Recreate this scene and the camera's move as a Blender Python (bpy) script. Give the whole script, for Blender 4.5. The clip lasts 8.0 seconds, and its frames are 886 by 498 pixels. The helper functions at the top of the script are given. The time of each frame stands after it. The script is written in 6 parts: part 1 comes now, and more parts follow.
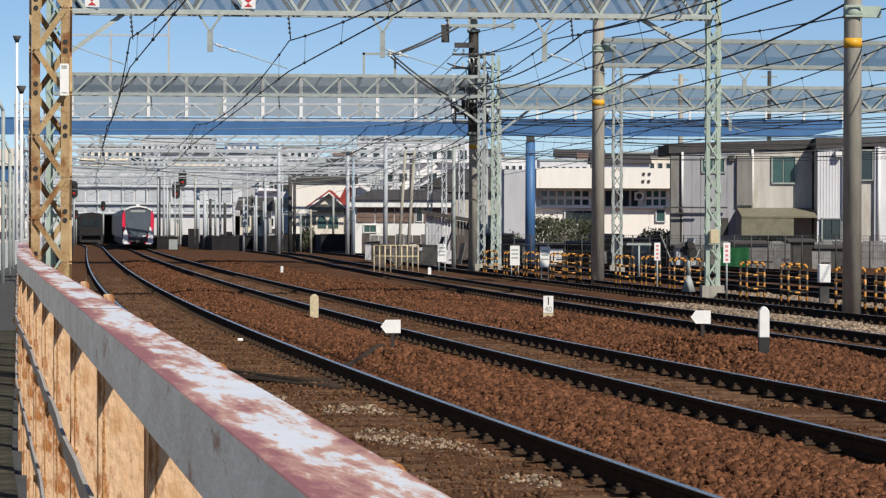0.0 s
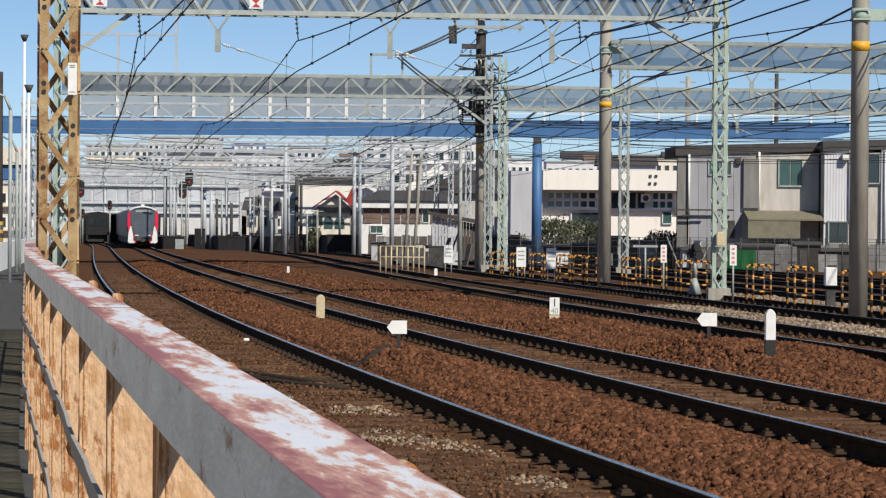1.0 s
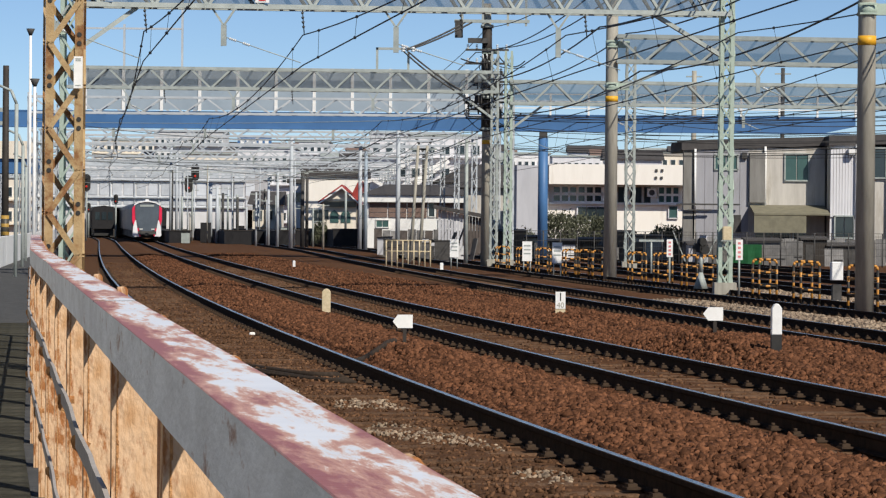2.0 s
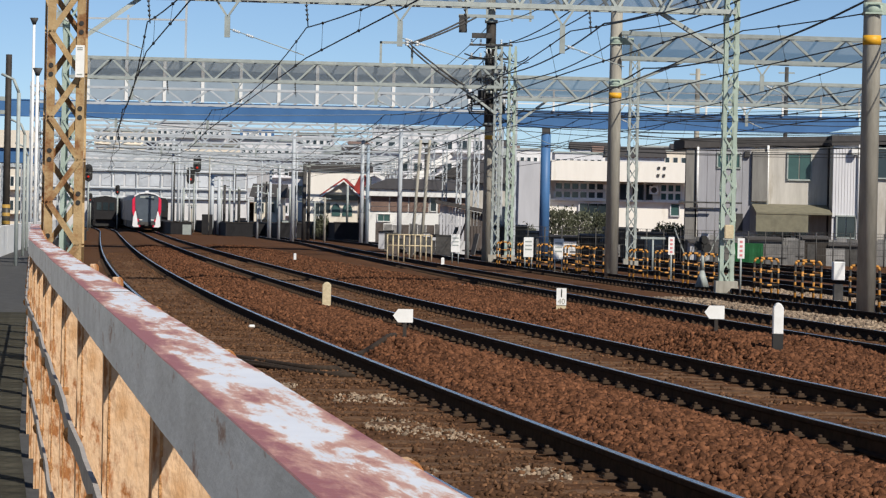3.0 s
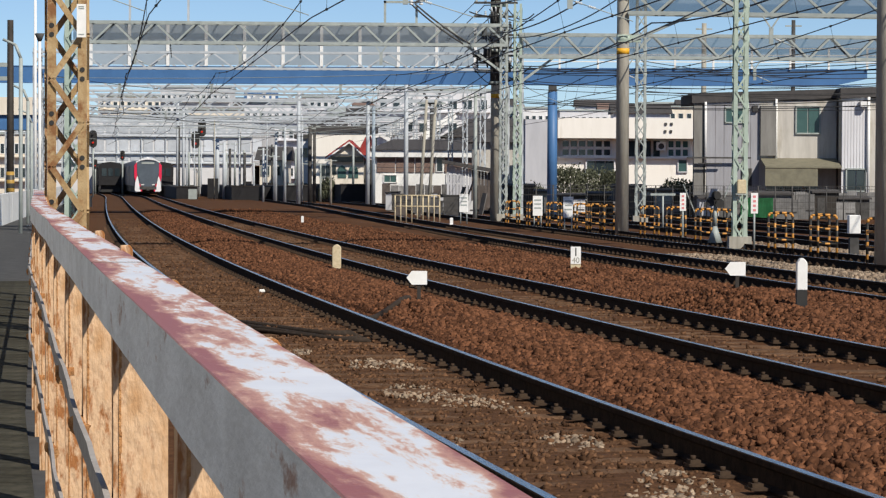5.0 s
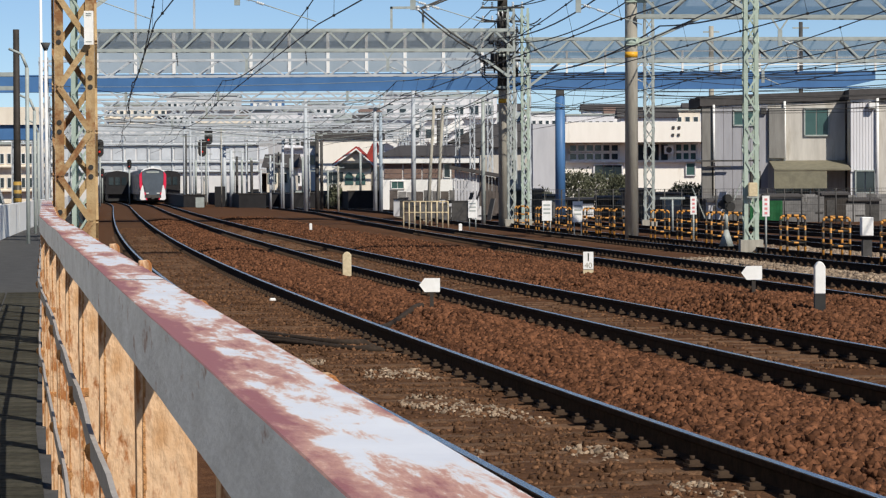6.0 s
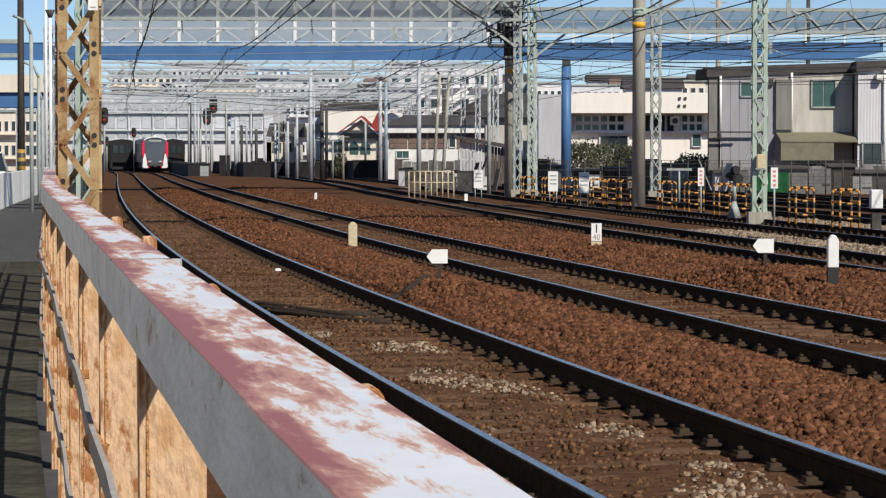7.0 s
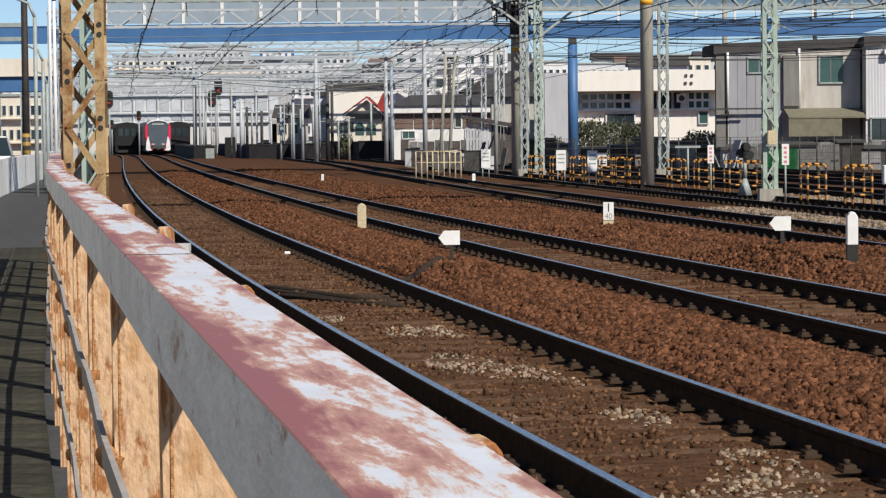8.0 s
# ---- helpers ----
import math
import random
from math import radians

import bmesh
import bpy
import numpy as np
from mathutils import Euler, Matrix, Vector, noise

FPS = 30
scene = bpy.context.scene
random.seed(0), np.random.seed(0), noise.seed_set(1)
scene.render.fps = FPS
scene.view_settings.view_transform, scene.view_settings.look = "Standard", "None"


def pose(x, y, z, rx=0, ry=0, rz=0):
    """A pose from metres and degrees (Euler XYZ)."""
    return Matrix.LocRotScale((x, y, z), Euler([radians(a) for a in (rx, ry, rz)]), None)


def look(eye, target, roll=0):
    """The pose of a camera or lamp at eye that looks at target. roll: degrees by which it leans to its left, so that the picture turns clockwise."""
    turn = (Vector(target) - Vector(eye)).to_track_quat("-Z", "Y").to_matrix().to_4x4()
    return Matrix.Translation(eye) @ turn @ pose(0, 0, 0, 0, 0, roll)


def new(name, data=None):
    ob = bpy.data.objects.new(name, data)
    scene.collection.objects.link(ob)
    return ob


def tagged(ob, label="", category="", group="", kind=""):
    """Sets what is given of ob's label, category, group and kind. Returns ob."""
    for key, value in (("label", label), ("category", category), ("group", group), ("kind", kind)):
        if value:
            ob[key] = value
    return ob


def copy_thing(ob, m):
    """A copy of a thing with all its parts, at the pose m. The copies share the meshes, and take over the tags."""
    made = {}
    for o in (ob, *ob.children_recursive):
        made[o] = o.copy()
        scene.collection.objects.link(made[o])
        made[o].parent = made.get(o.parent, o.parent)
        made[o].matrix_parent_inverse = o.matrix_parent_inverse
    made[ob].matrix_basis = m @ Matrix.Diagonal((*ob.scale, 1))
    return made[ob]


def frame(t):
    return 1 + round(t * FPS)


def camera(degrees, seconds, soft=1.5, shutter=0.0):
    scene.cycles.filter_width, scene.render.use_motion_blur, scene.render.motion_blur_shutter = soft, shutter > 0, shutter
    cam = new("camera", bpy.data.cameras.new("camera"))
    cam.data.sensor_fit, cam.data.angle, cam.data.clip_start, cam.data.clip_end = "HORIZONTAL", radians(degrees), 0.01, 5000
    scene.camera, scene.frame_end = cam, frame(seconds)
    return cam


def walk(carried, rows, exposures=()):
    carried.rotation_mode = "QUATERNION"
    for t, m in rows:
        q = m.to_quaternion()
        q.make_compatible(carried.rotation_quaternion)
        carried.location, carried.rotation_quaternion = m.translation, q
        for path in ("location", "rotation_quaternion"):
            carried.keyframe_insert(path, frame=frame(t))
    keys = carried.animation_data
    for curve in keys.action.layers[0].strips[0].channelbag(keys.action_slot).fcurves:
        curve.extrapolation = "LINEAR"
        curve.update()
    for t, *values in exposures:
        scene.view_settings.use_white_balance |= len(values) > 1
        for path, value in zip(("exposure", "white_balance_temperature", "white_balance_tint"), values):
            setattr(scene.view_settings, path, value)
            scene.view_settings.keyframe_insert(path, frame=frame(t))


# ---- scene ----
cam = camera(18.365, 8.0, soft=1.25)
walk(cam, [
    (0, pose(0.051, -0.251, 1.599, 89.544, -0.165, -0.262)),
    (0.5, pose(0.049, -0.238, 1.602, 89.653, -0.459, -0.206)),
    (1, pose(0.045, -0.260, 1.599, 89.566, -0.466, -0.130)),
    (1.5, pose(0.045, -0.252, 1.598, 89.482, -0.252, -0.017)),
    (3, pose(0.044, -0.112, 1.593, 89.337, -1.250, 0.027)),
    (3.5, pose(-0.000, 0.000, 1.600, 89.166, -0.568, 0.008)),
    (4, pose(-0.024, 0.123, 1.587, 88.827, -0.470, -0.046)),
    (4.5, pose(-0.029, 0.410, 1.578, 88.463, -0.496, 0.032)),
    (6, pose(-0.119, 1.037, 1.582, 88.625, 0.301, 0.277)),
    (6.5, pose(-0.137, 1.239, 1.574, 88.303, 0.304, 0.249)),
    (7, pose(-0.166, 1.447, 1.585, 87.996, -0.006, 0.372)),
    (7.5, pose(-0.219, 1.795, 1.575, 87.614, 0.239, 0.561)),
    (8, pose(-0.240, 1.943, 1.583, 87.577, 0.596, 0.479)),
])

# ---- world, sun, exposure ----
SUN_AZ = math.atan2(0.57, -0.82)          # towards the sun, measured from +y to +x
SUN_EL = radians(42)
world = bpy.data.worlds.new("sky_world")
scene.world = world
world.use_nodes = True
wn = world.node_tree.nodes
sky = wn.new("ShaderNodeTexSky")
sky.sky_type = "NISHITA"
sky.sun_disc = False
sky.sun_elevation = SUN_EL
sky.sun_rotation = SUN_AZ
sky.air_density, sky.dust_density, sky.ozone_density = 0.6, 0.0, 4.5
wn["Background"].inputs["Strength"].default_value = 0.094
world.node_tree.links.new(sky.outputs["Color"], wn["Background"].inputs["Color"])
sun = new("sun", bpy.data.lights.new("sun", "SUN"))
sun.data.energy, sun.data.angle, sun.data.color = 4.9, radians(0.6), (1.0, 0.94, 0.84)
to_sun = Vector((math.sin(SUN_AZ) * math.cos(SUN_EL), math.cos(SUN_AZ) * math.cos(SUN_EL), math.sin(SUN_EL)))
sun.matrix_world = look(to_sun * 200, (0, 0, 0))
scene.view_settings.exposure = 0.0


# ---- materials ----
def mat(name, a, b=None, scale=4.0, rough=0.7, metal=0.0, bump=0.0, fine=60.0, rand=0.0, c=None, cscale=0.7, camt=0.5,
        stretch=(1, 1, 1), island=0.0, emit=None, alpha=None, spec=0.4):
    """Two colours mixed by noise, a third in larger patches, fine relief."""
    m = bpy.data.materials.new(name)
    m.use_nodes = True
    nt = m.node_tree
    n, l = nt.nodes, nt.links
    bs = n["Principled BSDF"]
    bs.inputs["Roughness"].default_value = rough
    bs.inputs["Metallic"].default_value = metal
    bs.inputs["Specular IOR Level"].default_value = spec
    b = b or tuple(x * 0.75 for x in a)
    co = n.new("ShaderNodeTexCoord")
    mp = n.new("ShaderNodeMapping")
    mp.inputs["Scale"].default_value = stretch
    l.new(co.outputs["Object"], mp.inputs["Vector"])
    ns = n.new("ShaderNodeTexNoise")
    ns.inputs["Scale"].default_value, ns.inputs["Detail"].default_value, ns.inputs["Roughness"].default_value = scale, 6, 0.65
    l.new(mp.outputs[0], ns.inputs["Vector"])
    rp = n.new("ShaderNodeValToRGB")
    rp.color_ramp.elements[0].position, rp.color_ramp.elements[1].position = 0.36, 0.64
    rp.color_ramp.elements[0].color, rp.color_ramp.elements[1].color = (*b, 1), (*a, 1)
    l.new(ns.outputs[0], rp.inputs[0])
    out = rp.outputs[0]
    if c:
        n2 = n.new("ShaderNodeTexNoise")
        n2.inputs["Scale"].default_value, n2.inputs["Detail"].default_value = cscale, 5
        n2.inputs["Roughness"].default_value = 0.7
        l.new(mp.outputs[0], n2.inputs["Vector"])
        r2 = n.new("ShaderNodeValToRGB")
        r2.color_ramp.elements[0].position, r2.color_ramp.elements[1].position = camt, camt + 0.1
        l.new(n2.outputs[0], r2.inputs[0])
        mx = n.new("ShaderNodeMix")
        mx.data_type = "RGBA"
        mx.inputs[7].default_value = (*c, 1)
        l.new(r2.outputs[0], mx.inputs[0])
        l.new(out, mx.inputs[6])
        out = mx.outputs[2]
    if rand or island:
        src = n.new("ShaderNodeObjectInfo").outputs["Random"] if rand else n.new("ShaderNodeNewGeometry").outputs["Random Per Island"]
        amount = rand or island
        mr = n.new("ShaderNodeMapRange")
        mr.inputs[3].default_value, mr.inputs[4].default_value = 1 - amount, 1 + amount
        l.new(src, mr.inputs[0])
        hs = n.new("ShaderNodeHueSaturation")
        l.new(mr.outputs[0], hs.inputs["Value"])
        l.new(out, hs.inputs["Color"])
        out = hs.outputs[0]
    l.new(out, bs.inputs["Base Color"])
    if bump:
        nf = n.new("ShaderNodeTexNoise")
        nf.inputs["Scale"].default_value, nf.inputs["Detail"].default_value = fine, 4
        l.new(mp.outputs[0], nf.inputs["Vector"])
        bp = n.new("ShaderNodeBump")
        bp.inputs["Strength"].default_value, bp.inputs["Distance"].default_value = bump, 0.02
        l.new(nf.outputs[0], bp.inputs["Height"])
        l.new(bp.outputs[0], bs.inputs["Normal"])
    if emit:
        bs.inputs["Emission Color"].default_value = (*emit[0], 1)
        bs.inputs["Emission Strength"].default_value = emit[1]
    if alpha is not None:
        bs.inputs["Alpha"].default_value = alpha
    return m


def stripes(name, a, b, period, axis=2):
    """Painted bands along one axis of the thing, chipped a little."""
    m = mat(name, a, tuple(x * 0.85 for x in a), 20, 0.5)
    nt = m.node_tree
    n, l = nt.nodes, nt.links
    co = n.new("ShaderNodeTexCoord")
    sp = n.new("ShaderNodeSeparateXYZ")
    l.new(co.outputs["Object"], sp.inputs[0])
    md = n.new("ShaderNodeMath")
    md.operation = "PINGPONG"
    md.inputs[1].default_value = period
    l.new(sp.outputs[axis], md.inputs[0])
    gt = n.new("ShaderNodeMath")
    gt.operation = "GREATER_THAN"
    gt.inputs[1].default_value = period * 0.42
    l.new(md.outputs[0], gt.inputs[0])
    mx = n.new("ShaderNodeMix")
    mx.data_type = "RGBA"
    bs = n["Principled BSDF"]
    old = bs.inputs["Base Color"].links[0].from_socket
    mx.inputs[7].default_value = (*b, 1)
    l.new(gt.outputs[0], mx.inputs[0])
    l.new(old, mx.inputs[6])
    l.new(mx.outputs[2], bs.inputs["Base Color"])
    return m


M = {}
M["dirt"] = mat("ballast_dirt", (0.125, 0.060, 0.030), (0.072, 0.035, 0.018), 9, 0.95, 0, 0.9, 38, c=(0.15, 0.105, 0.07), cscale=0.35, camt=0.62, spec=0.05)
M["trackdirt"] = mat("compacted_ballast", (0.125, 0.064, 0.034), (0.072, 0.037, 0.020), 11, 0.95, 0, 1.0, 45, c=(0.16, 0.095, 0.054), cscale=0.8, camt=0.62, spec=0.05)
M["stone"] = mat("ballast_stone", (0.18, 0.078, 0.039), (0.084, 0.036, 0.019), 14, 0.95, 0, 0.5, 60, island=0.5, spec=0.1)
M["dirtstone"] = mat("dusty_ballast_stone", (0.15, 0.078, 0.041), (0.08, 0.041, 0.022), 14, 0.95, 0, 0.5, 60, island=0.5, spec=0.1)
M["greystone"] = mat("pale_ballast_stone", (0.34, 0.26, 0.18), (0.2, 0.14, 0.095), 11, 0.9, 0, 0.4, 60, island=0.45)
M["railside"] = mat("rusty_rail_side", (0.042, 0.028, 0.020), (0.020, 0.015, 0.012), 12, 0.95, 0.0, 0.3, 80, spec=0.05)
M["railtop"] = mat("worn_rail_top", (0.80, 0.75, 0.68), (0.55, 0.51, 0.46), 3, 0.25, 1.0, 0, stretch=(8, 1, 1))
M["sleeper"] = mat("dusty_concrete_sleeper", (0.17, 0.10, 0.06), (0.10, 0.058, 0.035), 9, 0.95, 0, 0.8, 50, rand=0.15, spec=0.05)
M["fastener"] = mat("oily_rail_fastener", (0.075, 0.050, 0.033), (0.045, 0.030, 0.021), 25, 0.9, 0.0, spec=0.1)
M["asphalt"] = mat("worn_asphalt", (0.10, 0.099, 0.098), (0.072, 0.072, 0.072), 6, 0.95, 0, 0.6, 120, c=(0.13, 0.127, 0.12), cscale=0.6, camt=0.6, spec=0.05)
M["paver"] = mat("mossy_paver", (0.072, 0.066, 0.050), (0.034, 0.033, 0.025), 10, 0.95, 0, 0.6, 70, rand=0.2, spec=0.05)
# paler than galv: sunlight and haze on far steel put into the colour
M["galvfar"] = mat("far_steel_light_in_colour", (0.52, 0.55, 0.57), (0.40, 0.43, 0.45), 1, 0.6)
M["galv"] = mat("galvanised_steel", (0.40, 0.43, 0.40), (0.30, 0.33, 0.31), 3, 0.6, 0.1, 0.1, 40)
M["green"] = mat("pale_green_paint", (0.42, 0.50, 0.42), (0.34, 0.41, 0.34), 3, 0.6, 0.0, 0.1, 40, c=(0.2, 0.15, 0.1), cscale=2.5, camt=0.7)
M["grime"] = mat("sooty_steel", (0.09, 0.085, 0.08), (0.05, 0.048, 0.045), 4, 0.8, 0.2, 0.2, 40)
M["darksteel"] = mat("dark_brown_steel", (0.05, 0.04, 0.033), (0.03, 0.025, 0.02), 5, 0.7, 0.2)
M["tanpaint"] = mat("rusty_tan_paint", (0.45, 0.325, 0.175), (0.34, 0.225, 0.11), 7, 0.75, 0, 0.3, 60, c=(0.22, 0.105, 0.045), cscale=2.6, camt=0.50, spec=0.15)
M["concrete"] = mat("weathered_concrete", (0.42, 0.39, 0.325), (0.31, 0.29, 0.24), 2.5, 0.9, 0, 0.25, 60, c=(0.46, 0.44, 0.40), cscale=1.3, camt=0.66, stretch=(3, 3, 0.5))
M["yellow"] = mat("yellow_paint", (0.80, 0.42, 0.03), (0.7, 0.35, 0.02), 9, 0.5)
M["hazard_x"] = stripes("hazard_stripes_across", (0.60, 0.27, 0.05), (0.02, 0.018, 0.015), 0.13, 0)
M["hazard_old"] = stripes("faded_hazard_stripes", (0.42, 0.25, 0.05), (0.05, 0.045, 0.035), 0.12)
M["hazard"] = stripes("hazard_stripes", (0.60, 0.27, 0.05), (0.02, 0.018, 0.015), 0.12)
M["white"] = mat("white_paint", (0.85, 0.84, 0.81), (0.76, 0.75, 0.71), 8, 0.6, 0, 0.1, 50)
M["cream"] = mat("cream_stone", (0.66, 0.55, 0.36), (0.52, 0.42, 0.26), 14, 0.85, 0, 0.2, 50)
M["black"] = mat("black_paint", (0.02, 0.02, 0.02), (0.03, 0.028, 0.025), 9, 0.7)
M["red"] = mat("red_print", (0.6, 0.05, 0.05), (0.5, 0.04, 0.04), 9, 0.6)
M["red_faded"] = mat("faded_red_print", (0.72, 0.26, 0.26), (0.66, 0.22, 0.22), 9, 0.6)
M["blue"] = mat("blue_bridge_paint", (0.068, 0.172, 0.36), (0.054, 0.14, 0.30), 0.6, 0.5, 0, 0.05, 10)
M["barrier"] = mat("pale_grey_noise_panel", (0.33, 0.39, 0.44), (0.28, 0.34, 0.39), 0.5, 0.45, 0, rand=0.06)
M["trusspanel"] = mat("dull_grey_infill", (0.15, 0.165, 0.18), (0.11, 0.125, 0.14), 0.8, 0.7, alpha=0.40)
M["wire"] = mat("dark_wire", (0.03, 0.03, 0.032), (0.02, 0.02, 0.02), 5, 0.6, 0.3)
M["hose"] = mat("dusty_brown_hose", (0.055, 0.040, 0.030), (0.03, 0.023, 0.018), 20, 0.9, spec=0.1)
M["insul"] = mat("porcelain", (0.7, 0.7, 0.68), (0.6, 0.6, 0.58), 9, 0.25)
M["glass"] = mat("dark_window_glass", (0.02, 0.03, 0.035), (0.03, 0.04, 0.045), 1, 0.06, 0, spec=0.6)
# slate base colour carries the sky's reflection in the dark glass
M["train_glass"] = mat("windscreen_sky_in_colour", (0.10, 0.12, 0.145), (0.08, 0.095, 0.115), 1, 0.15, 0, spec=0.6)
M["trainred"] = mat("red_train_paint", (0.72, 0.03, 0.08), (0.66, 0.025, 0.07), 1, 0.35)
M["trainwhite"] = mat("white_train_paint", (0.8, 0.8, 0.8), (0.75, 0.75, 0.75), 1, 0.35)
M["trainsteel"] = mat("brushed_train_steel", (0.11, 0.115, 0.13), (0.09, 0.095, 0.11), 1, 0.5, 0.0)
M["lampred"] = mat("lit_red_lens", (0.5, 0.02, 0.01), (0.5, 0.02, 0.01), 1, 0.3, emit=((1.0, 0.06, 0.03), 0.2))
M["lampwhite"] = mat("clear_lamp_lens", (0.7, 0.7, 0.66), (0.7, 0.7, 0.66), 1, 0.2)


# ---- mesh helpers ----
def box(bm, c, s, m=None, mi=0):
    x, y, z = (v / 2 for v in s)
    t = Matrix.Translation(c) @ (m or Matrix())
    v = [bm.verts.new(t @ Vector(p)) for p in ((-x, -y, -z), (x, -y, -z), (x, y, -z), (-x, y, -z), (-x, -y, z), (x, -y, z), (x, y, z), (-x, y, z))]
    for q in ((0, 3, 2, 1), (4, 5, 6, 7), (0, 1, 5, 4), (1, 2, 6, 5), (2, 3, 7, 6), (3, 0, 4, 7)):
        bm.faces.new([v[i] for i in q]).material_index = mi
    return bm


def bar(bm, p, q, w, h=None, mi=0):
    """A square bar from p to q."""
    p, q = Vector(p), Vector(q)
    d = q - p
    r = d.to_track_quat("Y", "Z").to_matrix().to_4x4()
    return box(bm, (p + q) / 2, (w, d.length, h or w), r, mi)


def rod(bm, p, q, r, r2=None, seg=10, cap=True, mi=0):
    """A round, tapered rod from p to q."""
    p, q = Vector(p), Vector(q)
    r2 = r if r2 is None else r2
    rot = (q - p).to_track_quat("Z", "Y").to_matrix()
    rings = []
    for c, rad in ((p, r), (q, r2)):
        rings.append([bm.verts.new(c + rot @ Vector((rad * math.cos(a), rad * math.sin(a), 0))) for a in (2 * math.pi * i / seg for i in range(seg))])
    for i in range(seg):
        fc = bm.faces.new((rings[0][i], rings[0][(i + 1) % seg], rings[1][(i + 1) % seg], rings[1][i]))
        fc.smooth, fc.material_index = True, mi
    if cap:
        bm.faces.new(rings[0][::-1]).material_index = mi
        bm.faces.new(rings[1]).material_index = mi
    return bm


def prism(bm, outline, y0, y1, mi=0, swap=False):
    """An outline of (x, z) extruded from y0 to y1 (swap: outline of (y, z) along x)."""
    f3 = (lambda a, b, c: (c, a, b)) if swap else (lambda a, b, c: (a, c, b))
    u = [bm.verts.new(f3(a, b, y0)) for a, b in outline]
    w = [bm.verts.new(f3(a, b, y1)) for a, b in outline]
    k = len(outline)
    bm.faces.new(u).material_index = mi
    bm.faces.new(w[::-1]).material_index = mi
    for i in range(k):
        bm.faces.new((u[i], w[i], w[(i + 1) % k], u[(i + 1) % k])).material_index = mi
    return bm


def mesh_of(bm, name, mats, fix=True):
    if fix:
        bmesh.ops.recalc_face_normals(bm, faces=bm.faces)
    me = bpy.data.meshes.new(name)
    bm.to_mesh(me)
    bm.free()
    for x in mats if isinstance(mats, (list, tuple)) else [mats]:
        me.materials.append(x)
    return me


def part(name, bm, material, parent, label=""):
    ob = new(name, mesh_of(bm, name, material))
    ob.parent = parent
    return tagged(ob, label)


def piece(name, me, parent, m):
    """One more object on a shared mesh."""
    ob = new(name, me)
    ob.parent = parent
    ob.matrix_basis = m
    return ob


def thing(name, label, category, at=(0, 0, 0), group="", kind="", turn=0):
    ob = new(name)
    ob.empty_display_size = 0.2
    ob.matrix_basis = pose(*at, 0, 0, turn)
    return tagged(ob, label, category, group, kind)


def solid(name, bm, material, label, category, group="", kind="", at=None):
    ob = new(name, mesh_of(bm, name, material))
    if at:
        ob.matrix_basis = pose(*at)
    return tagged(ob, label, category, group, kind)


B = bmesh.new

# ---- plan of the line ----
OFFSETS = {1: (0, 0, 0), 2: (3.880, 0.099, -0.103), 3: (8.197, 2.286, 0.289), 4: (12.697, 1.250, 0.912),
           5: (16.9, 1.3, 0.9), 6: (20.9, 1.3, 0.9), 7: (24.9, 1.3, 0.9)}


def centre(k, y):
    s = min(y, 180) / 100
    a, b, c = OFFSETS[k]
    return 3.6653 + a + b * s + c * s * s - 0.1249 * y - 2.9963 * (1 - math.exp(-y / 39.739)) - 0.00018 * max(y - 240, 0) ** 2


def slope(k, y):
    return centre(k, y + 0.5) - centre(k, y - 0.5)


def rail_z(y):
    s = min(y, 350) / 100
    return 0.16 - 0.312 * s + 0.044 * s * s


def on_track(k, y, off=0.0, dz=0.0):
    d = slope(k, y)
    n = math.hypot(1, d)
    return Vector((centre(k, y) + off / n, y - off * d / n, rail_z(y) + dz))


def heading(k, y):
    """Turn about z that lays +y along the track."""
    return math.degrees(math.atan2(-slope(k, y), 1))


# heaped spots: place, height, spread
MOUNDS = ((3.7, 34, 0.23, 3.0), (-0.5, 34.4, 0.07, 2.0), (2.07, 46.6, 0.11, 1.2))


def ground_z(x, y):
    """Height of the ballast: hollow in the tracks, heaped between them."""
    base = rail_z(max(min(y, 350), 0))
    cs = [centre(k, y) for k in range(1, 8)]
    d = [x - c for c in cs]
    near = min(d, key=abs)
    h = base - 0.16
    if d[0] < -1.2:
        return h + 0.02 * max(-1, d[0] + 1.2)
    if d[6] > 1.2:
        return h
    a = abs(near)
    k = d.index(near)
    if a > 1.15:
        heap = 0.07 if k < 2 or (k == 2 and near < 0) else 0.05
        for mx, my, mh, mr in MOUNDS:
            heap += mh * math.exp(-((x - mx) ** 2 + (0.6 * (y - my)) ** 2) / mr)
        h += heap * min(1, (a - 1.15) / 0.55)
    return h


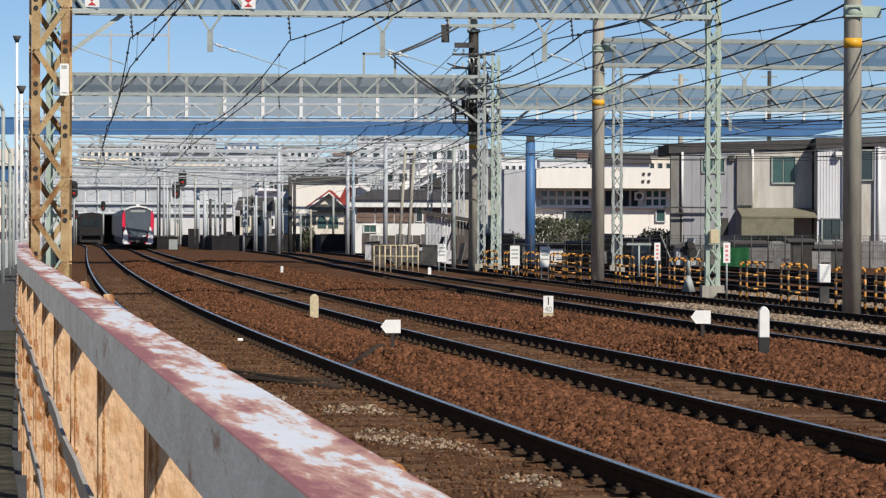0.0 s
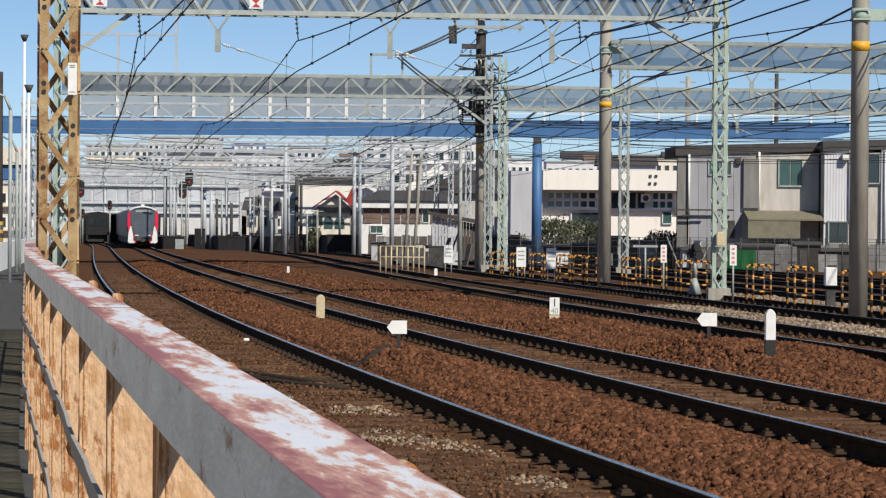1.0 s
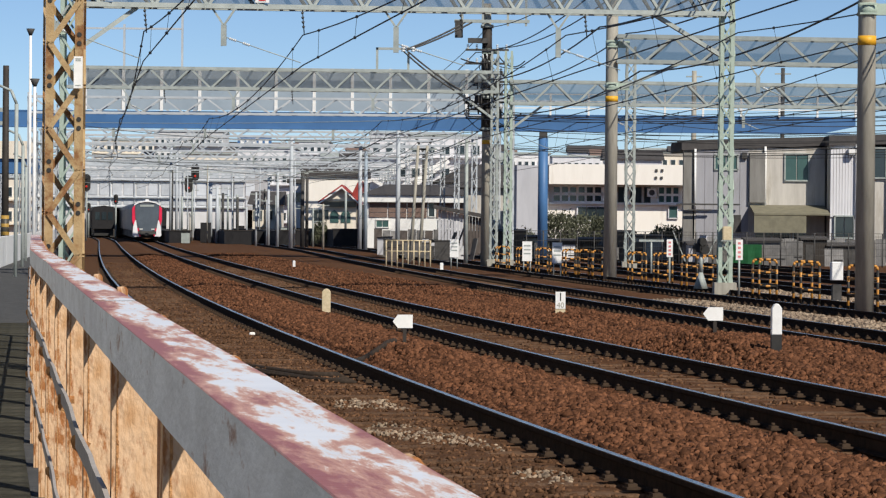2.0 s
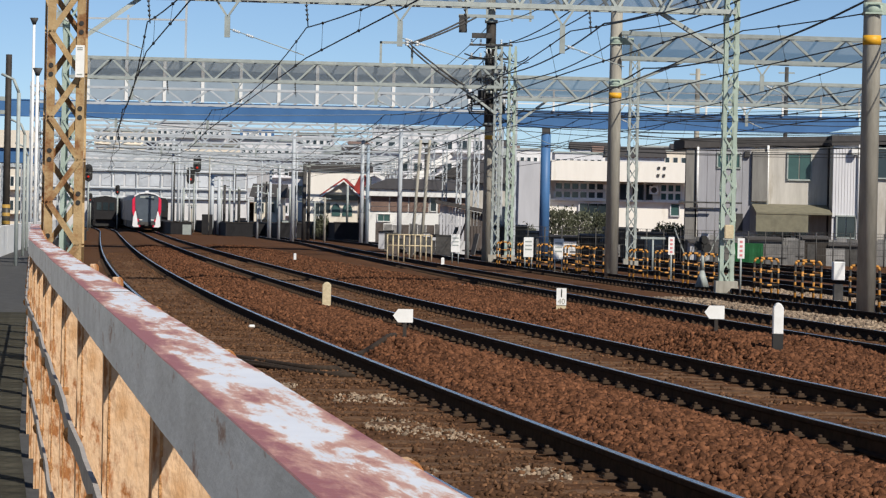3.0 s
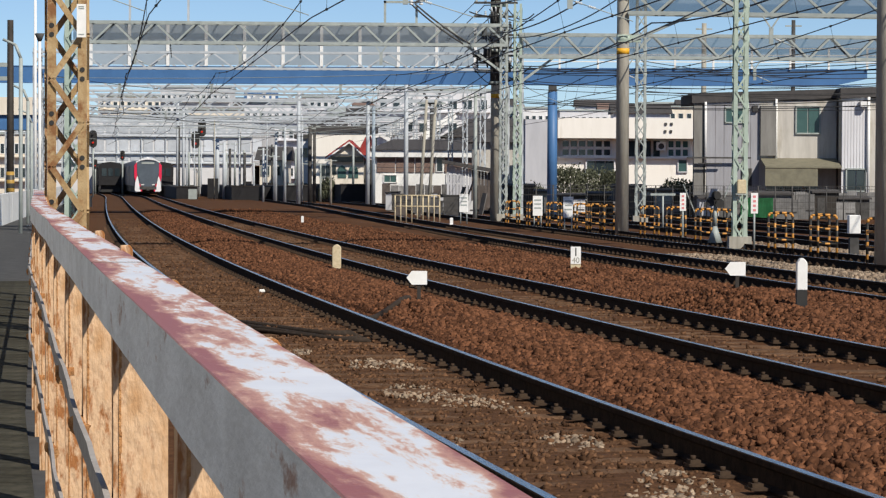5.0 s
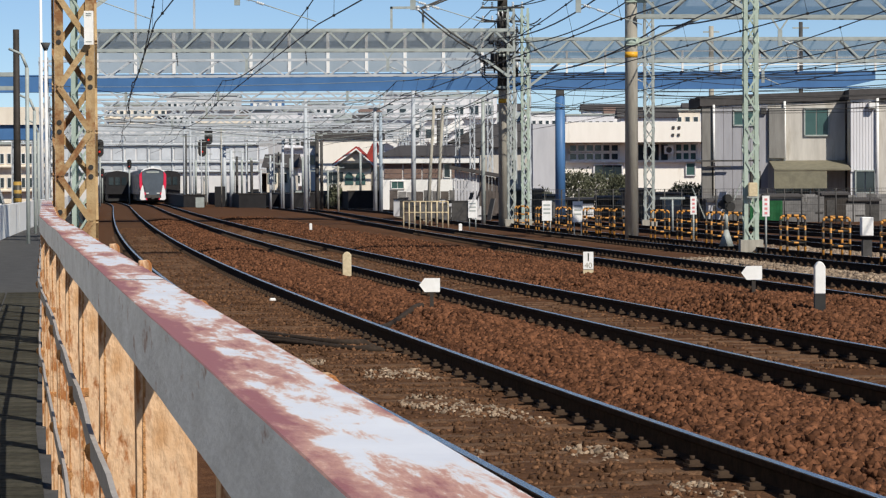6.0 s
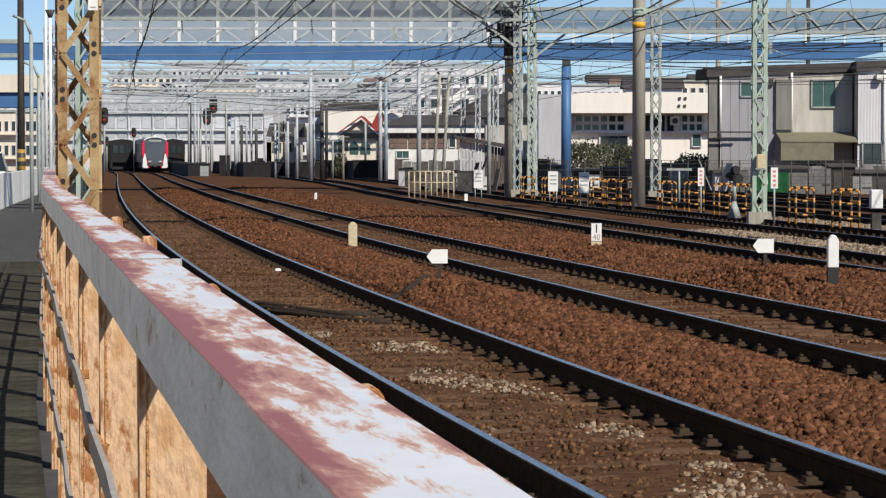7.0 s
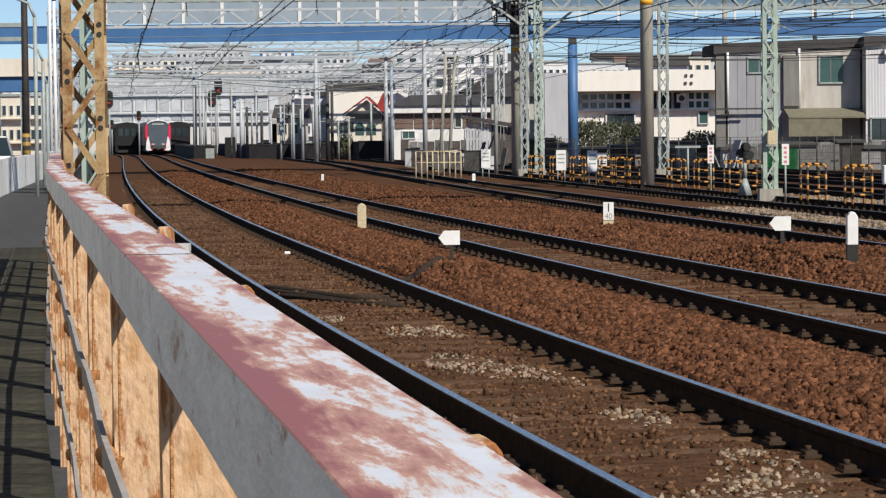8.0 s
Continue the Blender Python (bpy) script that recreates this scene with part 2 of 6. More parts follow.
# ---- ground ----
def make_ground():
    bm = B()
    ys = [-12 + 0.5 * i for i in range(0, 165)] + [71 + 4 * i for i in range(70)] + [360, 420, 500, 700, 1000, 1600, 2600]
    offs = [-900, -300, -120, -60, -35, -22, -14, -9, -6, -4, -3, -2.4] + [-2 + 0.25 * i for i in range(0, 84)] + [19.5, 21, 23, 26, 30, 40, 60, 100, 200, 500, 900]
    rows = []
    for y in ys:
        row = []
        for o in offs:
            x = centre(1, y) + o if abs(o) < 40 else o + (centre(1, min(y, 360)) if abs(o) < 400 else 0)
            z = ground_z(x, y) if y < 355 else rail_z(350) - 0.2
            if abs(o) < 30 and y < 130:
                z += 0.035 * noise.noise(Vector((x * 1.1, y * 1.1, 0))) + 0.02 * noise.noise(Vector((x * 3.7, y * 3.7, 5)))
            row.append(bm.verts.new((x, y, z)))
        rows.append(row)
    for i in range(len(ys) - 1):
        for j in range(len(offs) - 1):
            f = bm.faces.new((rows[i][j], rows[i][j + 1], rows[i + 1][j + 1], rows[i + 1][j]))
            f.smooth = True
            c = offs[j] + 0.12
            f.material_index = 1 if -1.3 < c < 1.2 and ys[i] < 300 else 0
    solid("ground", bm, [M["dirt"], M["trackdirt"]], "brown ballast and packed dirt under the railway lines", "ground", kind="structure")


make_ground()


# ---- rails ----
RAIL = [(-0.064, 0), (0.064, 0), (0.064, 0.012), (0.012, 0.028), (0.009, 0.105), (0.0325, 0.118), (0.0325, 0.148), (0.026, 0.153),
        (-0.026, 0.153), (-0.0325, 0.148), (-0.0325, 0.118), (-0.009, 0.105), (-0.012, 0.028), (-0.064, 0.012)]


def make_rail(k, side, parent, y0, y1):
    bm = B()
    ys, y = [], y0
    while y < y1:
        ys.append(y)
        y += 0.8 if y < 60 else 3
    ys.append(y1)
    rings = []
    for y in ys:
        d = slope(k, y)
        n = math.hypot(1, d)
        ring = []
        for a, b in RAIL:
            p = on_track(k, y, side * 0.75 + a, b - 0.153)
            ring.append(bm.verts.new(p))
        rings.append(ring)
    m = len(RAIL)
    for i in range(len(ys) - 1):
        for j in range(m):
            f = bm.faces.new((rings[i][j], rings[i][(j + 1) % m], rings[i + 1][(j + 1) % m], rings[i + 1][j]))
            f.material_index = 1 if j == 7 else 0
    bm.faces.new(rings[0])
    bm.faces.new(rings[-1][::-1])
    part("rail", bm, [M["railside"], M["railtop"]], parent)


def fastener_mesh():
    bm = B()
    box(bm, (0, 0, 0.001), (0.10, 0.13, 0.014))
    box(bm, (0.008, 0, 0.018), (0.06, 0.085, 0.022))
    rod(bm, (0.012, 0, 0.026), (0.012, 0, 0.052), 0.016, seg=6)
    return mesh_of(bm, "rail_fastener", M["fastener"])


def sleeper_mesh():
    bm = B()
    prism(bm, [(-0.12, -0.1), (0.12, -0.1), (0.10, 0.02), (-0.10, 0.02)], -1.0, 1.0, swap=True)
    return mesh_of(bm, "sleeper", M["sleeper"])


FASTENER, SLEEPER = fastener_mesh(), sleeper_mesh()


def make_track(k, near, y0=-6, y1=330):
    tr = thing("rail_track", "railway track with worn dark rails on ballast", "railway track", group="railway tracks", kind="structure")
    for s in (-1, 1):
        make_rail(k, s, tr, y0, y1)
    far = B()
    first = {1: 11, 2: 20, 3: 30, 4: 38}.get(k, 45)
    for i in range(int((130 - first) / 0.6)):
        y = first + 0.6 * i
        t = heading(k, y)
        p = on_track(k, y, 0, -0.176)
        if i < 150:
            piece("sleeper", SLEEPER, tr, pose(p.x, p.y, p.z, 0, 0, t))
        for s in (-1, 1):
            for q in (-1, 1):
                p = on_track(k, y, s * 0.75 + q * 0.125, -0.127)
                if i < near:
                    piece("rail_fastener", FASTENER, tr, pose(p.x, p.y, p.z, 0, 0, t + (180 if q < 0 else 0)))
                elif y < 100 and k < 5:
                    box(far, (p.x, p.y, p.z + 0.02), (0.08, 0.07, 0.05))
    if len(far.verts):
        tagged(part("rail_fasteners", far, M["fastener"], tr), kind="stuff")
    return tr


for k in (1, 2, 3, 4):
    make_track(k, 75)
for k in (5, 6, 7):
    make_track(k, 0, 30, 240)


# ---- lattice work ----
def lattice_mast(label, at, height, w=0.4, d=0.4, leg=0.09, pitch=0.75, material="galv", brace=0.05, turn=0, name="lattice_mast", group="lattice masts", split=False, holes=False):
    t = thing(name, label, "lattice mast", at, group=group, turn=turn)
    for sx in (-1, 1):
        for sy in (-1, 1):
            bm = B()
            # an angle iron
            box(bm, (sx * (w / 2 - leg / 2), sy * (d / 2 - 0.006), height / 2), (leg, 0.012, height))
            box(bm, (sx * (w / 2 - 0.006), sy * (d / 2 - leg / 2 - 0.007), height / 2), (0.012, leg - 0.014, height))
            part("leg", bm, M[material], t)
    n = int(height / pitch)
    rest = B()
    for i in range(n):
        z0, z1 = i * pitch, (i + 1) * pitch
        s = 1 if i % 2 else -1
        for a, b, bw, bh in (((-s * (w / 2 - leg / 2), -(d / 2 + 0.012), z0), (s * (w / 2 - leg / 2), -(d / 2 + 0.012), z1), 0.02, brace),
                             ((s * (w / 2 - leg / 2), d / 2 + 0.012, z0), (-s * (w / 2 - leg / 2), d / 2 + 0.012, z1), 0.02, brace),
                             ((-(w / 2 + 0.012), -s * (d / 2 - leg / 2), z0), (-(w / 2 + 0.012), s * (d / 2 - leg / 2), z1), 0.02, brace),
                             ((w / 2 + 0.012, s * (d / 2 - leg / 2), z0), (w / 2 + 0.012, -s * (d / 2 - leg / 2), z1), 0.02, brace)):
            if split:
                part("lacing_bar", bar(B(), a, b, bw, bh), M[material], t)
            else:
                bar(rest, a, b, bw, bh)
    if not split:
        tagged(part("lacing", rest, M[material], t), kind="stuff")
    if holes:
        bm = B()
        for i in range(n):
            for sx in (-1, 1):
                for dz in (0.0, 0.075):
                    z = i * pitch + dz + (0 if (i % 2) == (sx > 0) else 9e3)
                    if z < height:
                        rod(bm, (sx * (w / 2 - leg / 2), -d / 2 - 0.006, z), (sx * (w / 2 - leg / 2), -d / 2 + 0.004, z), 0.021, seg=10)
        tagged(part("bolt_hole", bm, M["black"], t), kind="stuff")
    else:
        rest.free() if split else None
    bm = B()
    box(bm, (0, 0, 0.02), (w + 0.2, d + 0.2, 0.3))
    part("footing", bm, M["concrete"], t)
    return t


def truss_beam(label, p, q, depth=0.9, width=0.7, pitch=1.0, chord=0.09, material="galv", panel=False):
    """A box truss from p to q (the middle of its lower chords)."""
    p, q = Vector(p), Vector(q)
    L = (q - p).length
    t = thing("truss_beam", label, "gantry beam", group="gantry beams")
    flat = (q - p).normalized()
    t.matrix_basis = Matrix.Translation(p) @ flat.to_track_quat("X", "Z").to_matrix().to_4x4()
    for sy in (-1, 1):
        for z, nm in ((0, "lower_chord"), (depth, "upper_chord")):
            bm = B()
            box(bm, (L / 2, sy * width / 2, z), (L, chord, chord))
            part(nm, bm, M[material], t)
    n = max(2, int(L / pitch))
    s = L / n
    for sy in (-1, 1):
        for i in range(n):
            bm = B()
            z0, z1 = (0, depth) if i % 2 else (depth, 0)
            bar(bm, (i * s, sy * width / 2, z0), ((i + 1) * s, sy * width / 2, z1), chord * 0.62)
            part("diagonal", bm, M[material], t)
    if panel:
        bm = B()
        box(bm, (L / 2, width / 2 - chord * 0.6, depth / 2), (L, 0.02, depth - chord))
        part("mesh_panel", bm, M["trusspanel"], t, "dull grey infill panel")
    bm = B()
    for i in range(0, n + 1):
        for z in (0, depth):
            bar(bm, (i * s, -width / 2, z), (i * s, width / 2, z), chord * 0.5)
    tagged(part("cross_ties", bm, M[material], t), kind="stuff")
    return t


def concrete_pole(label, at, r, top, band, splice=()):
    t = thing("concrete_pole", label, "utility pole", at, group="concrete poles")
    bm = B()
    rod(bm, (0, 0, -0.3), (0, 0, top), r, r * 0.82, 24)
    part("shaft", bm, M["concrete"], t)
    bm = B()
    rr = r * (1 - 0.18 * band / top) + 0.006
    rod(bm, (0, 0, band - 0.09), (0, 0, band + 0.09), rr, rr, 24)
    part("yellow_band", bm, M["yellow"], t, "painted yellow warning band")
    for z in splice:
        bm = B()
        rr = r * (1 - 0.18 * z / top) + 0.014
        rod(bm, (0, 0, z - 0.12), (0, 0, z + 0.12), rr, rr, 20)
        box(bm, (rr + 0.15, 0, z), (0.4, 0.12, 0.22))
        for q in (-0.09, 0.09):
            box(bm, (0, -rr - 0.012, z + q), (0.34, 0.03, 0.035))
        part("clamp", bm, M["green"], t)
    return t


# masts, poles and gantries along the line
concrete_pole("thick weathered concrete pole with a yellow band beside guard hoops", (8.14, 52.3, 0.0), 0.185, 13, 5.15, (5.75,))
concrete_pole("tall weathered concrete pole with a yellow band", (5.42, 87.6, -0.05), 0.215, 13, 5.65, (6.05, 7.4))
concrete_pole("weathered concrete pole with a yellow band and brackets", (1.93, 120.6, -0.25), 0.21, 11.5, 5.4, (7.6, 9.4))
lattice_mast("pale green lattice mast with a relay box", (7.2, 69.2, -0.03), 12.5, 0.36, 0.36, 0.10, 0.42, "green", 0.045, split=True)
lattice_mast("galvanised lattice mast beside a concrete pole", (2.25, 118.6, -0.15), 9.2, 0.34, 0.34, 0.09, 0.45, "galv", 0.04)
lattice_mast("pale lattice mast beside a concrete pole", (2.85, 118.6, -0.15), 9.2, 0.34, 0.34, 0.09, 0.45, "green", 0.04)
lattice_mast("galvanised lattice mast carrying a gantry", (7.9, 115, -0.15), 9.2, 0.42, 0.42, 0.09, 0.5, "galv", 0.045)
lattice_mast("pale green lattice gantry mast behind the brown mast", (-8.7, 64, -0.2), 8.6, 0.45, 0.45, 0.1, 0.55, "green", 0.05)
TAN = lattice_mast("rusty tan lattice mast with bolt holes beside the fence", (-3.20, 23.2, -0.15), 7.5, 0.32, 0.32, 0.072, 0.36, "tanpaint", 0.048, turn=8, split=True, holes=True)

truss_beam("galvanised box truss gantry over the tracks", (-8.7, 64, 6.62), (7.2, 69.2, 6.92), 0.95, 0.5, 0.62, 0.115, panel=True)
truss_beam("galvanised box truss gantry over the tracks", (-16.2, 118, 7.3), (2.4, 118.4, 7.25), 0.85, 0.6, 0.85, 0.13, panel=True)
truss_beam("galvanised box truss gantry over the yard", (2.9, 118.6, 6.78), (22.0, 118.6, 6.7), 0.95, 0.6, 0.95, 0.13, panel=True)
truss_beam("galvanised box truss gantry over the yard", (5.6, 87.6, 6.8), (17.0, 86, 6.6), 0.8, 0.55, 0.85, 0.12, panel=True)
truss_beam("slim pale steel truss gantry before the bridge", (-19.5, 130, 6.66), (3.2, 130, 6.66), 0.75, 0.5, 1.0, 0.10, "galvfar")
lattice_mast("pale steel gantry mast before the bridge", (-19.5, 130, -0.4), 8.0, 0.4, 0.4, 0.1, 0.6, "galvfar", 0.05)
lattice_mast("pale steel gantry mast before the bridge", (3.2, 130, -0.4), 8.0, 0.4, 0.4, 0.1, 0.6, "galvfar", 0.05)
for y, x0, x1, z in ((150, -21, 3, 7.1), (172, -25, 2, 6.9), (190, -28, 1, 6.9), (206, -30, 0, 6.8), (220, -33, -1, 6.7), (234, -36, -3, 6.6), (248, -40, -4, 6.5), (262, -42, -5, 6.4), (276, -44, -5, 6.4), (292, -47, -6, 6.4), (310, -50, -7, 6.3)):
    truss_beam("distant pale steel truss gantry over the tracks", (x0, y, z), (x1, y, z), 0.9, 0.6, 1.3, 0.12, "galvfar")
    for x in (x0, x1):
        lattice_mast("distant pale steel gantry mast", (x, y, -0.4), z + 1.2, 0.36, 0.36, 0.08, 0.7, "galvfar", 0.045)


# ---- fence beside the walkway ----
def fence_x(y):
    return 0.275 - 0.1645 * y if y < 15.6 else -2.291 - 0.150 * (y - 15.6)


WALK_Z = 0.28
def handrail_paint():
    """White paint worn through to red primer in ragged patches, most along its edges."""
    m = mat("flaking_white_handrail_paint", (0.80, 0.82, 0.86), (0.71, 0.73, 0.78), 5, 0.42, 0, 0.05, 120)
    nt = m.node_tree
    n, l = nt.nodes, nt.links
    bs = n["Principled BSDF"]
    old = bs.inputs["Base Color"].links[0].from_socket
    co = n.new("ShaderNodeTexCoord")

    def dot(v):
        d = n.new("ShaderNodeVectorMath")
        d.operation = "DOT_PRODUCT"
        d.inputs[1].default_value = v
        l.new(co.outputs["Object"], d.inputs[0])
        return d.outputs["Value"]

    def math2(op, a, b, clamp=False):
        q = n.new("ShaderNodeMath")
        q.operation, q.use_clamp = op, clamp
        for i, v in enumerate((a, b)):
            if isinstance(v, (int, float)):
                q.inputs[i].default_value = v
            else:
                l.new(v, q.inputs[i])
        return q.outputs[0]

    across = math2("SUBTRACT", dot((0.987, 0.1624, 0)), 0.2714)
    along = dot((-0.1624, 0.987, 0))

    def patches(fa, fl, detail, rough, bend=0.0, shift=0.0):
        cb = n.new("ShaderNodeCombineXYZ")
        l.new(math2("MULTIPLY", across, fa), cb.inputs[0])
        l.new(math2("MULTIPLY", math2("ADD", along, math2("MULTIPLY", across, 0.5)), fl), cb.inputs[1])
        cb.inputs[2].default_value = shift
        q = n.new("ShaderNodeTexNoise")
        q.inputs["Scale"].default_value, q.inputs["Detail"].default_value = 1.0, detail
        q.inputs["Roughness"].default_value, q.inputs["Distortion"].default_value = rough, bend
        l.new(cb.outputs[0], q.inputs["Vector"])
        return q.outputs[0]

    fine = patches(46, 6.5, 9, 0.75, 0.5)
    middle = patches(16, 2.6, 8, 0.66, 0.4, 3.0)
    large = patches(3.0, 0.9, 3, 0.5, 0.0, 8.0)
    left = math2("MULTIPLY", math2("SUBTRACT", math2("MULTIPLY", across, -1.0), 0.016), 32.0, True)
    right = math2("MULTIPLY", math2("SUBTRACT", across, 0.032), 45.0, True)
    total = math2("ADD", math2("ADD", math2("MULTIPLY", fine, 0.50), math2("MULTIPLY", middle, 0.70)), math2("MULTIPLY", large, 0.72))
    total = math2("ADD", total, math2("ADD", math2("MULTIPLY", left, math2("MULTIPLY", patches(1.0, 2.6, 4, 0.6, 0.0, 12.0), 0.36)), math2("MULTIPLY", right, 0.10)))
    bare = math2("MULTIPLY", math2("SUBTRACT", total, 0.91), 3.8, True)
    # pale scuffs left in the worn patches
    scuff = math2("MULTIPLY", math2("SUBTRACT", patches(60, 11, 9, 0.8, 0.2, 5.0), 0.48), 3.5, True)
    worn = math2("SUBTRACT", bare, math2("MULTIPLY", scuff, 0.4), True)
    tone = n.new("ShaderNodeValToRGB")
    t = tone.color_ramp.elements
    t[0].position, t[1].position = 0.06, 0.74
    t[0].color, t[1].color = (0.80, 0.68, 0.57, 1), (0.33, 0.11, 0.088, 1)
    mid = t.new(0.30)
    mid.color = (0.60, 0.33, 0.23, 1)
    l.new(worn, tone.inputs[0])
    mx = n.new("ShaderNodeMix")
    mx.data_type = "RGBA"
    l.new(math2("MULTIPLY", worn, 4.0, True), mx.inputs[0])
    l.new(old, mx.inputs[6])
    l.new(tone.outputs[0], mx.inputs[7])
    l.new(mx.outputs[2], bs.inputs["Base Color"])
    return m


M["rail_paint"] = handrail_paint()
M["rail_grey"] = mat("grey_handrail_side", (0.76, 0.79, 0.82), (0.58, 0.60, 0.62), 16, 0.45, 0, 0.15, 90, c=(0.30, 0.16, 0.12), cscale=22, camt=0.585, stretch=(1, 0.2, 0.8), spec=0.5)
M["bar_grey"] = mat("grey_bar_with_rust", (0.40, 0.375, 0.35), (0.33, 0.30, 0.28), 20, 0.8, 0, 0.2, 70, c=(0.45, 0.28, 0.19), cscale=22, camt=0.64, spec=0.15)
M["rust_post"] = mat("rusting_cream_paint", (0.74, 0.54, 0.36), (0.52, 0.30, 0.15), 13, 0.85, 0, 0.45, 60, c=(0.34, 0.14, 0.05), cscale=13.0, camt=0.515, stretch=(1.3, 1.3, 0.5), spec=0.12)
M["rust_seam"] = mat("brown_rust_seam", (0.33, 0.14, 0.05), (0.55, 0.30, 0.13), 30, 0.9, 0, 0.5, 120, spec=0.1)


def make_fence():
    fe = thing("steel_fence", "rusty steel fence with a flaking white and red handrail", "fence")
    turn = math.degrees(math.atan(0.1645))
    # handrail in two lengths with a joint
    for y0, y1 in ((-3.0, 5.705), (5.712, 30.0)):
        bm = B()
        ys = [y0 + (y1 - y0) * i / 80 for i in range(81)]
        ring = [(-0.046, -0.085), (-0.046, -0.0012), (-0.0448, 0.0), (0.0458, 0.0), (0.047, -0.0012), (0.047, -0.009), (-0.038, -0.009), (-0.038, -0.085)]
        rows = []
        for y in ys:
            j = 0.0015 * noise.noise(Vector((y * 3, 1, 0))) + (0.008 * noise.noise(Vector((y * 0.5, 4, 0))) if y > 6 else 0)
            rows.append([bm.verts.new((fence_x(y) + a + j, y + 0.1645 * a, 1.42 + b)) for a, b in ring])
        for i in range(len(ys) - 1):
            for q in range(8):
                f = bm.faces.new((rows[i][q], rows[i][(q + 1) % 8], rows[i + 1][(q + 1) % 8], rows[i + 1][q]))
                f.material_index = 0 if q in (1, 2, 3) else 1
        bm.faces.new(rows[0]).material_index = 1
        bm.faces.new(rows[-1][::-1]).material_index = 1
        part("handrail", bm, [M["rail_paint"], M["rail_grey"]], fe, "handrail with flaking white and red paint")
    bm = B()
    box(bm, (fence_x(5.7085), 5.7085, 1.4185), (0.094, 0.012, 0.004), Matrix.Rotation(radians(turn), 4, "Z"))
    bar(bm, (fence_x(5.5) - 0.034, 5.5, 1.372), (fence_x(5.95) - 0.034, 5.95, 1.372), 0.008, 0.07)
    part("joint_sleeve", bm, M["grime"], fe)
    # posts: channel irons facing along the fence, with a rusty seam and a lug beside the rail
    h = 1.41 - WALK_Z + 0.2
    ring = [(-0.043, -0.034), (0.043, -0.034), (0.043, 0.034), (0.036, 0.034), (0.036, -0.027), (-0.036, -0.027), (-0.036, 0.034), (-0.043, 0.034)]
    shapes = []
    for v in range(4):
        rnd = random.Random(90 + v)
        bm = B()
        rows = []
        for i in range(13):
            wob = [rnd.uniform(-0.0012, 0.0012) for _ in ring]
            rows.append([bm.verts.new((a + w, b + w, h * i / 12)) for (a, b), w in zip(ring, wob)])
        for lo, hi in zip(rows, rows[1:]):
            for q in range(8):
                bm.faces.new((lo[q], lo[(q + 1) % 8], hi[(q + 1) % 8], hi[q]))
        shapes.append(mesh_of(bm, "post", M["rust_post"]))
    bm = B()
    for i in range(40):
        w = 0.0035 + 0.003 * noise.noise(Vector((i * 0.7, 2, 0)))
        box(bm, (-0.034 + w / 2, -0.0345, h * (i + 0.5) / 40), (w, 0.003, h / 40))
    seam = mesh_of(bm, "weld_seam", M["rust_seam"])
    bm = B()
    prism(bm, [(-0.016, -0.05), (0.010, -0.05), (0.010, 0.0), (0.004, 0.008), (-0.016, 0.007)], -0.02, 0.02)
    bmesh.ops.bevel(bm, geom=list(bm.edges), offset=0.002, segments=1, affect="EDGES")
    lug = mesh_of(bm, "lug", M["rust_post"])
    bm = B()
    rod(bm, (-0.02, 0, 0), (0.03, 0, 0), 0.016, seg=8)
    rod(bm, (0.0, -0.02, -0.02), (0.0, 0.02, -0.01), 0.02, 0.012, seg=8)
    knob = mesh_of(bm, "bolt_lump", M["rust_seam"])
    for i in range(21):
        y = -1.2 + 1.55 * i
        piece("post", shapes[i % 4], fe, pose(fence_x(y) + 0.005, y, WALK_Z - 0.2, 0, 0, turn))
        piece("weld_seam", seam, fe, pose(fence_x(y) + 0.005, y, WALK_Z - 0.2, 0, 0, turn))
        piece("lug", lug, fe, pose(fence_x(y) + 0.059, y, 1.411 + (0.012 if 5.8 < y < 8.5 else -0.004), 0, 0, turn))
        for z in (1.06, 0.70):
            piece("bolt_lump", knob, fe, pose(fence_x(y) - 0.040, y - 0.03, z - 0.01, 0, 0, turn + 20 * (i % 3)))
    for z in (1.06, 0.70):
        bm = B()
        a, b = -3.0, 30.0
        ys = [a + (b - a) * i / 132 for i in range(133)]
        prev = None
        for y in ys:
            w = 0.005 * noise.noise(Vector((y * 1.1, z * 7, 3))) + 0.0015 * noise.noise(Vector((y * 5.5, z * 7, 3)))
            ring = [bm.verts.new((fence_x(y) - 0.052 + dx + w, y, z + dz + w)) for dx, dz in ((-0.005, -0.022), (0.005, -0.022), (0.005, 0.022), (-0.005, 0.022))]
            if prev:
                for q in range(4):
                    bm.faces.new((prev[q], prev[(q + 1) % 4], ring[(q + 1) % 4], ring[q]))
            else:
                bm.faces.new(ring)
            prev = ring
        bm.faces.new(prev[::-1])
        part("flat_bar", bm, [M["bar_grey"]], fe, "grey flat bar with rusty edges")


make_fence()


# walkway and side road
def walk_left(y):
    return fence_x(y) - 2.4 if y < 30 else min(fence_x(30) - 2.4 + 0.3, centre(1, y) - 4.15 + 0.02 * (y - 56)) if y < 36 else centre(1, y) - 4.15 + 0.02 * (y - 56)


def strip(rows, thick):
    bm = B()
    prev = None
    for y, x0, x1, z in rows:
        row = [bm.verts.new(p) for p in ((x0, y, z - thick), (x0, y, z), (x1, y, z), (x1, y, z - thick))]
        if prev:
            for q in range(3):
                bm.faces.new((prev[q], row[q], row[q + 1], prev[q + 1]))
        prev = row
    return bm


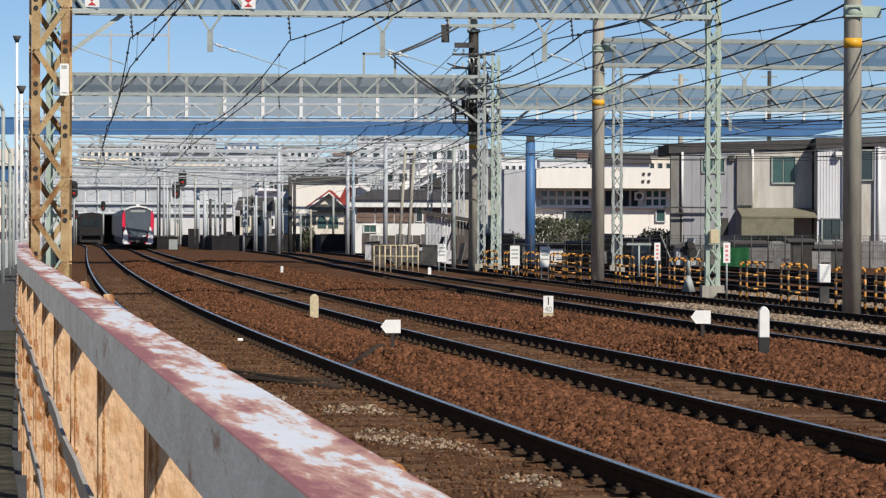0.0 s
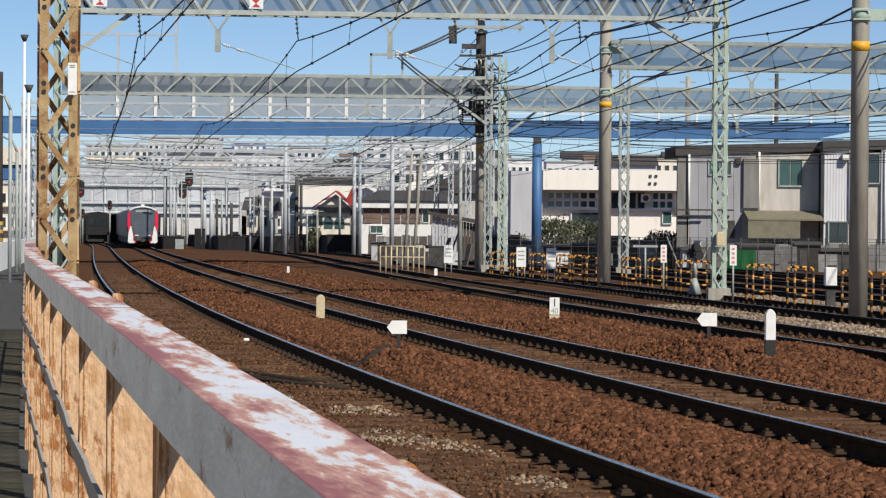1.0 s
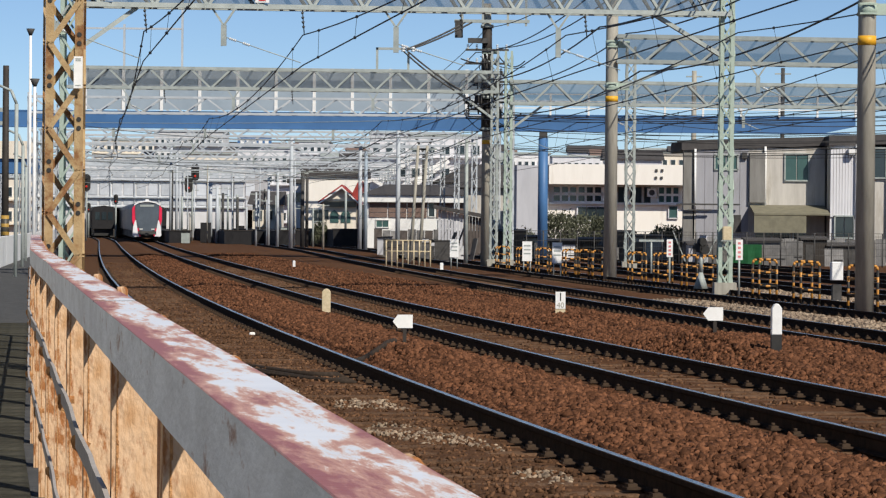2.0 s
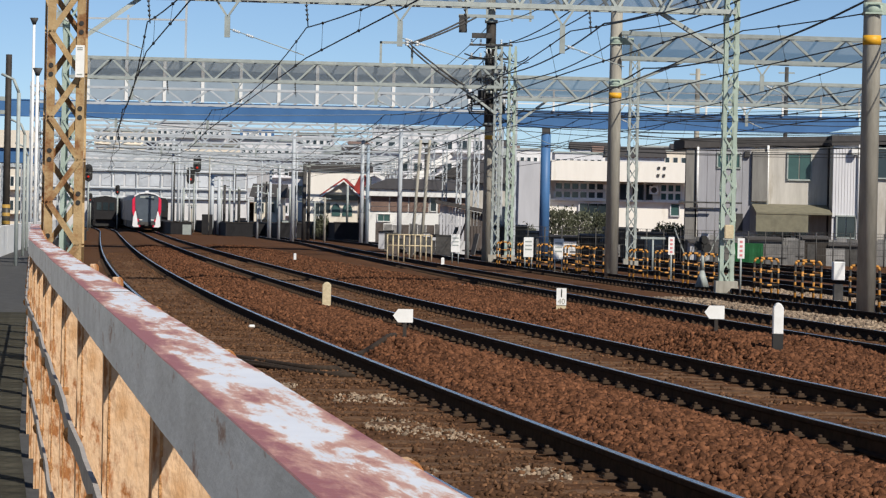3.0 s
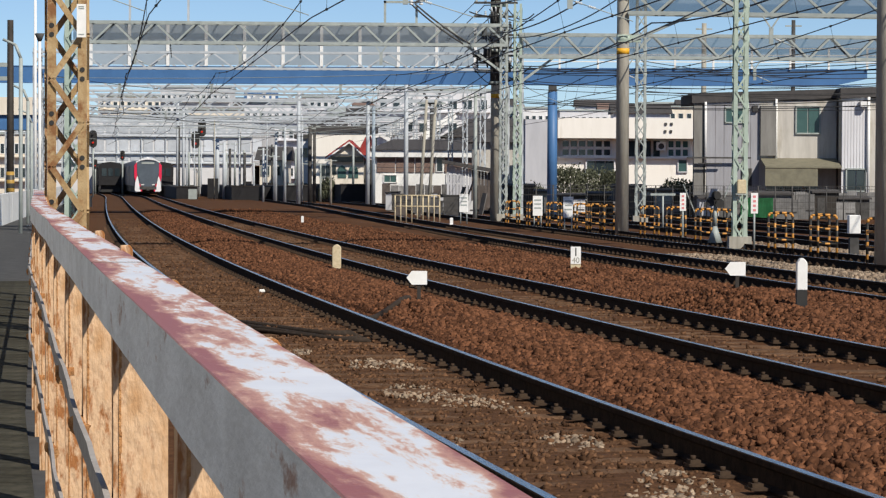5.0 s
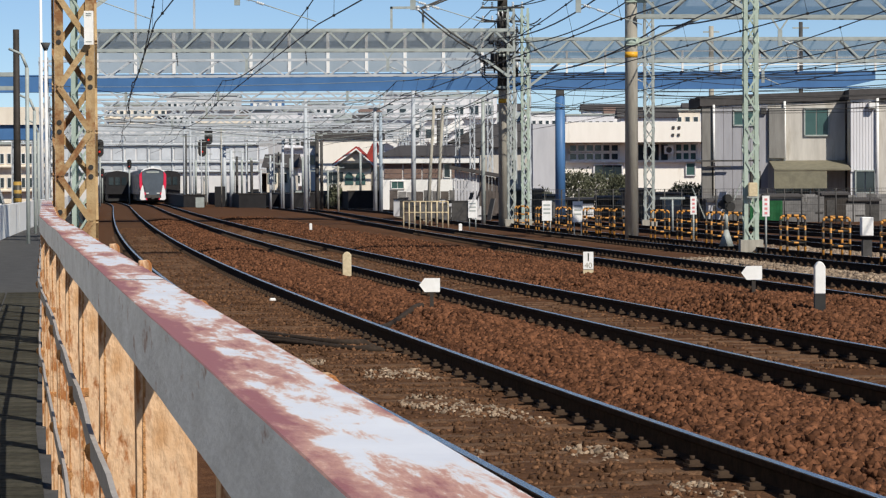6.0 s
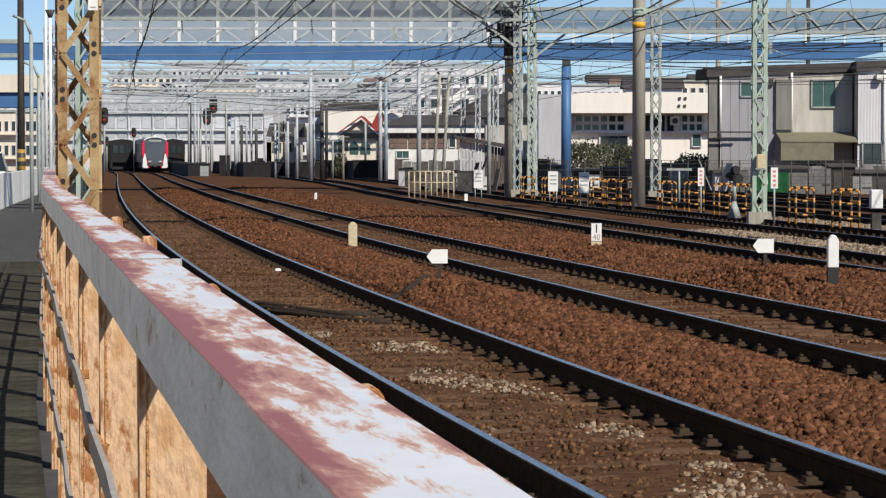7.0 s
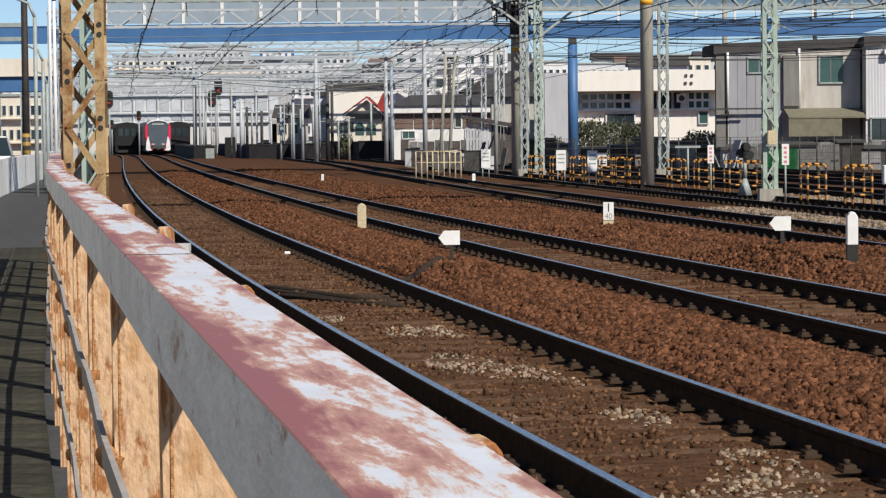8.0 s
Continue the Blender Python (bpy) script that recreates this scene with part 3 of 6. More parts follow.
solid("pavement", strip([(y, walk_left(y), (fence_x(y) + 0.06 if y < 30 else centre(1, y) - 2.75), WALK_Z) for y in (-12, 0, 8, 15.6, 24, 30, 36, 42, 50, 60, 70, 80, 90, 105, 120, 150, 180)], 0.7),
      M["asphalt"], "grey asphalt walkway beside the rusty fence", "pavement", kind="structure")
solid("road", strip([(y, -60 - y * 0.2, walk_left(y) - 0.01, 0.16) for y in (-12, 0, 15, 30, 45, 60, 80, 100, 130, 180)], 0.5),
      M["asphalt"], "plain asphalt side road beyond the guard wall", "road", kind="structure")


# added wall, out of view: bounces sunlight onto the handrail's shaded side
bm = B()
prism(bm, [(-6.4, -14), (-8.9, 38), (-9.3, 38), (-6.8, -14)], 0.0, 6.5)
for v in bm.verts:
    v.co = Vector((v.co.x, v.co.z, v.co.y))
M["bouncewall"] = mat("pale_bounce_wall", (0.74, 0.70, 0.63), (0.66, 0.62, 0.55), 0.7, 0.9, c=(0.58, 0.54, 0.47), cscale=0.4, camt=0.6)
solid("bounce_wall", bm, M["bouncewall"], "plain pale wall added out of view to bounce light", "wall", kind="structure")


# ---- blue bridge ----
def make_bridge():
    br = thing("road_bridge", "blue steel girder bridge with pale noise barriers across the tracks", "bridge", (0, 138, 0))
    bm = B()
    prism(bm, [(-70, 6.22), (19.0, 6.22), (20.8, 6.6), (20.8, 7.08), (-70, 7.08)], -0.12, 0.12)
    box(bm, (-25, 0, 6.24), (91, 0.4, 0.05))
    box(bm, (-25, 0, 7.06), (91, 0.3, 0.05))
    part("girder", bm, M["blue"], br, "blue painted steel girder")
    bm = B()
    prism(bm, [(-70, 6.62), (19.0, 6.62), (20.8, 6.7), (20.8, 6.95), (-70, 6.95)], 6.9, 7.1)
    part("girder", bm, M["blue"], br, "blue painted steel girder")
    bm = B()
    box(bm, (-25, 3.5, 7.03), (91, 6.6, 0.14))
    part("deck", bm, M["concrete"], br)
    for i in range(19):
        x = -18.0 + 1.92 * i
        if x > 1.6:
            break
        bm = B()
        box(bm, (x, -0.2, 8.2), (0.16, 0.14, 2.2))
        part("barrier_post", bm, M["white"], br, "white barrier post")
        bm = B()
        box(bm, (x + 0.96, -0.2, 8.2), (1.74, 0.05, 2.1))
        part("barrier_panel", bm, M["barrier"], br)
    for i in range(10):
        x = 3.5 + 1.92 * i
        bm = B()
        box(bm, (x, -0.2, 7.6), (0.1, 0.1, 1.1))
        part("railing_post", bm, M["white"], br)
    bm = B()
    for z in (7.4, 7.75, 8.1):
        box(bm, (12, -0.2, z), (19, 0.05, 0.05))
    part("railing", bm, M["white"], br)
    bm = B()
    rod(bm, (5.08, 0, -0.3), (5.08, 0, 5.9), 0.26, 0.24, 20)
    part("pier", bm, M["blue"], br, "round blue steel pier")
    bm = B()
    box(bm, (5.08, 0, 6.05), (0.4, 0.4, 0.32))
    part("bearing", bm, M["grime"], br)


make_bridge()


# ---- train ----
def make_train():
    tr = thing("commuter_train", "steel commuter train with a black and red front", "train", (0, 0, 0))
    # the front: a sloped face with rounded roof
    bm = B()
    prof = [(-1.38, 0.95), (-1.40, 1.6), (-1.40, 3.0), (-1.25, 3.35), (-0.75, 3.6), (0, 3.68), (0.75, 3.6), (1.25, 3.35), (1.40, 3.0), (1.40, 1.6), (1.38, 0.95)]
    prism(bm, prof, 0.5, 18.5)
    part("car_body", bm, M["trainsteel"], tr)
    bm = B()
    front = [(-1.20, 0.55), (-1.36, 1.3), (-1.38, 3.0), (-1.2, 3.36), (-0.7, 3.6), (0, 3.68), (0.7, 3.6), (1.2, 3.36), (1.38, 3.0), (1.36, 1.3), (1.20, 0.55)]
    prism(bm, front, 0.1, 0.5)
    part("front_shell", bm, M["trainsteel"], tr, "dark front shell")
    bm = B()
    arc = [(-1.2, 3.34), (-0.75, 3.58), (-0.2, 3.68), (0.2, 3.68), (0.75, 3.58), (1.2, 3.34)]
    for (xa, za), (xb, zb) in zip(arc, arc[1:]):
        prism(bm, [(xa, za - 0.07), (xb, zb - 0.07), (xb, zb + 0.06), (xa, za + 0.06)], -0.02, 0.6)
    box(bm, (0, 0.3, 3.8), (0.3, 0.5, 0.16))
    part("roof_cap", bm, M["trainwhite"], tr, "white roof cap")
    bm = B()
    prism(bm, [(-0.72, 1.25), (-1.08, 2.2), (-1.12, 3.2), (-0.85, 3.42), (0.85, 3.42), (1.12, 3.2), (1.08, 2.2), (0.72, 1.25), (0.5, 0.8), (-0.5, 0.8)], 0.02, 0.1)
    part("windscreen", bm, M["train_glass"], tr, "dark windscreen and front panel, sky reflection put into the slate")
    for s in (-1, 1):
        bm = B()
        prism(bm, [(s * 1.10, 3.36), (s * 1.38, 3.02), (s * 1.38, 1.9), (s * 1.24, 1.35), (s * 1.0, 1.35), (s * 1.10, 2.1), (s * 1.13, 3.1)], 0.0, 0.1)
        part("red_panel", bm, M["trainred"], tr, "bright red corner panel")
        bm = B()
        prism(bm, [(s * 1.02, 1.9), (s * 1.10, 1.9), (s * 1.28, 1.3), (s * 1.34, 0.5), (s * 1.2, 0.38), (s * 0.66, 0.38), (s * 0.86, 0.95)], -0.02, 0.1)
        part("white_flare", bm, M["trainwhite"], tr, "white lower flare")
        bm = B()
        prism(bm, [(s * 0.80, 1.2), (s * 0.90, 1.15), (s * 0.72, 0.40), (s * 0.58, 0.40)], -0.04, 0.1)
        part("red_edge", bm, M["trainred"], tr, "thin red edge")
        bm = B()
        box(bm, (s * 0.55, 0.0, 1.08), (0.3, 0.05, 0.1))
        part("headlight", bm, M["lampwhite"], tr)
        bm = B()
        box(bm, (s * 1.05, 0.05, 0.42), (0.26, 0.06, 0.1))
        part("tail_light", bm, M["lampred"], tr)
    bm = B()
    box(bm, (0, 0.0, 3.26), (1.3, 0.03, 0.18))
    part("destination_sign", bm, M["galv"], tr)
    bm = B()
    box(bm, (0, 0.2, 0.75), (1.7, 0.5, 0.3))
    box(bm, (0, 0.0, 0.62), (0.3, 0.5, 0.25))
    part("coupler", bm, M["grime"], tr)
    bm = B()
    box(bm, (0, 9.5, 0.6), (2.3, 17.5, 0.7))
    part("underframe", bm, M["black"], tr)
    # following cars, trailing back along the line
    for i in range(1, 4):
        bm = B()
        prism(bm, prof, 18.9 + 18.5 * (i - 1), 18.9 + 18.5 * (i - 1) + 18.0)
        box(bm, (0, 18.9 + 18.5 * (i - 1) + 9, 0.6), (2.3, 17, 0.7), None, 1)
        part("rear_car", bm, [M["trainsteel"], M["black"]], tr)
    return tr


TRAIN = make_train()


# ---- loose ballast ----
def stones(name, label, material, spots, small=0.018, large=0.036):
    """Thousands of broken stones in one mesh: each a skewed block, part sunk."""
    base = np.array([(x, y, z) for x in (-1, 1) for y in (-1, 1) for z in (-1, 1)]) * 0.72
    tri = np.array([(0, 1, 3), (0, 3, 2), (4, 6, 7), (4, 7, 5), (0, 4, 5), (0, 5, 1), (2, 3, 7), (2, 7, 6), (0, 2, 6), (0, 6, 4), (1, 5, 7), (1, 7, 3)])
    rng = np.random.default_rng(7)
    n = len(spots)
    c = np.array(spots)
    size = rng.uniform(small, large, n) * c[:, 3]
    sc = rng.uniform(0.55, 1.45, (n, 3)) * size[:, None]
    jit = rng.uniform(0.55, 1.3, (n, 8, 1))
    v = base[None] * jit * sc[:, None, :]
    q = rng.normal(size=(n, 4))
    q /= np.linalg.norm(q, axis=1)[:, None]
    w, x, y, z = q.T
    R = np.stack([1 - 2 * (y * y + z * z), 2 * (x * y - z * w), 2 * (x * z + y * w), 2 * (x * y + z * w), 1 - 2 * (x * x + z * z), 2 * (y * z - x * w),
                  2 * (x * z - y * w), 2 * (y * z + x * w), 1 - 2 * (x * x + y * y)], 1).reshape(n, 3, 3)
    v = np.einsum("nij,nkj->nki", R, v) + c[:, None, :3]
    v[:, :, 2] -= (size * 0.03)[:, None]
    f = (tri[None] + 8 * np.arange(n)[:, None, None]).reshape(-1, 3)
    me = bpy.data.meshes.new(name)
    me.vertices.add(n * 8)
    me.vertices.foreach_set("co", v.reshape(-1))
    me.loops.add(f.size)
    me.loops.foreach_set("vertex_index", f.reshape(-1))
    me.polygons.add(len(f))
    me.polygons.foreach_set("loop_start", np.arange(0, f.size, 3))
    me.update(calc_edges=True)
    me.materials.append(material)
    return tagged(new(name, me), label, "ballast", kind="stuff")


def scatter(k, o0, o1, y0, y1, per_m2, grow=1.0):
    rnd = random.Random(k * 100 + int(o0 * 10) + int(y0))
    out = []
    for _ in range(int((o1 - o0) * (y1 - y0) * per_m2)):
        o, y = rnd.uniform(o0, o1), (rnd.uniform(y0, y1) if y1 < 90 else y0 + (y1 - y0) * rnd.random() ** 1.9)
        x = centre(k, y) + o
        z = ground_z(x, y) + (0.012 if k == 1 and o > 0.9 or k == 2 and o > 0.9 else 0) + 0.035 * noise.noise(Vector((x * 1.1, y * 1.1, 0))) + 0.02 * noise.noise(Vector((x * 3.7, y * 3.7, 5)))
        out.append((x, y, z, grow))
    return out


stones("ballast", "heaped reddish-brown ballast stones between the tracks", M["stone"],
       scatter(1, 1.02, 2.86, 13, 30, 520, 1.05) + scatter(1, 1.02, 2.86, 30, 50, 310, 1.08) + scatter(1, 1.05, 2.86, 50, 150, 45, 1.1)
       + scatter(2, 1.0, 4.3, 20, 36, 360, 1.05) + scatter(2, 1.0, 4.3, 36, 60, 210, 1.1) + scatter(2, 1.05, 4.3, 60, 160, 28, 1.1))
stones("ballast", "packed brown ballast with scattered stones in the tracks", M["dirtstone"],
       scatter(1, -0.62, 0.6, 11, 40, 150, 0.62) + scatter(2, -0.6, 0.6, 20, 50, 40, 0.7) + scatter(1, -1.7, -0.9, 11, 40, 160, 0.8) + scatter(3, -1.2, 1.2, 28, 60, 60, 0.9) + scatter(1, -0.62, 0.6, 40, 120, 30, 0.8) + scatter(2, -0.6, 0.6, 50, 130, 16, 0.9))
stones("ballast", "pale grey and brown ballast stones", M["greystone"],
       scatter(3, 1.0, 2.9, 30, 62, 130, 1.15) + scatter(4, 1.2, 3.2, 36, 75, 45, 1.3)
       + [q for q in scatter(1, -0.6, 0.5, 12, 27, 300, 0.6) if noise.noise(Vector((q[0] * 1.3, q[1] * 0.55, 2))) > 0.18])


# ---- track-side signs and posts ----
def glyph(text, size, parent, material, at):
    cu = bpy.data.curves.new("writing", "FONT")
    cu.body, cu.size, cu.align_x, cu.extrude = text, size, "CENTER", 0.001
    tmp = new("writing", cu)
    me = bpy.data.meshes.new_from_object(tmp.evaluated_get(bpy.context.evaluated_depsgraph_get()))
    bpy.data.objects.remove(tmp)
    me.materials.append(material)
    ob = new("writing", me)
    ob.parent = parent
    ob.matrix_basis = pose(*at, 90, 0, 0)


def arrow_sign(at, label, turn):
    t = thing("arrow_sign", label, "sign", at, group="white arrow signs", turn=turn)
    bm = B()
    prism(bm, [(-0.135, 0.32), (-0.07, 0.235), (0.12, 0.235), (0.12, 0.405), (-0.07, 0.405)], -0.006, 0.006)
    part("plate", bm, M["white"], t, "white pointed plate")
    bm = B()
    box(bm, (0.02, 0.015, 0.08), (0.045, 0.02, 0.42))
    part("stake", bm, M["darksteel"], t)


arrow_sign((-0.445, 34.6, 0.015), "white arrow-shaped plate on a rusty stake in ballast", 4)
arrow_sign((3.50, 34.6, 0.145), "white arrow-shaped plate on a rusty stake in ballast", 2)


def marker_post(at, label, r, h, material, dark=0.0, tip=0.06):
    t = thing("marker_post", label, "marker post", at, group="boundary posts")
    bm = B()
    prism(bm, [(-r, dark), (r, dark), (r, h - tip), (r * 0.5, h - tip * 0.25), (0, h), (-r * 0.5, h - tip * 0.25), (-r, h - tip)], -r, r)
    bmesh.ops.bevel(bm, geom=list(bm.edges), offset=0.008, segments=1, affect="EDGES")
    part("shaft", bm, material, t)
    if dark:
        bm = B()
        box(bm, (0, 0, dark / 2 - 0.05), (r * 2, r * 2, dark + 0.1))
        part("base", bm, M["black"], t, "black painted base")


marker_post((-2.14, 51.5, ground_z(-2.14, 51.5) - 0.02), "short cream concrete marker post in the ballast", 0.08, 0.5, M["cream"])
marker_post((3.98, 32.0, 0.11), "white concrete marker post with a black base", 0.06, 0.57, M["white"], 0.20)
for x, y, z in ((-5.65, 105, -0.16), (-20.1, 257, -0.6)):
    marker_post((x, y, z), "tiny white marker stub beside the track", 0.05, 0.25, M["white"], tip=0.02)
marker_post((0.02, 99, -0.12), "tiny white marker stub beside the track", 0.06, 0.26, M["white"], tip=0.02)

t = thing("gradient_sign", "small white trackside plate with black numerals", "sign", (2.07, 46.6, 0.03))
bm = B()
prism(bm, [(-0.085, 0.11), (0.085, 0.11), (0.085, 0.40), (-0.085, 0.40)], -0.01, 0.01)
part("plate", bm, M["white"], t)
bm = B()
box(bm, (0, 0.05, 0.06), (0.17, 0.1, 0.14))
part("footing", bm, M["cream"], t)
glyph("1", 0.20, t, M["black"], (0, -0.012, 0.245))
glyph("40", 0.13, t, M["concrete"], (0, -0.012, 0.13))


def notice_post(at, label, h=1.25):
    t = thing("notice_post", label, "sign", at, group="trackside notices")
    bm = B()
    box(bm, (0, 0, h - 0.24), (0.17, 0.015, 0.50))
    part("plate", bm, M["white"], t)
    for r in range(4):
        bm = B()
        box(bm, (0, -0.011, h - 0.08 - r * 0.11), (0.07, 0.006, 0.055))
        part("text_bar", bm, M["red_faded"], t)
    bm = B()
    rod(bm, (0, 0.02, -0.1), (0, 0.02, h - 0.3), 0.025, seg=8)
    part("post", bm, M["galv"], t)


notice_post((6.45, 77, -0.08), "white notice with red writing on a thin post")
notice_post((7.35, 67.2, -0.02), "white notice with red writing on a grey post")


def blank_board(at, label, w=0.34, h=0.7, top=1.05):
    t = thing("notice_board", label, "sign", at, group="white trackside boards")
    bm = B()
    box(bm, (0, 0, top - h / 2), (w, 0.03, h))
    part("plate", bm, M["white"], t)
    for r in range(3):
        bm = B()
        box(bm, (0, -0.018, top - 0.15 - r * 0.14), (w * 0.7, 0.004, 0.05))
        part("text_bar", bm, M["galv"], t)
    for sx in (-1, 1):
        bm = B()
        rod(bm, (sx * w * 0.35, 0.03, -0.1), (sx * w * 0.35, 0.03, top - h + 0.1), 0.02, seg=8)
        part("leg", bm, M["galv"], t)


blank_board((3.05, 97, -0.1), "white equipment board on short legs")
blank_board((3.95, 93, -0.1), "white equipment board on short legs")
blank_board((0.5, 106, -0.1), "white equipment board on short legs")


# striped guard hoops
def guard_hoop(at, turn, w=0.42, h=1.0):
    t = thing("guard_hoop", "yellow and black striped guard hoop over trackside cables", "guard rail", at, group="striped guard hoops", turn=turn)
    for y in (-0.3, 0.3):
        bm = B()
        r = 0.029
        pts = [(-w / 2, 0), (-w / 2, h - 0.09), (-w / 2 + 0.025, h - 0.025), (-w / 2 + 0.09, h), (w / 2 - 0.09, h), (w / 2 - 0.025, h - 0.025), (w / 2, h - 0.09), (w / 2, 0)]
        for i, (a, b) in enumerate(zip(pts, pts[1:])):
            rod(bm, (a[0], y, a[1]), (b[0], y, b[1]), r, seg=8, mi=1 if i == 3 else 0)
        part("hoop", bm, [M["hazard"], M["hazard_x"]], t)
        for z in (0.38, 0.70):
            part("cross_bar", rod(B(), (-w / 2, y, h * z), (w / 2, y, h * z), 0.028, seg=6), M["hazard_x"], t)
    for x in (-w / 2, w / 2):
        bm = B()
        for z in (0.42, 0.74):
            rod(bm, (x, -0.3, h * z), (x, 0.3, h * z), 0.026, seg=6)
        part("tie", bm, M["hazard"], t)
    return t


HOOPS = [(1332, 64), (1406, 60), (1506, 54.0), (1578, 52), (1203, 73.5), (1231, 72), (1106, 81.5), (1152, 79), (988, 91), (1012, 89.6), (1036, 88.2), (905, 98.5), (940, 96), (868, 104)]
for u, y in HOOPS:
    x = 0.05 + (y + 0.25) * ((u - 784) / 4850 + 0.00457)
    g = (x, y, ground_z(x, y) - 0.02)
    guard_hoop(g, 8)
# pale yellow rail before the platforms
t = thing("guard_rail", "pale yellow tubular guard rail beside the tracks", "guard rail", (-1.35, 114, -0.12))
for i in range(9):
    bm = B()
    rod(bm, (-0.95 + 0.23 * i, 0, -0.3), (-0.95 + 0.23 * i, 0, 0.95), 0.03, seg=8)
    part("post", bm, M["cream"], t)
bm = B()
for z in (0.95, 0.5):
    rod(bm, (-0.95, 0, z), (0.89, 0, z), 0.026, seg=8)
part("rail", bm, M["cream"], t)

# relay box on the green mast, point machine, cable troughs
t = thing("relay_box", "pale grey relay box strapped to the lattice mast", "relay box", (7.22, 68.93, 1.18))
bm = B()
box(bm, (0, 0, 0.2), (0.23, 0.12, 0.36))
bmesh.ops.bevel(bm, geom=list(bm.edges), offset=0.02, segments=2, affect="EDGES")
part("case", bm, M["cream"], t)
bm = B()
box(bm, (0, 0.0, 0.02), (0.3, 0.1, 0.03))
part("strap", bm, M["galv"], t)
t = thing("trackside_signal", "squat dark shunting signal on a silver flared stand", "signal", (6.72, 70.5, -0.05))
bm = B()
rod(bm, (0, 0, 0), (0, 0, 0.42), 0.19, 0.05, 12)
rod(bm, (0, 0, 0.42), (0, 0, 0.95), 0.05, 0.045, 10)
part("stand", bm, M["galv"], t)
for x, z in ((-0.1, 1.05), (0.1, 1.0), (0.02, 1.2)):
    bm = B()
    rod(bm, (x, -0.12, z), (x, 0.1, z), 0.12, 0.12, 14)
    part("lamp_hood", bm, M["black"], t)
t = thing("equipment_cabinet", "pale grey trackside equipment cabinet", "cabinet", (9.0, 62, -0.05))
bm = B()
box(bm, (0, 0, 0.62), (0.26, 0.3, 0.42))
bmesh.ops.bevel(bm, geom=list(bm.edges), offset=0.015, segments=1, affect="EDGES")
part("case", bm, M["white"], t)
bm = B()
box(bm, (0, 0, 0.12), (0.2, 0.25, 0.4))
part("plinth", bm, M["grime"], t)


def cable(name, label, pts, r, material="wire", category="cable", kind="", group=""):
    cu = bpy.data.curves.new(name, "CURVE")
    cu.dimensions, cu.bevel_depth, cu.bevel_resolution = "3D", r, 1
    sp = cu.splines.new("POLY")
    sp.points.add(len(pts) - 1)
    for q, p in zip(sp.points, pts):
        q.co = (*p, 1)
    tmp = new(name, cu)
    me = bpy.data.meshes.new_from_object(tmp.evaluated_get(bpy.context.evaluated_depsgraph_get()))
    bpy.data.objects.remove(tmp)
    bpy.data.curves.remove(cu)
    me.materials.clear()
    me.materials.append(M[material])
    return tagged(new(name, me), label, category, group, kind)


def ground_cable(k, y, o0, o1, wob, r=0.022):
    pts = []
    for i in range(25):
        o = o0 + (o1 - o0) * i / 24
        yy = y + wob * math.sin(i * 0.22) + 0.12 * math.sin(i * 0.6 + y)
        x = centre(k, yy) + o
        pts.append((x, yy, ground_z(x, yy) + 0.012 + (0.01 if abs(abs(o) - 0.75) > 0.2 else -0.05)))
    return cable("ground_cable", "dark flexible cable laid across the ballast", pts, r, "hose", group="ground cables")


ground_cable(1, 31.0, -1.9, 0.7, 1.6, 0.042)
ground_cable(1, 30.2, -1.9, 0.7, 1.9, 0.036)
ground_cable(1, 29.7, -1.6, 0.5, 1.2, 0.03)
for dx, r in ((0.0, 0.04), (0.16, 0.03)):
    pts = []
    for i in range(20):
        f = i / 19
        x, y = centre(1, 31.6) + 0.9 + (-0.55 - centre(1, 31.6) - 0.9) * f, 31.6 + 2.9 * f + dx
        pts.append((x, y, ground_z(x, y) + 0.05))
    cable("ground_cable", "dark flexible cable laid over heaped ballast to a sign", pts, r, "hose", group="ground cables")

# ---- overhead line ----
SUPPORTS = [12, 65, 118, 150, 176, 203, 232, 258, 286]


# where the lines of the first two tracks hang from the near gantry: contact wire, messenger
NEAR_HANG = {1: ((-7.06, 64.5, 5.34), (-7.05, 64.5, 6.04)), 2: ((-3.36, 65.7, 5.34), (-3.36, 65.7, 6.07))}


def overhead(k, dz):
    """Contact wire pulled straight from support to support, sagging messenger, droppers."""
    t = thing("overhead_line", "dark overhead contact line above a track", "overhead line", group="overhead lines", kind="structure")
    ends = []
    for i, y in enumerate(SUPPORTS):
        p = on_track(k, y)
        stagger = 0.2 if i % 2 else -0.2
        low = Vector((p.x + stagger, p.y, p.z + 5.2 + dz))
        high = Vector((p.x, p.y, p.z + 6.1 + dz))
        if i == 1 and k in NEAR_HANG:
            low, high = (Vector(v) for v in NEAR_HANG[k])
        ends.append((low, high))
    con, mes, drops = [], [], B()
    n = 16
    for (a, ha), (b, hb) in zip(ends, ends[1:]):
        for i in range(n + 1 if b == ends[-1][0] else n):
            s = i / n
            c = a.lerp(b, s)
            m = ha.lerp(hb, s) - Vector((0, 0, (2.2 if b.y - a.y > 40 else 1.3) * s * (1 - s)))
            con.append(tuple(c))
            mes.append(tuple(m))
            if i % 2 == 1 and c.y < 130:
                rod(drops, c, m, 0.005, seg=4)
                for q in (c, m):
                    rod(drops, q - Vector((0, 0.05, 0)), q + Vector((0, 0.05, 0)), 0.034, seg=6)
    for nm, pts, r in (("contact_wire", con, 0.015), ("messenger_wire", mes, 0.015)):
        ob = cable(nm, "", pts, r)
        ob.parent = t
        for key in ("label", "category"):
            if key in ob:
                del ob[key]
    tagged(part("dropper", drops, M["wire"], t), kind="stuff")


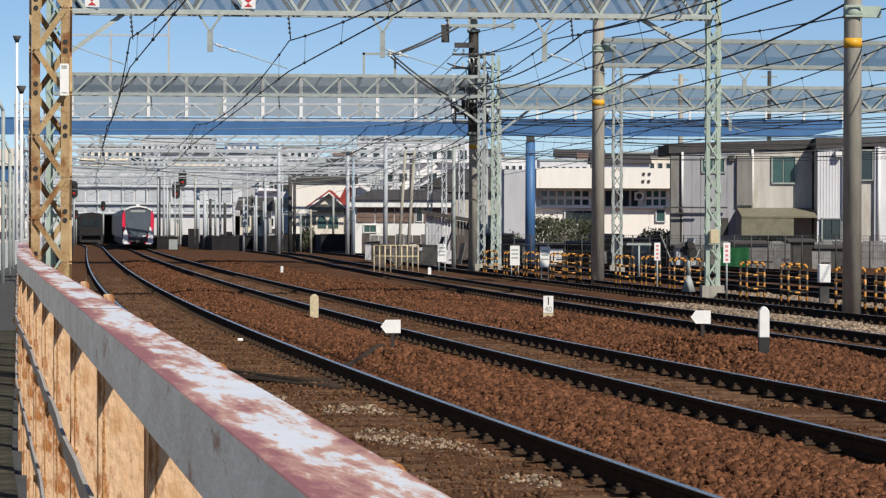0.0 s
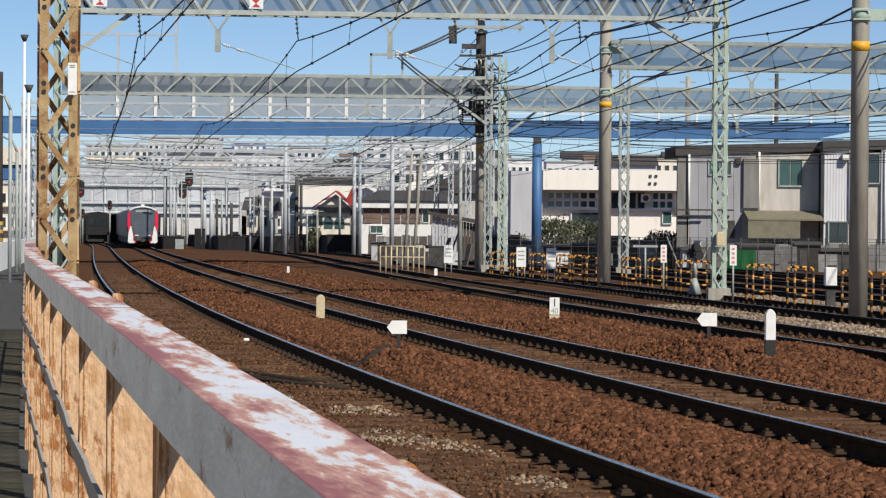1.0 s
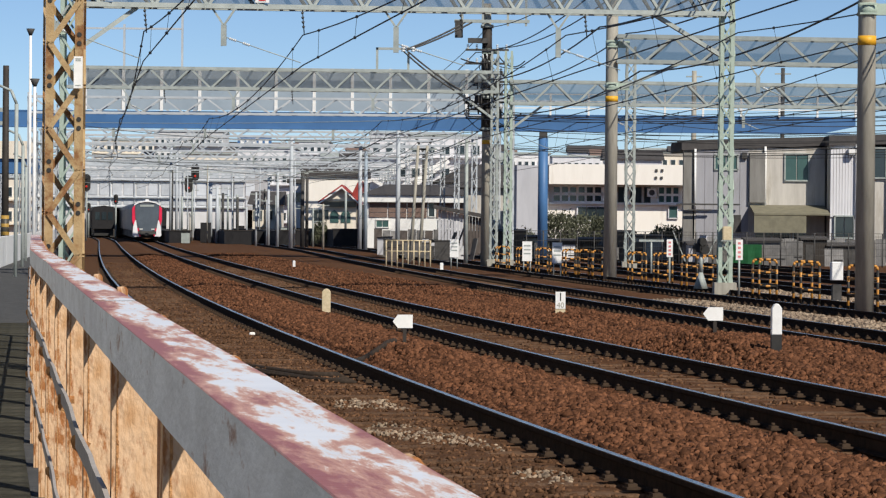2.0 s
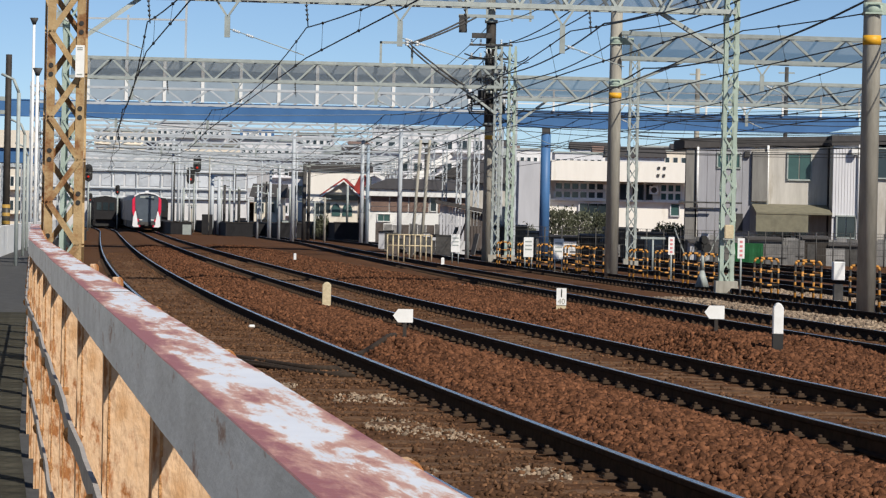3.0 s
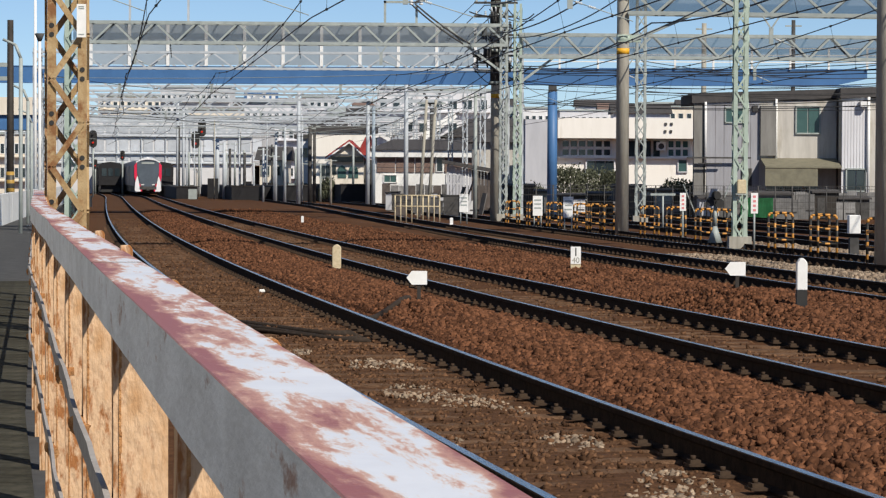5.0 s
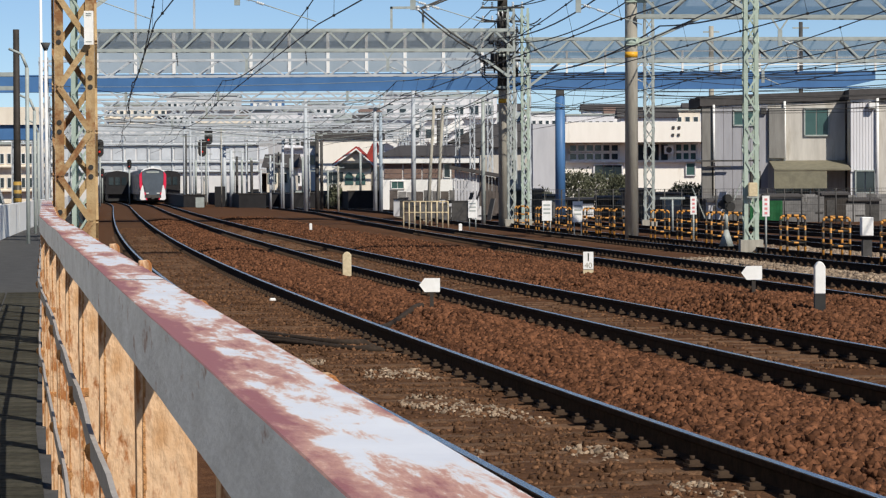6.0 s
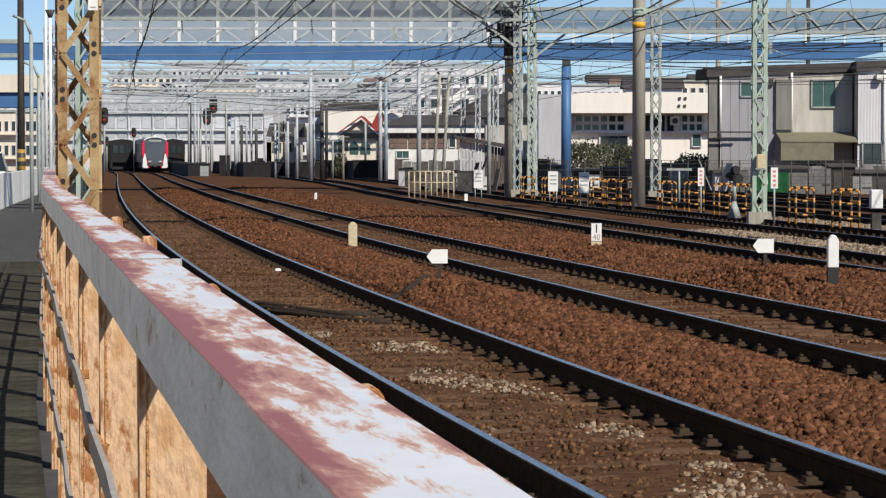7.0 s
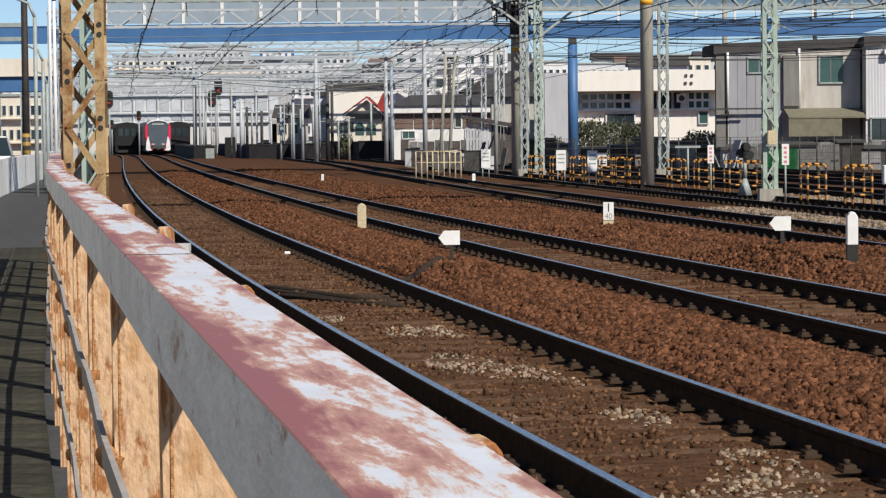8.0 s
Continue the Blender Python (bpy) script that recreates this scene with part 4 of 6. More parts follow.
for k, dz in ((1, 0.0), (2, 0.05), (3, 0.0), (4, 0.1), (5, 0.0), (6, 0.0)):
    overhead(k, dz)


def span(p, q, sag, n=14):
    p, q = Vector(p), Vector(q)
    return [tuple(p.lerp(q, i / n) - Vector((0, 0, 4 * sag * (i / n) * (1 - i / n)))) for i in range(n + 1)]


# feeder cables from pole to pole
P1, P2, P3, P0 = (1.93, 120.6), (5.42, 87.6), (8.14, 52.3), (12.3, 14.0)
for dx, z, r in ((-0.5, 9.1, 0.022), (0.5, 9.3, 0.022), (-0.4, 7.9, 0.026), (0.45, 7.7, 0.022), (0.0, 10.2, 0.018), (0.9, 6.5, 0.024)):
    pts = span((P1[0] + dx, P1[1], z), (P2[0] + dx, P2[1], z), 0.5)[:-1] + span((P2[0] + dx, P2[1], z), (P3[0] + dx, P3[1], z), 0.5)[:-1] + span((P3[0] + dx, P3[1], z), (P0[0] + dx, P0[1], z), 0.5)
    cable("feeder_cable", "dark feeder cable hung from pole to pole", pts, r, group="feeder cables")
    pts = span((P1[0] + dx, P1[1], z), (-3 + dx, 176, z - 0.6), 0.5)[:-1] + span((-3 + dx, 176, z - 0.6), (-10 + dx, 232, z - 1.0), 0.5)
    cable("feeder_cable", "dark feeder cable hung from pole to pole", pts, r, group="feeder cables")
# cross spans and slack lines over the yard
rnd = random.Random(4)
ANCHORS = [(1.93, 120.6), (5.42, 87.6), (8.14, 52.3), (7.2, 69.2), (2.25, 118.6), (2.85, 118.6), (7.9, 115.0), (-8.7, 64.0), (3.2, 130.0), (-19.5, 130.0), (3, 150), (-21, 150), (2, 172), (-25, 172), (1, 190), (0, 206),
           (-28, 190), (-30, 206), (-1, 220), (-33, 220), (-3, 234), (-36, 234), (21.9, 118.6)]
made = 0
while made < 34:
    p, q = rnd.sample(ANCHORS, 2)
    d = math.hypot(p[0] - q[0], p[1] - q[1])
    if not 8 < d < 75 or min(p[1], q[1]) < 110:
        continue
    z0, z1 = rnd.uniform(4.4, 6.6), rnd.uniform(4.4, 6.6)
    cable("slack_cable", "thin dark line slung from mast to mast", span((*p, z0), (*q, z1), rnd.uniform(0.1, 0.8)), 0.014, "galv" if made % 3 == 0 else "wire", group="slack cables")
    made += 1
# bundles of lines strung level across the yard
for i in range(16):
    near = ((2.85, 118.6), (3.2, 130.0), (7.9, 115.0))[i % 3]
    y = near[1]
    z0 = 1.6 + (402 - rnd.uniform(196, 278)) / 4850 * y
    z1 = z0 + rnd.uniform(-0.35, 0.35)
    cable("slack_cable", "thin dark line slung across the yard", span((*near, z0), (21.9, 118.6, z1), rnd.uniform(0.1, 0.5)), rnd.uniform(0.012, 0.022), "wire", group="slack cables")
lattice_mast("galvanised lattice mast at the end of a yard gantry", (21.9, 118.6, -0.3), 8.0, 0.34, 0.34, 0.09, 0.5, "galv", 0.045)


# drop arms, insulators and plates under the near gantry
def beam1(x):
    s = (x + 8.7) / 15.9
    return Vector((x, 64 + 5.2 * s, 6.62 + 0.30 * s))


def drop_arm(p, h, label="galvanised Y-shaped drop arm under a gantry", reach=None):
    t = thing("drop_arm", label, "catenary bracket", tuple(p), group="drop arms")
    bm = B()
    bar(bm, (-0.28, 0, 0), (0, 0, -0.42), 0.05)
    bar(bm, (0.28, 0, 0), (0, 0, -0.42), 0.05)
    part("fork", bm, M["galv"], t)
    bm = B()
    box(bm, (0, 0, -0.4 - h / 2), (0.13, 0.1, h))
    part("stem", bm, M["galv"], t)
    bm = B()
    a = Vector((0.06, 0, -0.2 - h))
    b = Vector((reach[0], 0, reach[1])) if reach else Vector((0.75, 0, -0.5 - h))
    rod(bm, a, b, 0.013 if reach else 0.02, seg=6)
    part("steady_arm", bm, M["galv"], t)
    way = (b - a).normalized()
    for start in ((0.08, 0.42) if reach else (0.1,)):
        bm = B()
        for i in range(4):
            q = a + way * (start + 0.045 * i)
            rod(bm, q, q + way * 0.03, 0.036, 0.03, seg=10)
        part("insulator", bm, M["insul"], t)


def beam_x(u):
    x = 0.0
    for _ in range(4):
        x = 0.05 + (beam1(x).y - 0.05) * ((u - 784) / 4850 + 0.00457)
    return x


for u, h, reach in ((371, 0.5, (-3.36, 5.36)), (676, 0.62, (0.55, 5.4)), (963, 0.7, (4.4, 5.4)), (75, 0.35, (-7.06, 5.36))):
    p = beam1(beam_x(u)) - Vector((0, 0.25, 0.04))
    drop_arm(p, h, reach=(reach[0] - p.x, reach[1] - p.z))
for x, y, z in ((-13.5, 118, 7.25), (-9.0, 118, 7.25), (-3.0, 118, 7.25), (7.5, 118.6, 6.7), (13, 118.6, 6.7), (10, 87, 6.7), (-18, 150, 7.0), (-13, 150, 7.0), (-6, 150, 7.0), (-16, 176, 6.8), (-21, 203, 6.7), (-14, 203, 6.7)):
    drop_arm(Vector((x, y - 0.33, z)), 0.5)


def hanger(p):
    t = thing("insulator_string", "string of brown insulators hung from a gantry", "insulator", tuple(p), group="insulator strings")
    for i in range(4):
        bm = B()
        rod(bm, (0.01 * i, 0, -0.08 - 0.11 * i), (0.01 * i, 0, -0.13 - 0.11 * i), 0.042, 0.02, 10)
        part("disc", bm, M["grime"], t)
    bm = B()
    rod(bm, (0, 0, 0), (0.05, 0, -0.62), 0.015, seg=6)
    part("hook", bm, M["wire"], t)


for u in (231, 510, 790, 1010):
    hanger(beam1(beam_x(u)) - Vector((0, 0.28, 0.04)))
for x in (-12, -6.5):
    hanger(Vector((x, 117.85, 7.25)))


def triangle_plate(p):
    t = thing("warning_plate", "white hanging plate with red triangles", "sign", tuple(p), group="white gantry plates")
    bm = B()
    box(bm, (0, 0, 0), (0.34, 0.02, 0.62))
    part("plate", bm, M["white"], t)
    for a in (-0.14, -0.22):
        bm = B()
        s = 1 if a < -0.2 else -1
        prism(bm, [(-0.1, a - 0.05 * s), (0.1, a - 0.05 * s), (0, a + 0.04 * s)], -0.018, -0.012)
        part("red_triangle", bm, M["red"], t)
    bm = B()
    box(bm, (0, -0.014, 0.08), (0.16, 0.006, 0.22))
    part("text_bar", bm, M["red"], t)


for u in (163, 439):
    triangle_plate(beam1(beam_x(u)) + Vector((0, -0.34, 0.40)))
# plate on the tan mast
t = thing("mast_plate", "narrow white number plate on the tan mast", "sign", (-3.052, 22.98, 2.84))
bm = B()
box(bm, (0, 0, 0), (0.075, 0.008, 0.27))
part("plate", bm, M["white"], t)
for z in (0.115, 0.1, -0.11):
    part("text_bar", box(B(), (0, -0.006, z), (0.045, 0.003, 0.007)), M["galv"], t)

# struts between masts and beams
t = thing("gantry_strut", "slanting steel strut from mast to gantry beam", "strut", group="gantry struts")
part("strut", bar(B(), (5.3, 68.5, 6.85), (7.0, 69.1, 5.9), 0.1), M["galv"], t)
t = thing("gantry_strut", "slanting steel strut from mast to gantry beam", "strut", group="gantry struts")
part("strut", bar(B(), (5.6, 87.6, 5.9), (7.6, 87.3, 6.75), 0.1), M["galv"], t)
t = thing("gantry_strut", "slanting steel strut from mast to gantry beam", "strut", group="gantry struts")
part("strut", bar(B(), (0.6, 118.3, 7.25), (2.2, 118.5, 6.1), 0.1), M["galv"], t)
t = thing("gantry_strut", "slanting steel strut from mast to gantry beam", "strut", group="gantry struts")
part("strut", bar(B(), (4.4, 118.6, 6.75), (3.0, 118.5, 5.7), 0.1), M["galv"], t)
t = thing("gantry_strut", "slanting steel strut from mast to gantry beam", "strut", group="gantry struts")
part("strut", bar(B(), (-8.5, 64, 5.6), (-7.2, 64.4, 6.6), 0.1), M["galv"], t)
# crossarms with insulators on the concrete poles
for (px_, py_), zs in ((P1, (7.8, 8.6, 9.2, 6.9)),):
    for z in zs:
        t = thing("crossarm", "steel crossarm with white insulators on a pole", "crossarm", (px_, py_ - 0.25, z), group="crossarms")
        bm = B()
        box(bm, (0, 0, 0), (1.9, 0.09, 0.09))
        part("arm", bm, M["grime"], t)
        for x in (-0.85, -0.45, 0.45, 0.85):
            bm = B()
            for i in range(3):
                rod(bm, (x, 0, 0.05 + 0.07 * i), (x, 0, 0.1 + 0.07 * i), 0.06, 0.035, 8)
            part("insulator", bm, M["insul"], t)


for dx, z, w, h in ((-0.35, 6.6, 0.4, 0.6), (0.4, 7.2, 0.35, 0.7), (-0.1, 8.3, 0.3, 0.5), (0.55, 6.2, 0.25, 0.4), (-0.5, 7.6, 0.25, 0.45)):
    t = thing("switch_gear", "dark overhead switch gear strapped to a pole", "switch gear", (P1[0] + dx, P1[1] - 0.42, z), group="switch gear")
    bm = B()
    rod(bm, (0, 0, 0), (0, 0, h), w * 0.5, w * 0.45, 12)
    part("case", bm, M["grime"], t)
    for s in (-1, 1):
        bm = B()
        rod(bm, (s * w * 0.25, 0, h), (s * w * 0.3, 0, h + 0.22), 0.05, 0.03, 8)
        part("bushing", bm, M["insul"], t)
    bm = B()
    box(bm, (0, 0.2, h * 0.5), (0.1, 0.35, 0.08))
    part("bracket", bm, M["galv"], t)


# dark steel sleeve, head frame and jumper cables on the equipment pole
t = thing("pole_sleeve", "dark brown steel sleeve round a concrete pole", "pole sleeve", (P1[0], P1[1], 0))
for z0, z1, r in ((5.75, 7.1, 0.235), (7.15, 8.6, 0.26), (8.7, 10.2, 0.225)):
    part("sleeve", rod(B(), (0, 0, z0), (0, 0, z1), r, r * 0.96, 18), M["grime" if z0 < 8 else "darksteel"], t)
for z in (5.72, 7.12, 8.65, 10.25):
    part("clamp_ring", rod(B(), (0, 0, z - 0.07), (0, 0, z + 0.07), 0.29, 0.29, 18), M["galv"], t)
t = thing("head_frame", "grey steel frame at the head of a pole", "frame", (P1[0] + 0.2, P1[1] - 0.35, 10.45))
for z in (0.0, 0.42):
    part("rail", box(B(), (0, 0, z), (3.3, 0.12, 0.14)), M["galv"], t)
for x in (-1.3, -0.4, 0.7, 1.5):
    part("upright", box(B(), (x, 0.02, 0.45), (0.1, 0.1, 1.3)), M["galv"], t)
part("hanger_box", box(B(), (-1.45, 0, -0.35), (0.35, 0.3, 0.75)), M["grime"], t)
part("hanger_box", box(B(), (-0.6, 0, -0.85), (0.9, 0.2, 0.22)), M["grime"], t)
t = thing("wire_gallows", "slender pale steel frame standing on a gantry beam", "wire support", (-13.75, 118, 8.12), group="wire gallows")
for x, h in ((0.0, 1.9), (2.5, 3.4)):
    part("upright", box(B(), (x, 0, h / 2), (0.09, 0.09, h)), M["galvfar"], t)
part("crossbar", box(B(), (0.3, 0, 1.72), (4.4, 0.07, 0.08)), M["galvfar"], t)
t = thing("wire_gallows", "grey inverted-U bracket standing on a gantry beam", "wire support", (-2.85, 118.2, 8.08), group="wire gallows")
for x, h in ((0.0, 1.05), (1.35, 0.85)):
    part("upright", box(B(), (x, 0, h / 2), (0.1, 0.1, h)), M["galv"], t)
part("crossbar", box(B(), (0.55, 0, 1.0), (1.2, 0.1, 0.1)), M["galv"], t)
for dx in (0.0, 0.3):
    cable("feeder_cable", "heavy grey feeder from a pole head to a gantry bracket", span((0.95 + dx, 119.6, 10.35), (-1.75 + dx * 0.6, 118.0, 9.0), 0.08, 8)[:-1] + span((-1.75 + dx * 0.6, 118.0, 9.0), (0.5 + dx, 118.0, 7.3), 0.1, 8), 0.042, "grime", group="feeder cables")
for x in (-1.72, -1.3):
    t = thing("insulator_string", "white insulators at a feeder bracket", "insulator", (x, 118.0, 8.95), group="insulator strings")
    for z in (0.0, 0.11):
        part("disc", rod(B(), (0, 0, z), (0, 0, z + 0.09), 0.10, 0.06, 10), M["insul"], t)
rnd = random.Random(33)
for i in range(18):
    a = Vector((P1[0] + rnd.uniform(-1.4, 1.9), P1[1] - rnd.uniform(0.3, 0.8), rnd.uniform(6.0, 9.6)))
    b = Vector((P1[0] + rnd.uniform(-0.5, 1.2), P1[1] - rnd.uniform(0.3, 0.8), a.z + rnd.uniform(-1.3, 0.5)))
    cable("jumper_cable", "dark jumper cable looped between insulators on a pole", span(a, b, rnd.uniform(0.15, 0.5), 8), rnd.uniform(0.018, 0.034), "wire", group="jumper cables")
for i in range(16):
    x, z = P1[0] + rnd.uniform(-1.0, 1.5), rnd.uniform(5.9, 8.2)
    t = thing("insulator_string", "grey insulator on a pole bracket", "insulator", (x, P1[1] - rnd.uniform(0.35, 0.6), z), group="insulator strings")
    for q in range(4):
        part("disc", rod(B(), (0, 0, 0.07 * q), (0, 0, 0.07 * q + 0.05), 0.075, 0.04, 8), M["insul" if i % 3 == 0 else "grime"], t)
    part("pin", rod(B(), (0, 0, -0.12), (0, 0, 0.32), 0.02, seg=6), M["wire"], t)
    part("bracket", bar(B(), (0, 0, -0.1), (P1[0] - x, 0.3, -0.1), 0.05), M["grime"], t)


# ---- signals ----
def signal(at, label, heads, post_h, lit=True, s=1.0):
    t = thing("railway_signal", label, "signal", at, group="railway signals")
    bm = B()
    rod(bm, (0, 0.1, 0), (0, 0.1, post_h), 0.09, seg=10)
    part("post", bm, M["galv"], t)
    for x, z in heads:
        bm = B()
        w, h = 0.40 * s, 0.86 * s
        prism(bm, [(x + w * math.sin(a) * 1.0, z + (h - w) * (1 if math.cos(a) > 0 else -1) + w * math.cos(a)) for a in (2 * math.pi * (i + 0.5) / 20 for i in range(20))], -0.05, 0.0)
        hd = part("signal_head", bm, M["black"], t, "black oval signal head")
        for i in range(3):
            bm = B()
            rod(bm, (x, -0.26, z + (0.45 - 0.42 * i) * s), (x, -0.05, z + (0.45 - 0.42 * i) * s), 0.07 * s, 0.12 * s, 12)
            lens = part("lamp", bm, M["lampred"] if lit and i == 2 else M["black"], t)


SIGNALS = [(318, 271, -0.6, [(-0.35, 338), (0.28, 317)], 6.4, 1.0), (131, 272, -0.6, [(0, 337)], 6.0, 1.0), (183, 300, -0.7, [(0, 366)], 5.0, 0.62), (135, 318, -0.7, [(0, 381)], 4.4, 0.62)]


def far_x(u, y):
    return 0.05 + (y + 0.25) * ((u - 784) / 4850 + 0.00457)


for u, y, zb, heads, ph, s in SIGNALS:
    signal((far_x(u, y), y, zb), "black railway signal showing red on a post", [(x, 1.6 + (402 - v) / 4850 * y - zb) for x, v in heads], ph, True, s)


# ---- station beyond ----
# distance haze is mixed into this pale wall colour
M["farwall"] = mat("far_wall_haze_in_colour", (0.74, 0.73, 0.72), (0.58, 0.575, 0.57), 0.3, 0.9, rand=0.2)
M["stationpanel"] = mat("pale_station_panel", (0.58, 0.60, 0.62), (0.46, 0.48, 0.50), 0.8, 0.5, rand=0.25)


def make_station():
    t = thing("station_building", "white station building standing over the tracks", "station", (0, 332, 0))
    lo = 2.95
    bm = B()
    box(bm, (-40, 22, (lo + 8.0) / 2), (32, 44, 8.0 - lo))
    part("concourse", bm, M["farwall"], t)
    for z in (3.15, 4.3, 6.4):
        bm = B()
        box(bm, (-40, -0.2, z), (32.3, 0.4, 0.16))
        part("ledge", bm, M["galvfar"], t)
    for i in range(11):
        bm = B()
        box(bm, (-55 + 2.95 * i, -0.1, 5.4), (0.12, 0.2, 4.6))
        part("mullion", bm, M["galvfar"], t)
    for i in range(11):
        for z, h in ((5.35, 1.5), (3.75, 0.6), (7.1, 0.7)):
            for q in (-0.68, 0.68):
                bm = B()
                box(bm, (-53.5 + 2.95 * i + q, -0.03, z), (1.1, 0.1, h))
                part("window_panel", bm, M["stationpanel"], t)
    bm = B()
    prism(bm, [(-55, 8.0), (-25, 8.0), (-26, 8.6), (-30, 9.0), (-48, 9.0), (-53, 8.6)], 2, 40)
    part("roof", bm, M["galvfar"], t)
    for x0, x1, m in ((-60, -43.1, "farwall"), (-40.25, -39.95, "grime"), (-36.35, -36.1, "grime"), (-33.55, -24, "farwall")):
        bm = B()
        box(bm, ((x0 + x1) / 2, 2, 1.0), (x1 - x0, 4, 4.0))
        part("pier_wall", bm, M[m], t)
    # added wall closing the portal, black to give the interior's shade
    bm = B()
    box(bm, (-38, 43, 1.0), (30, 0.5, 4.2))
    part("rear_wall", bm, M["black"], t)
    return t


make_station()
# one near-black colour for platform ends, stabled trains and some cases
M["platdark"] = mat("near_black_ends", (0.022, 0.021, 0.022), (0.014, 0.013, 0.014), 2, 0.9)
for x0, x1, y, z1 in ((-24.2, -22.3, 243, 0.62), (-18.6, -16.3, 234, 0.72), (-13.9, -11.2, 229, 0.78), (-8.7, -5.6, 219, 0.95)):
    t = thing("station_platform", "near-black end of a station platform", "platform", (0, 0, 0), group="station platforms")
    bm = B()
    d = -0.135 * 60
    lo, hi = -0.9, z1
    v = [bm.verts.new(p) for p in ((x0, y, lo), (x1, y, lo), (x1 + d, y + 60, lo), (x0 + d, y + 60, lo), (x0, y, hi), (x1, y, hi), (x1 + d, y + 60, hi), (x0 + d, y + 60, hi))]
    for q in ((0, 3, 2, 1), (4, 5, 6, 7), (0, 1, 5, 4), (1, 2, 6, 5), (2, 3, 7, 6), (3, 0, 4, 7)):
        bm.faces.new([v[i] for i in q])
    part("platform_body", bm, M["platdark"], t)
    bm = B()
    box(bm, ((x0 + x1) / 2, y + 0.2, hi + 0.05), (x1 - x0 + 0.2, 0.5, 0.08))
    part("coping", bm, M["darksteel"], t)
    for i in range(3):
        bm = B()
        rod(bm, ((x0 + x1) / 2 - 2.0 * i - 1, y + 12 + 15 * i, hi), ((x0 + x1) / 2 - 2.0 * i - 1, y + 12 + 15 * i, hi + 3.2), 0.1, seg=8)
        part("column", bm, M["galv"], t)

# stabled train on the near line, inside the portal; the shade is in its dark colour
t = thing("stabled_train", "train end with the station's shade put into its dark colour", "train", (centre(1, 318) + 0.85, 318, rail_z(318)), turn=heading(1, 318))
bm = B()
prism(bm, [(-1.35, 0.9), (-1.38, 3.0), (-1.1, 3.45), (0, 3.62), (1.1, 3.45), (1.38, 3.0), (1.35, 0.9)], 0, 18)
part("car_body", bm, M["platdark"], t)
bm = B()
box(bm, (0, 9, 0.5), (2.2, 17, 0.8))
part("underframe", bm, M["black"], t)
for x in (-0.75, 0.0, 0.75):
    bm = B()
    box(bm, (x, -0.02, 2.4), (0.55, 0.05, 0.9))
    part("window", bm, M["glass"], t)


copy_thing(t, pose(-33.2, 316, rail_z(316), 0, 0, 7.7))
bm = B()
box(bm, (0, 0, 0), (0.09, 0.07, 0.05))
bmesh.ops.bevel(bm, geom=list(bm.edges), offset=0.015, segments=1, affect="EDGES")
solid("pale_stone", bm, M["white"], "single pale stone lying in the track bed", "stone", at=(-2.78, 40.6, ground_z(-2.78, 40.6) + 0.03))


# ---- steel poles in the middle distance ----
def steel_pole(at, label, h, r, material="galv", lean=0.0):
    t = thing("steel_pole", label, "pole", at, group="steel poles")
    bm = B()
    rod(bm, (0, 0, 0), (lean, 0, h), r, r * 0.8, 12)
    part("shaft", bm, M[material], t)
    bm = B()
    box(bm, (lean, 0, h * 0.97), (0.9, 0.08, 0.08))
    part("crossarm", bm, M["galv"], t)
    return t


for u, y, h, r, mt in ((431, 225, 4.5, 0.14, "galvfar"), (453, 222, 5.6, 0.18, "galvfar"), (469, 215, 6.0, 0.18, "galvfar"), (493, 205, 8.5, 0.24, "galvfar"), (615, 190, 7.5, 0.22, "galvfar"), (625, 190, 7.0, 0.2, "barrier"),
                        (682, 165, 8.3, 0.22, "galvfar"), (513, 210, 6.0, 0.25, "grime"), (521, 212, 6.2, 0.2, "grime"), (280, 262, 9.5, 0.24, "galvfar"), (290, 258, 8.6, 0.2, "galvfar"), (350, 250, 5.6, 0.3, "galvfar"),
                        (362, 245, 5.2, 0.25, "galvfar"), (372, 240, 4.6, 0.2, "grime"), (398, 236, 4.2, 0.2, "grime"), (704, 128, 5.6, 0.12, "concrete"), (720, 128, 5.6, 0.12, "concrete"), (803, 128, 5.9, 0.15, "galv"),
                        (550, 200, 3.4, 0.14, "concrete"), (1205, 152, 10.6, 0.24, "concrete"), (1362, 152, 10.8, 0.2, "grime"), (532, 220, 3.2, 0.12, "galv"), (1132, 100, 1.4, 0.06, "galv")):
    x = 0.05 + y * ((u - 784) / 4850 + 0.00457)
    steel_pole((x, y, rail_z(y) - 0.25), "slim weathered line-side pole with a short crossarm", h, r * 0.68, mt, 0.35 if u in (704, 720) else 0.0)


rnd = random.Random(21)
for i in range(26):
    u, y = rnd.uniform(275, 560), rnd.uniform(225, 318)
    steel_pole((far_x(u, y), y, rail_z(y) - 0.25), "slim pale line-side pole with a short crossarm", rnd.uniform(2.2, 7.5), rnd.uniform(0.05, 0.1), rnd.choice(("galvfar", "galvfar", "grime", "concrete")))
for i in range(16):
    u, y = rnd.uniform(285, 520), rnd.uniform(235, 300)
    t = thing("equipment_case", "small line-side equipment case on a plinth", "cabinet", (far_x(u, y), y, rail_z(y) - 0.25), group="line-side cases")
    w, h = rnd.uniform(0.4, 1.1), rnd.uniform(0.7, 1.8)
    part("case", box(B(), (0, 0, h / 2 + 0.2), (w, 0.5, h)), M[rnd.choice(("galv", "galvfar", "grime", "platdark"))] if i else M["grime"], t)
    part("plinth", box(B(), (0, 0, 0.1), (w * 0.8, 0.4, 0.25)), M["concrete"], t)
t = thing("forked_pole", "dark steel pole with a forked head behind the low house", "pole", (far_x(728, 240), 240, -0.5))
bm = B()
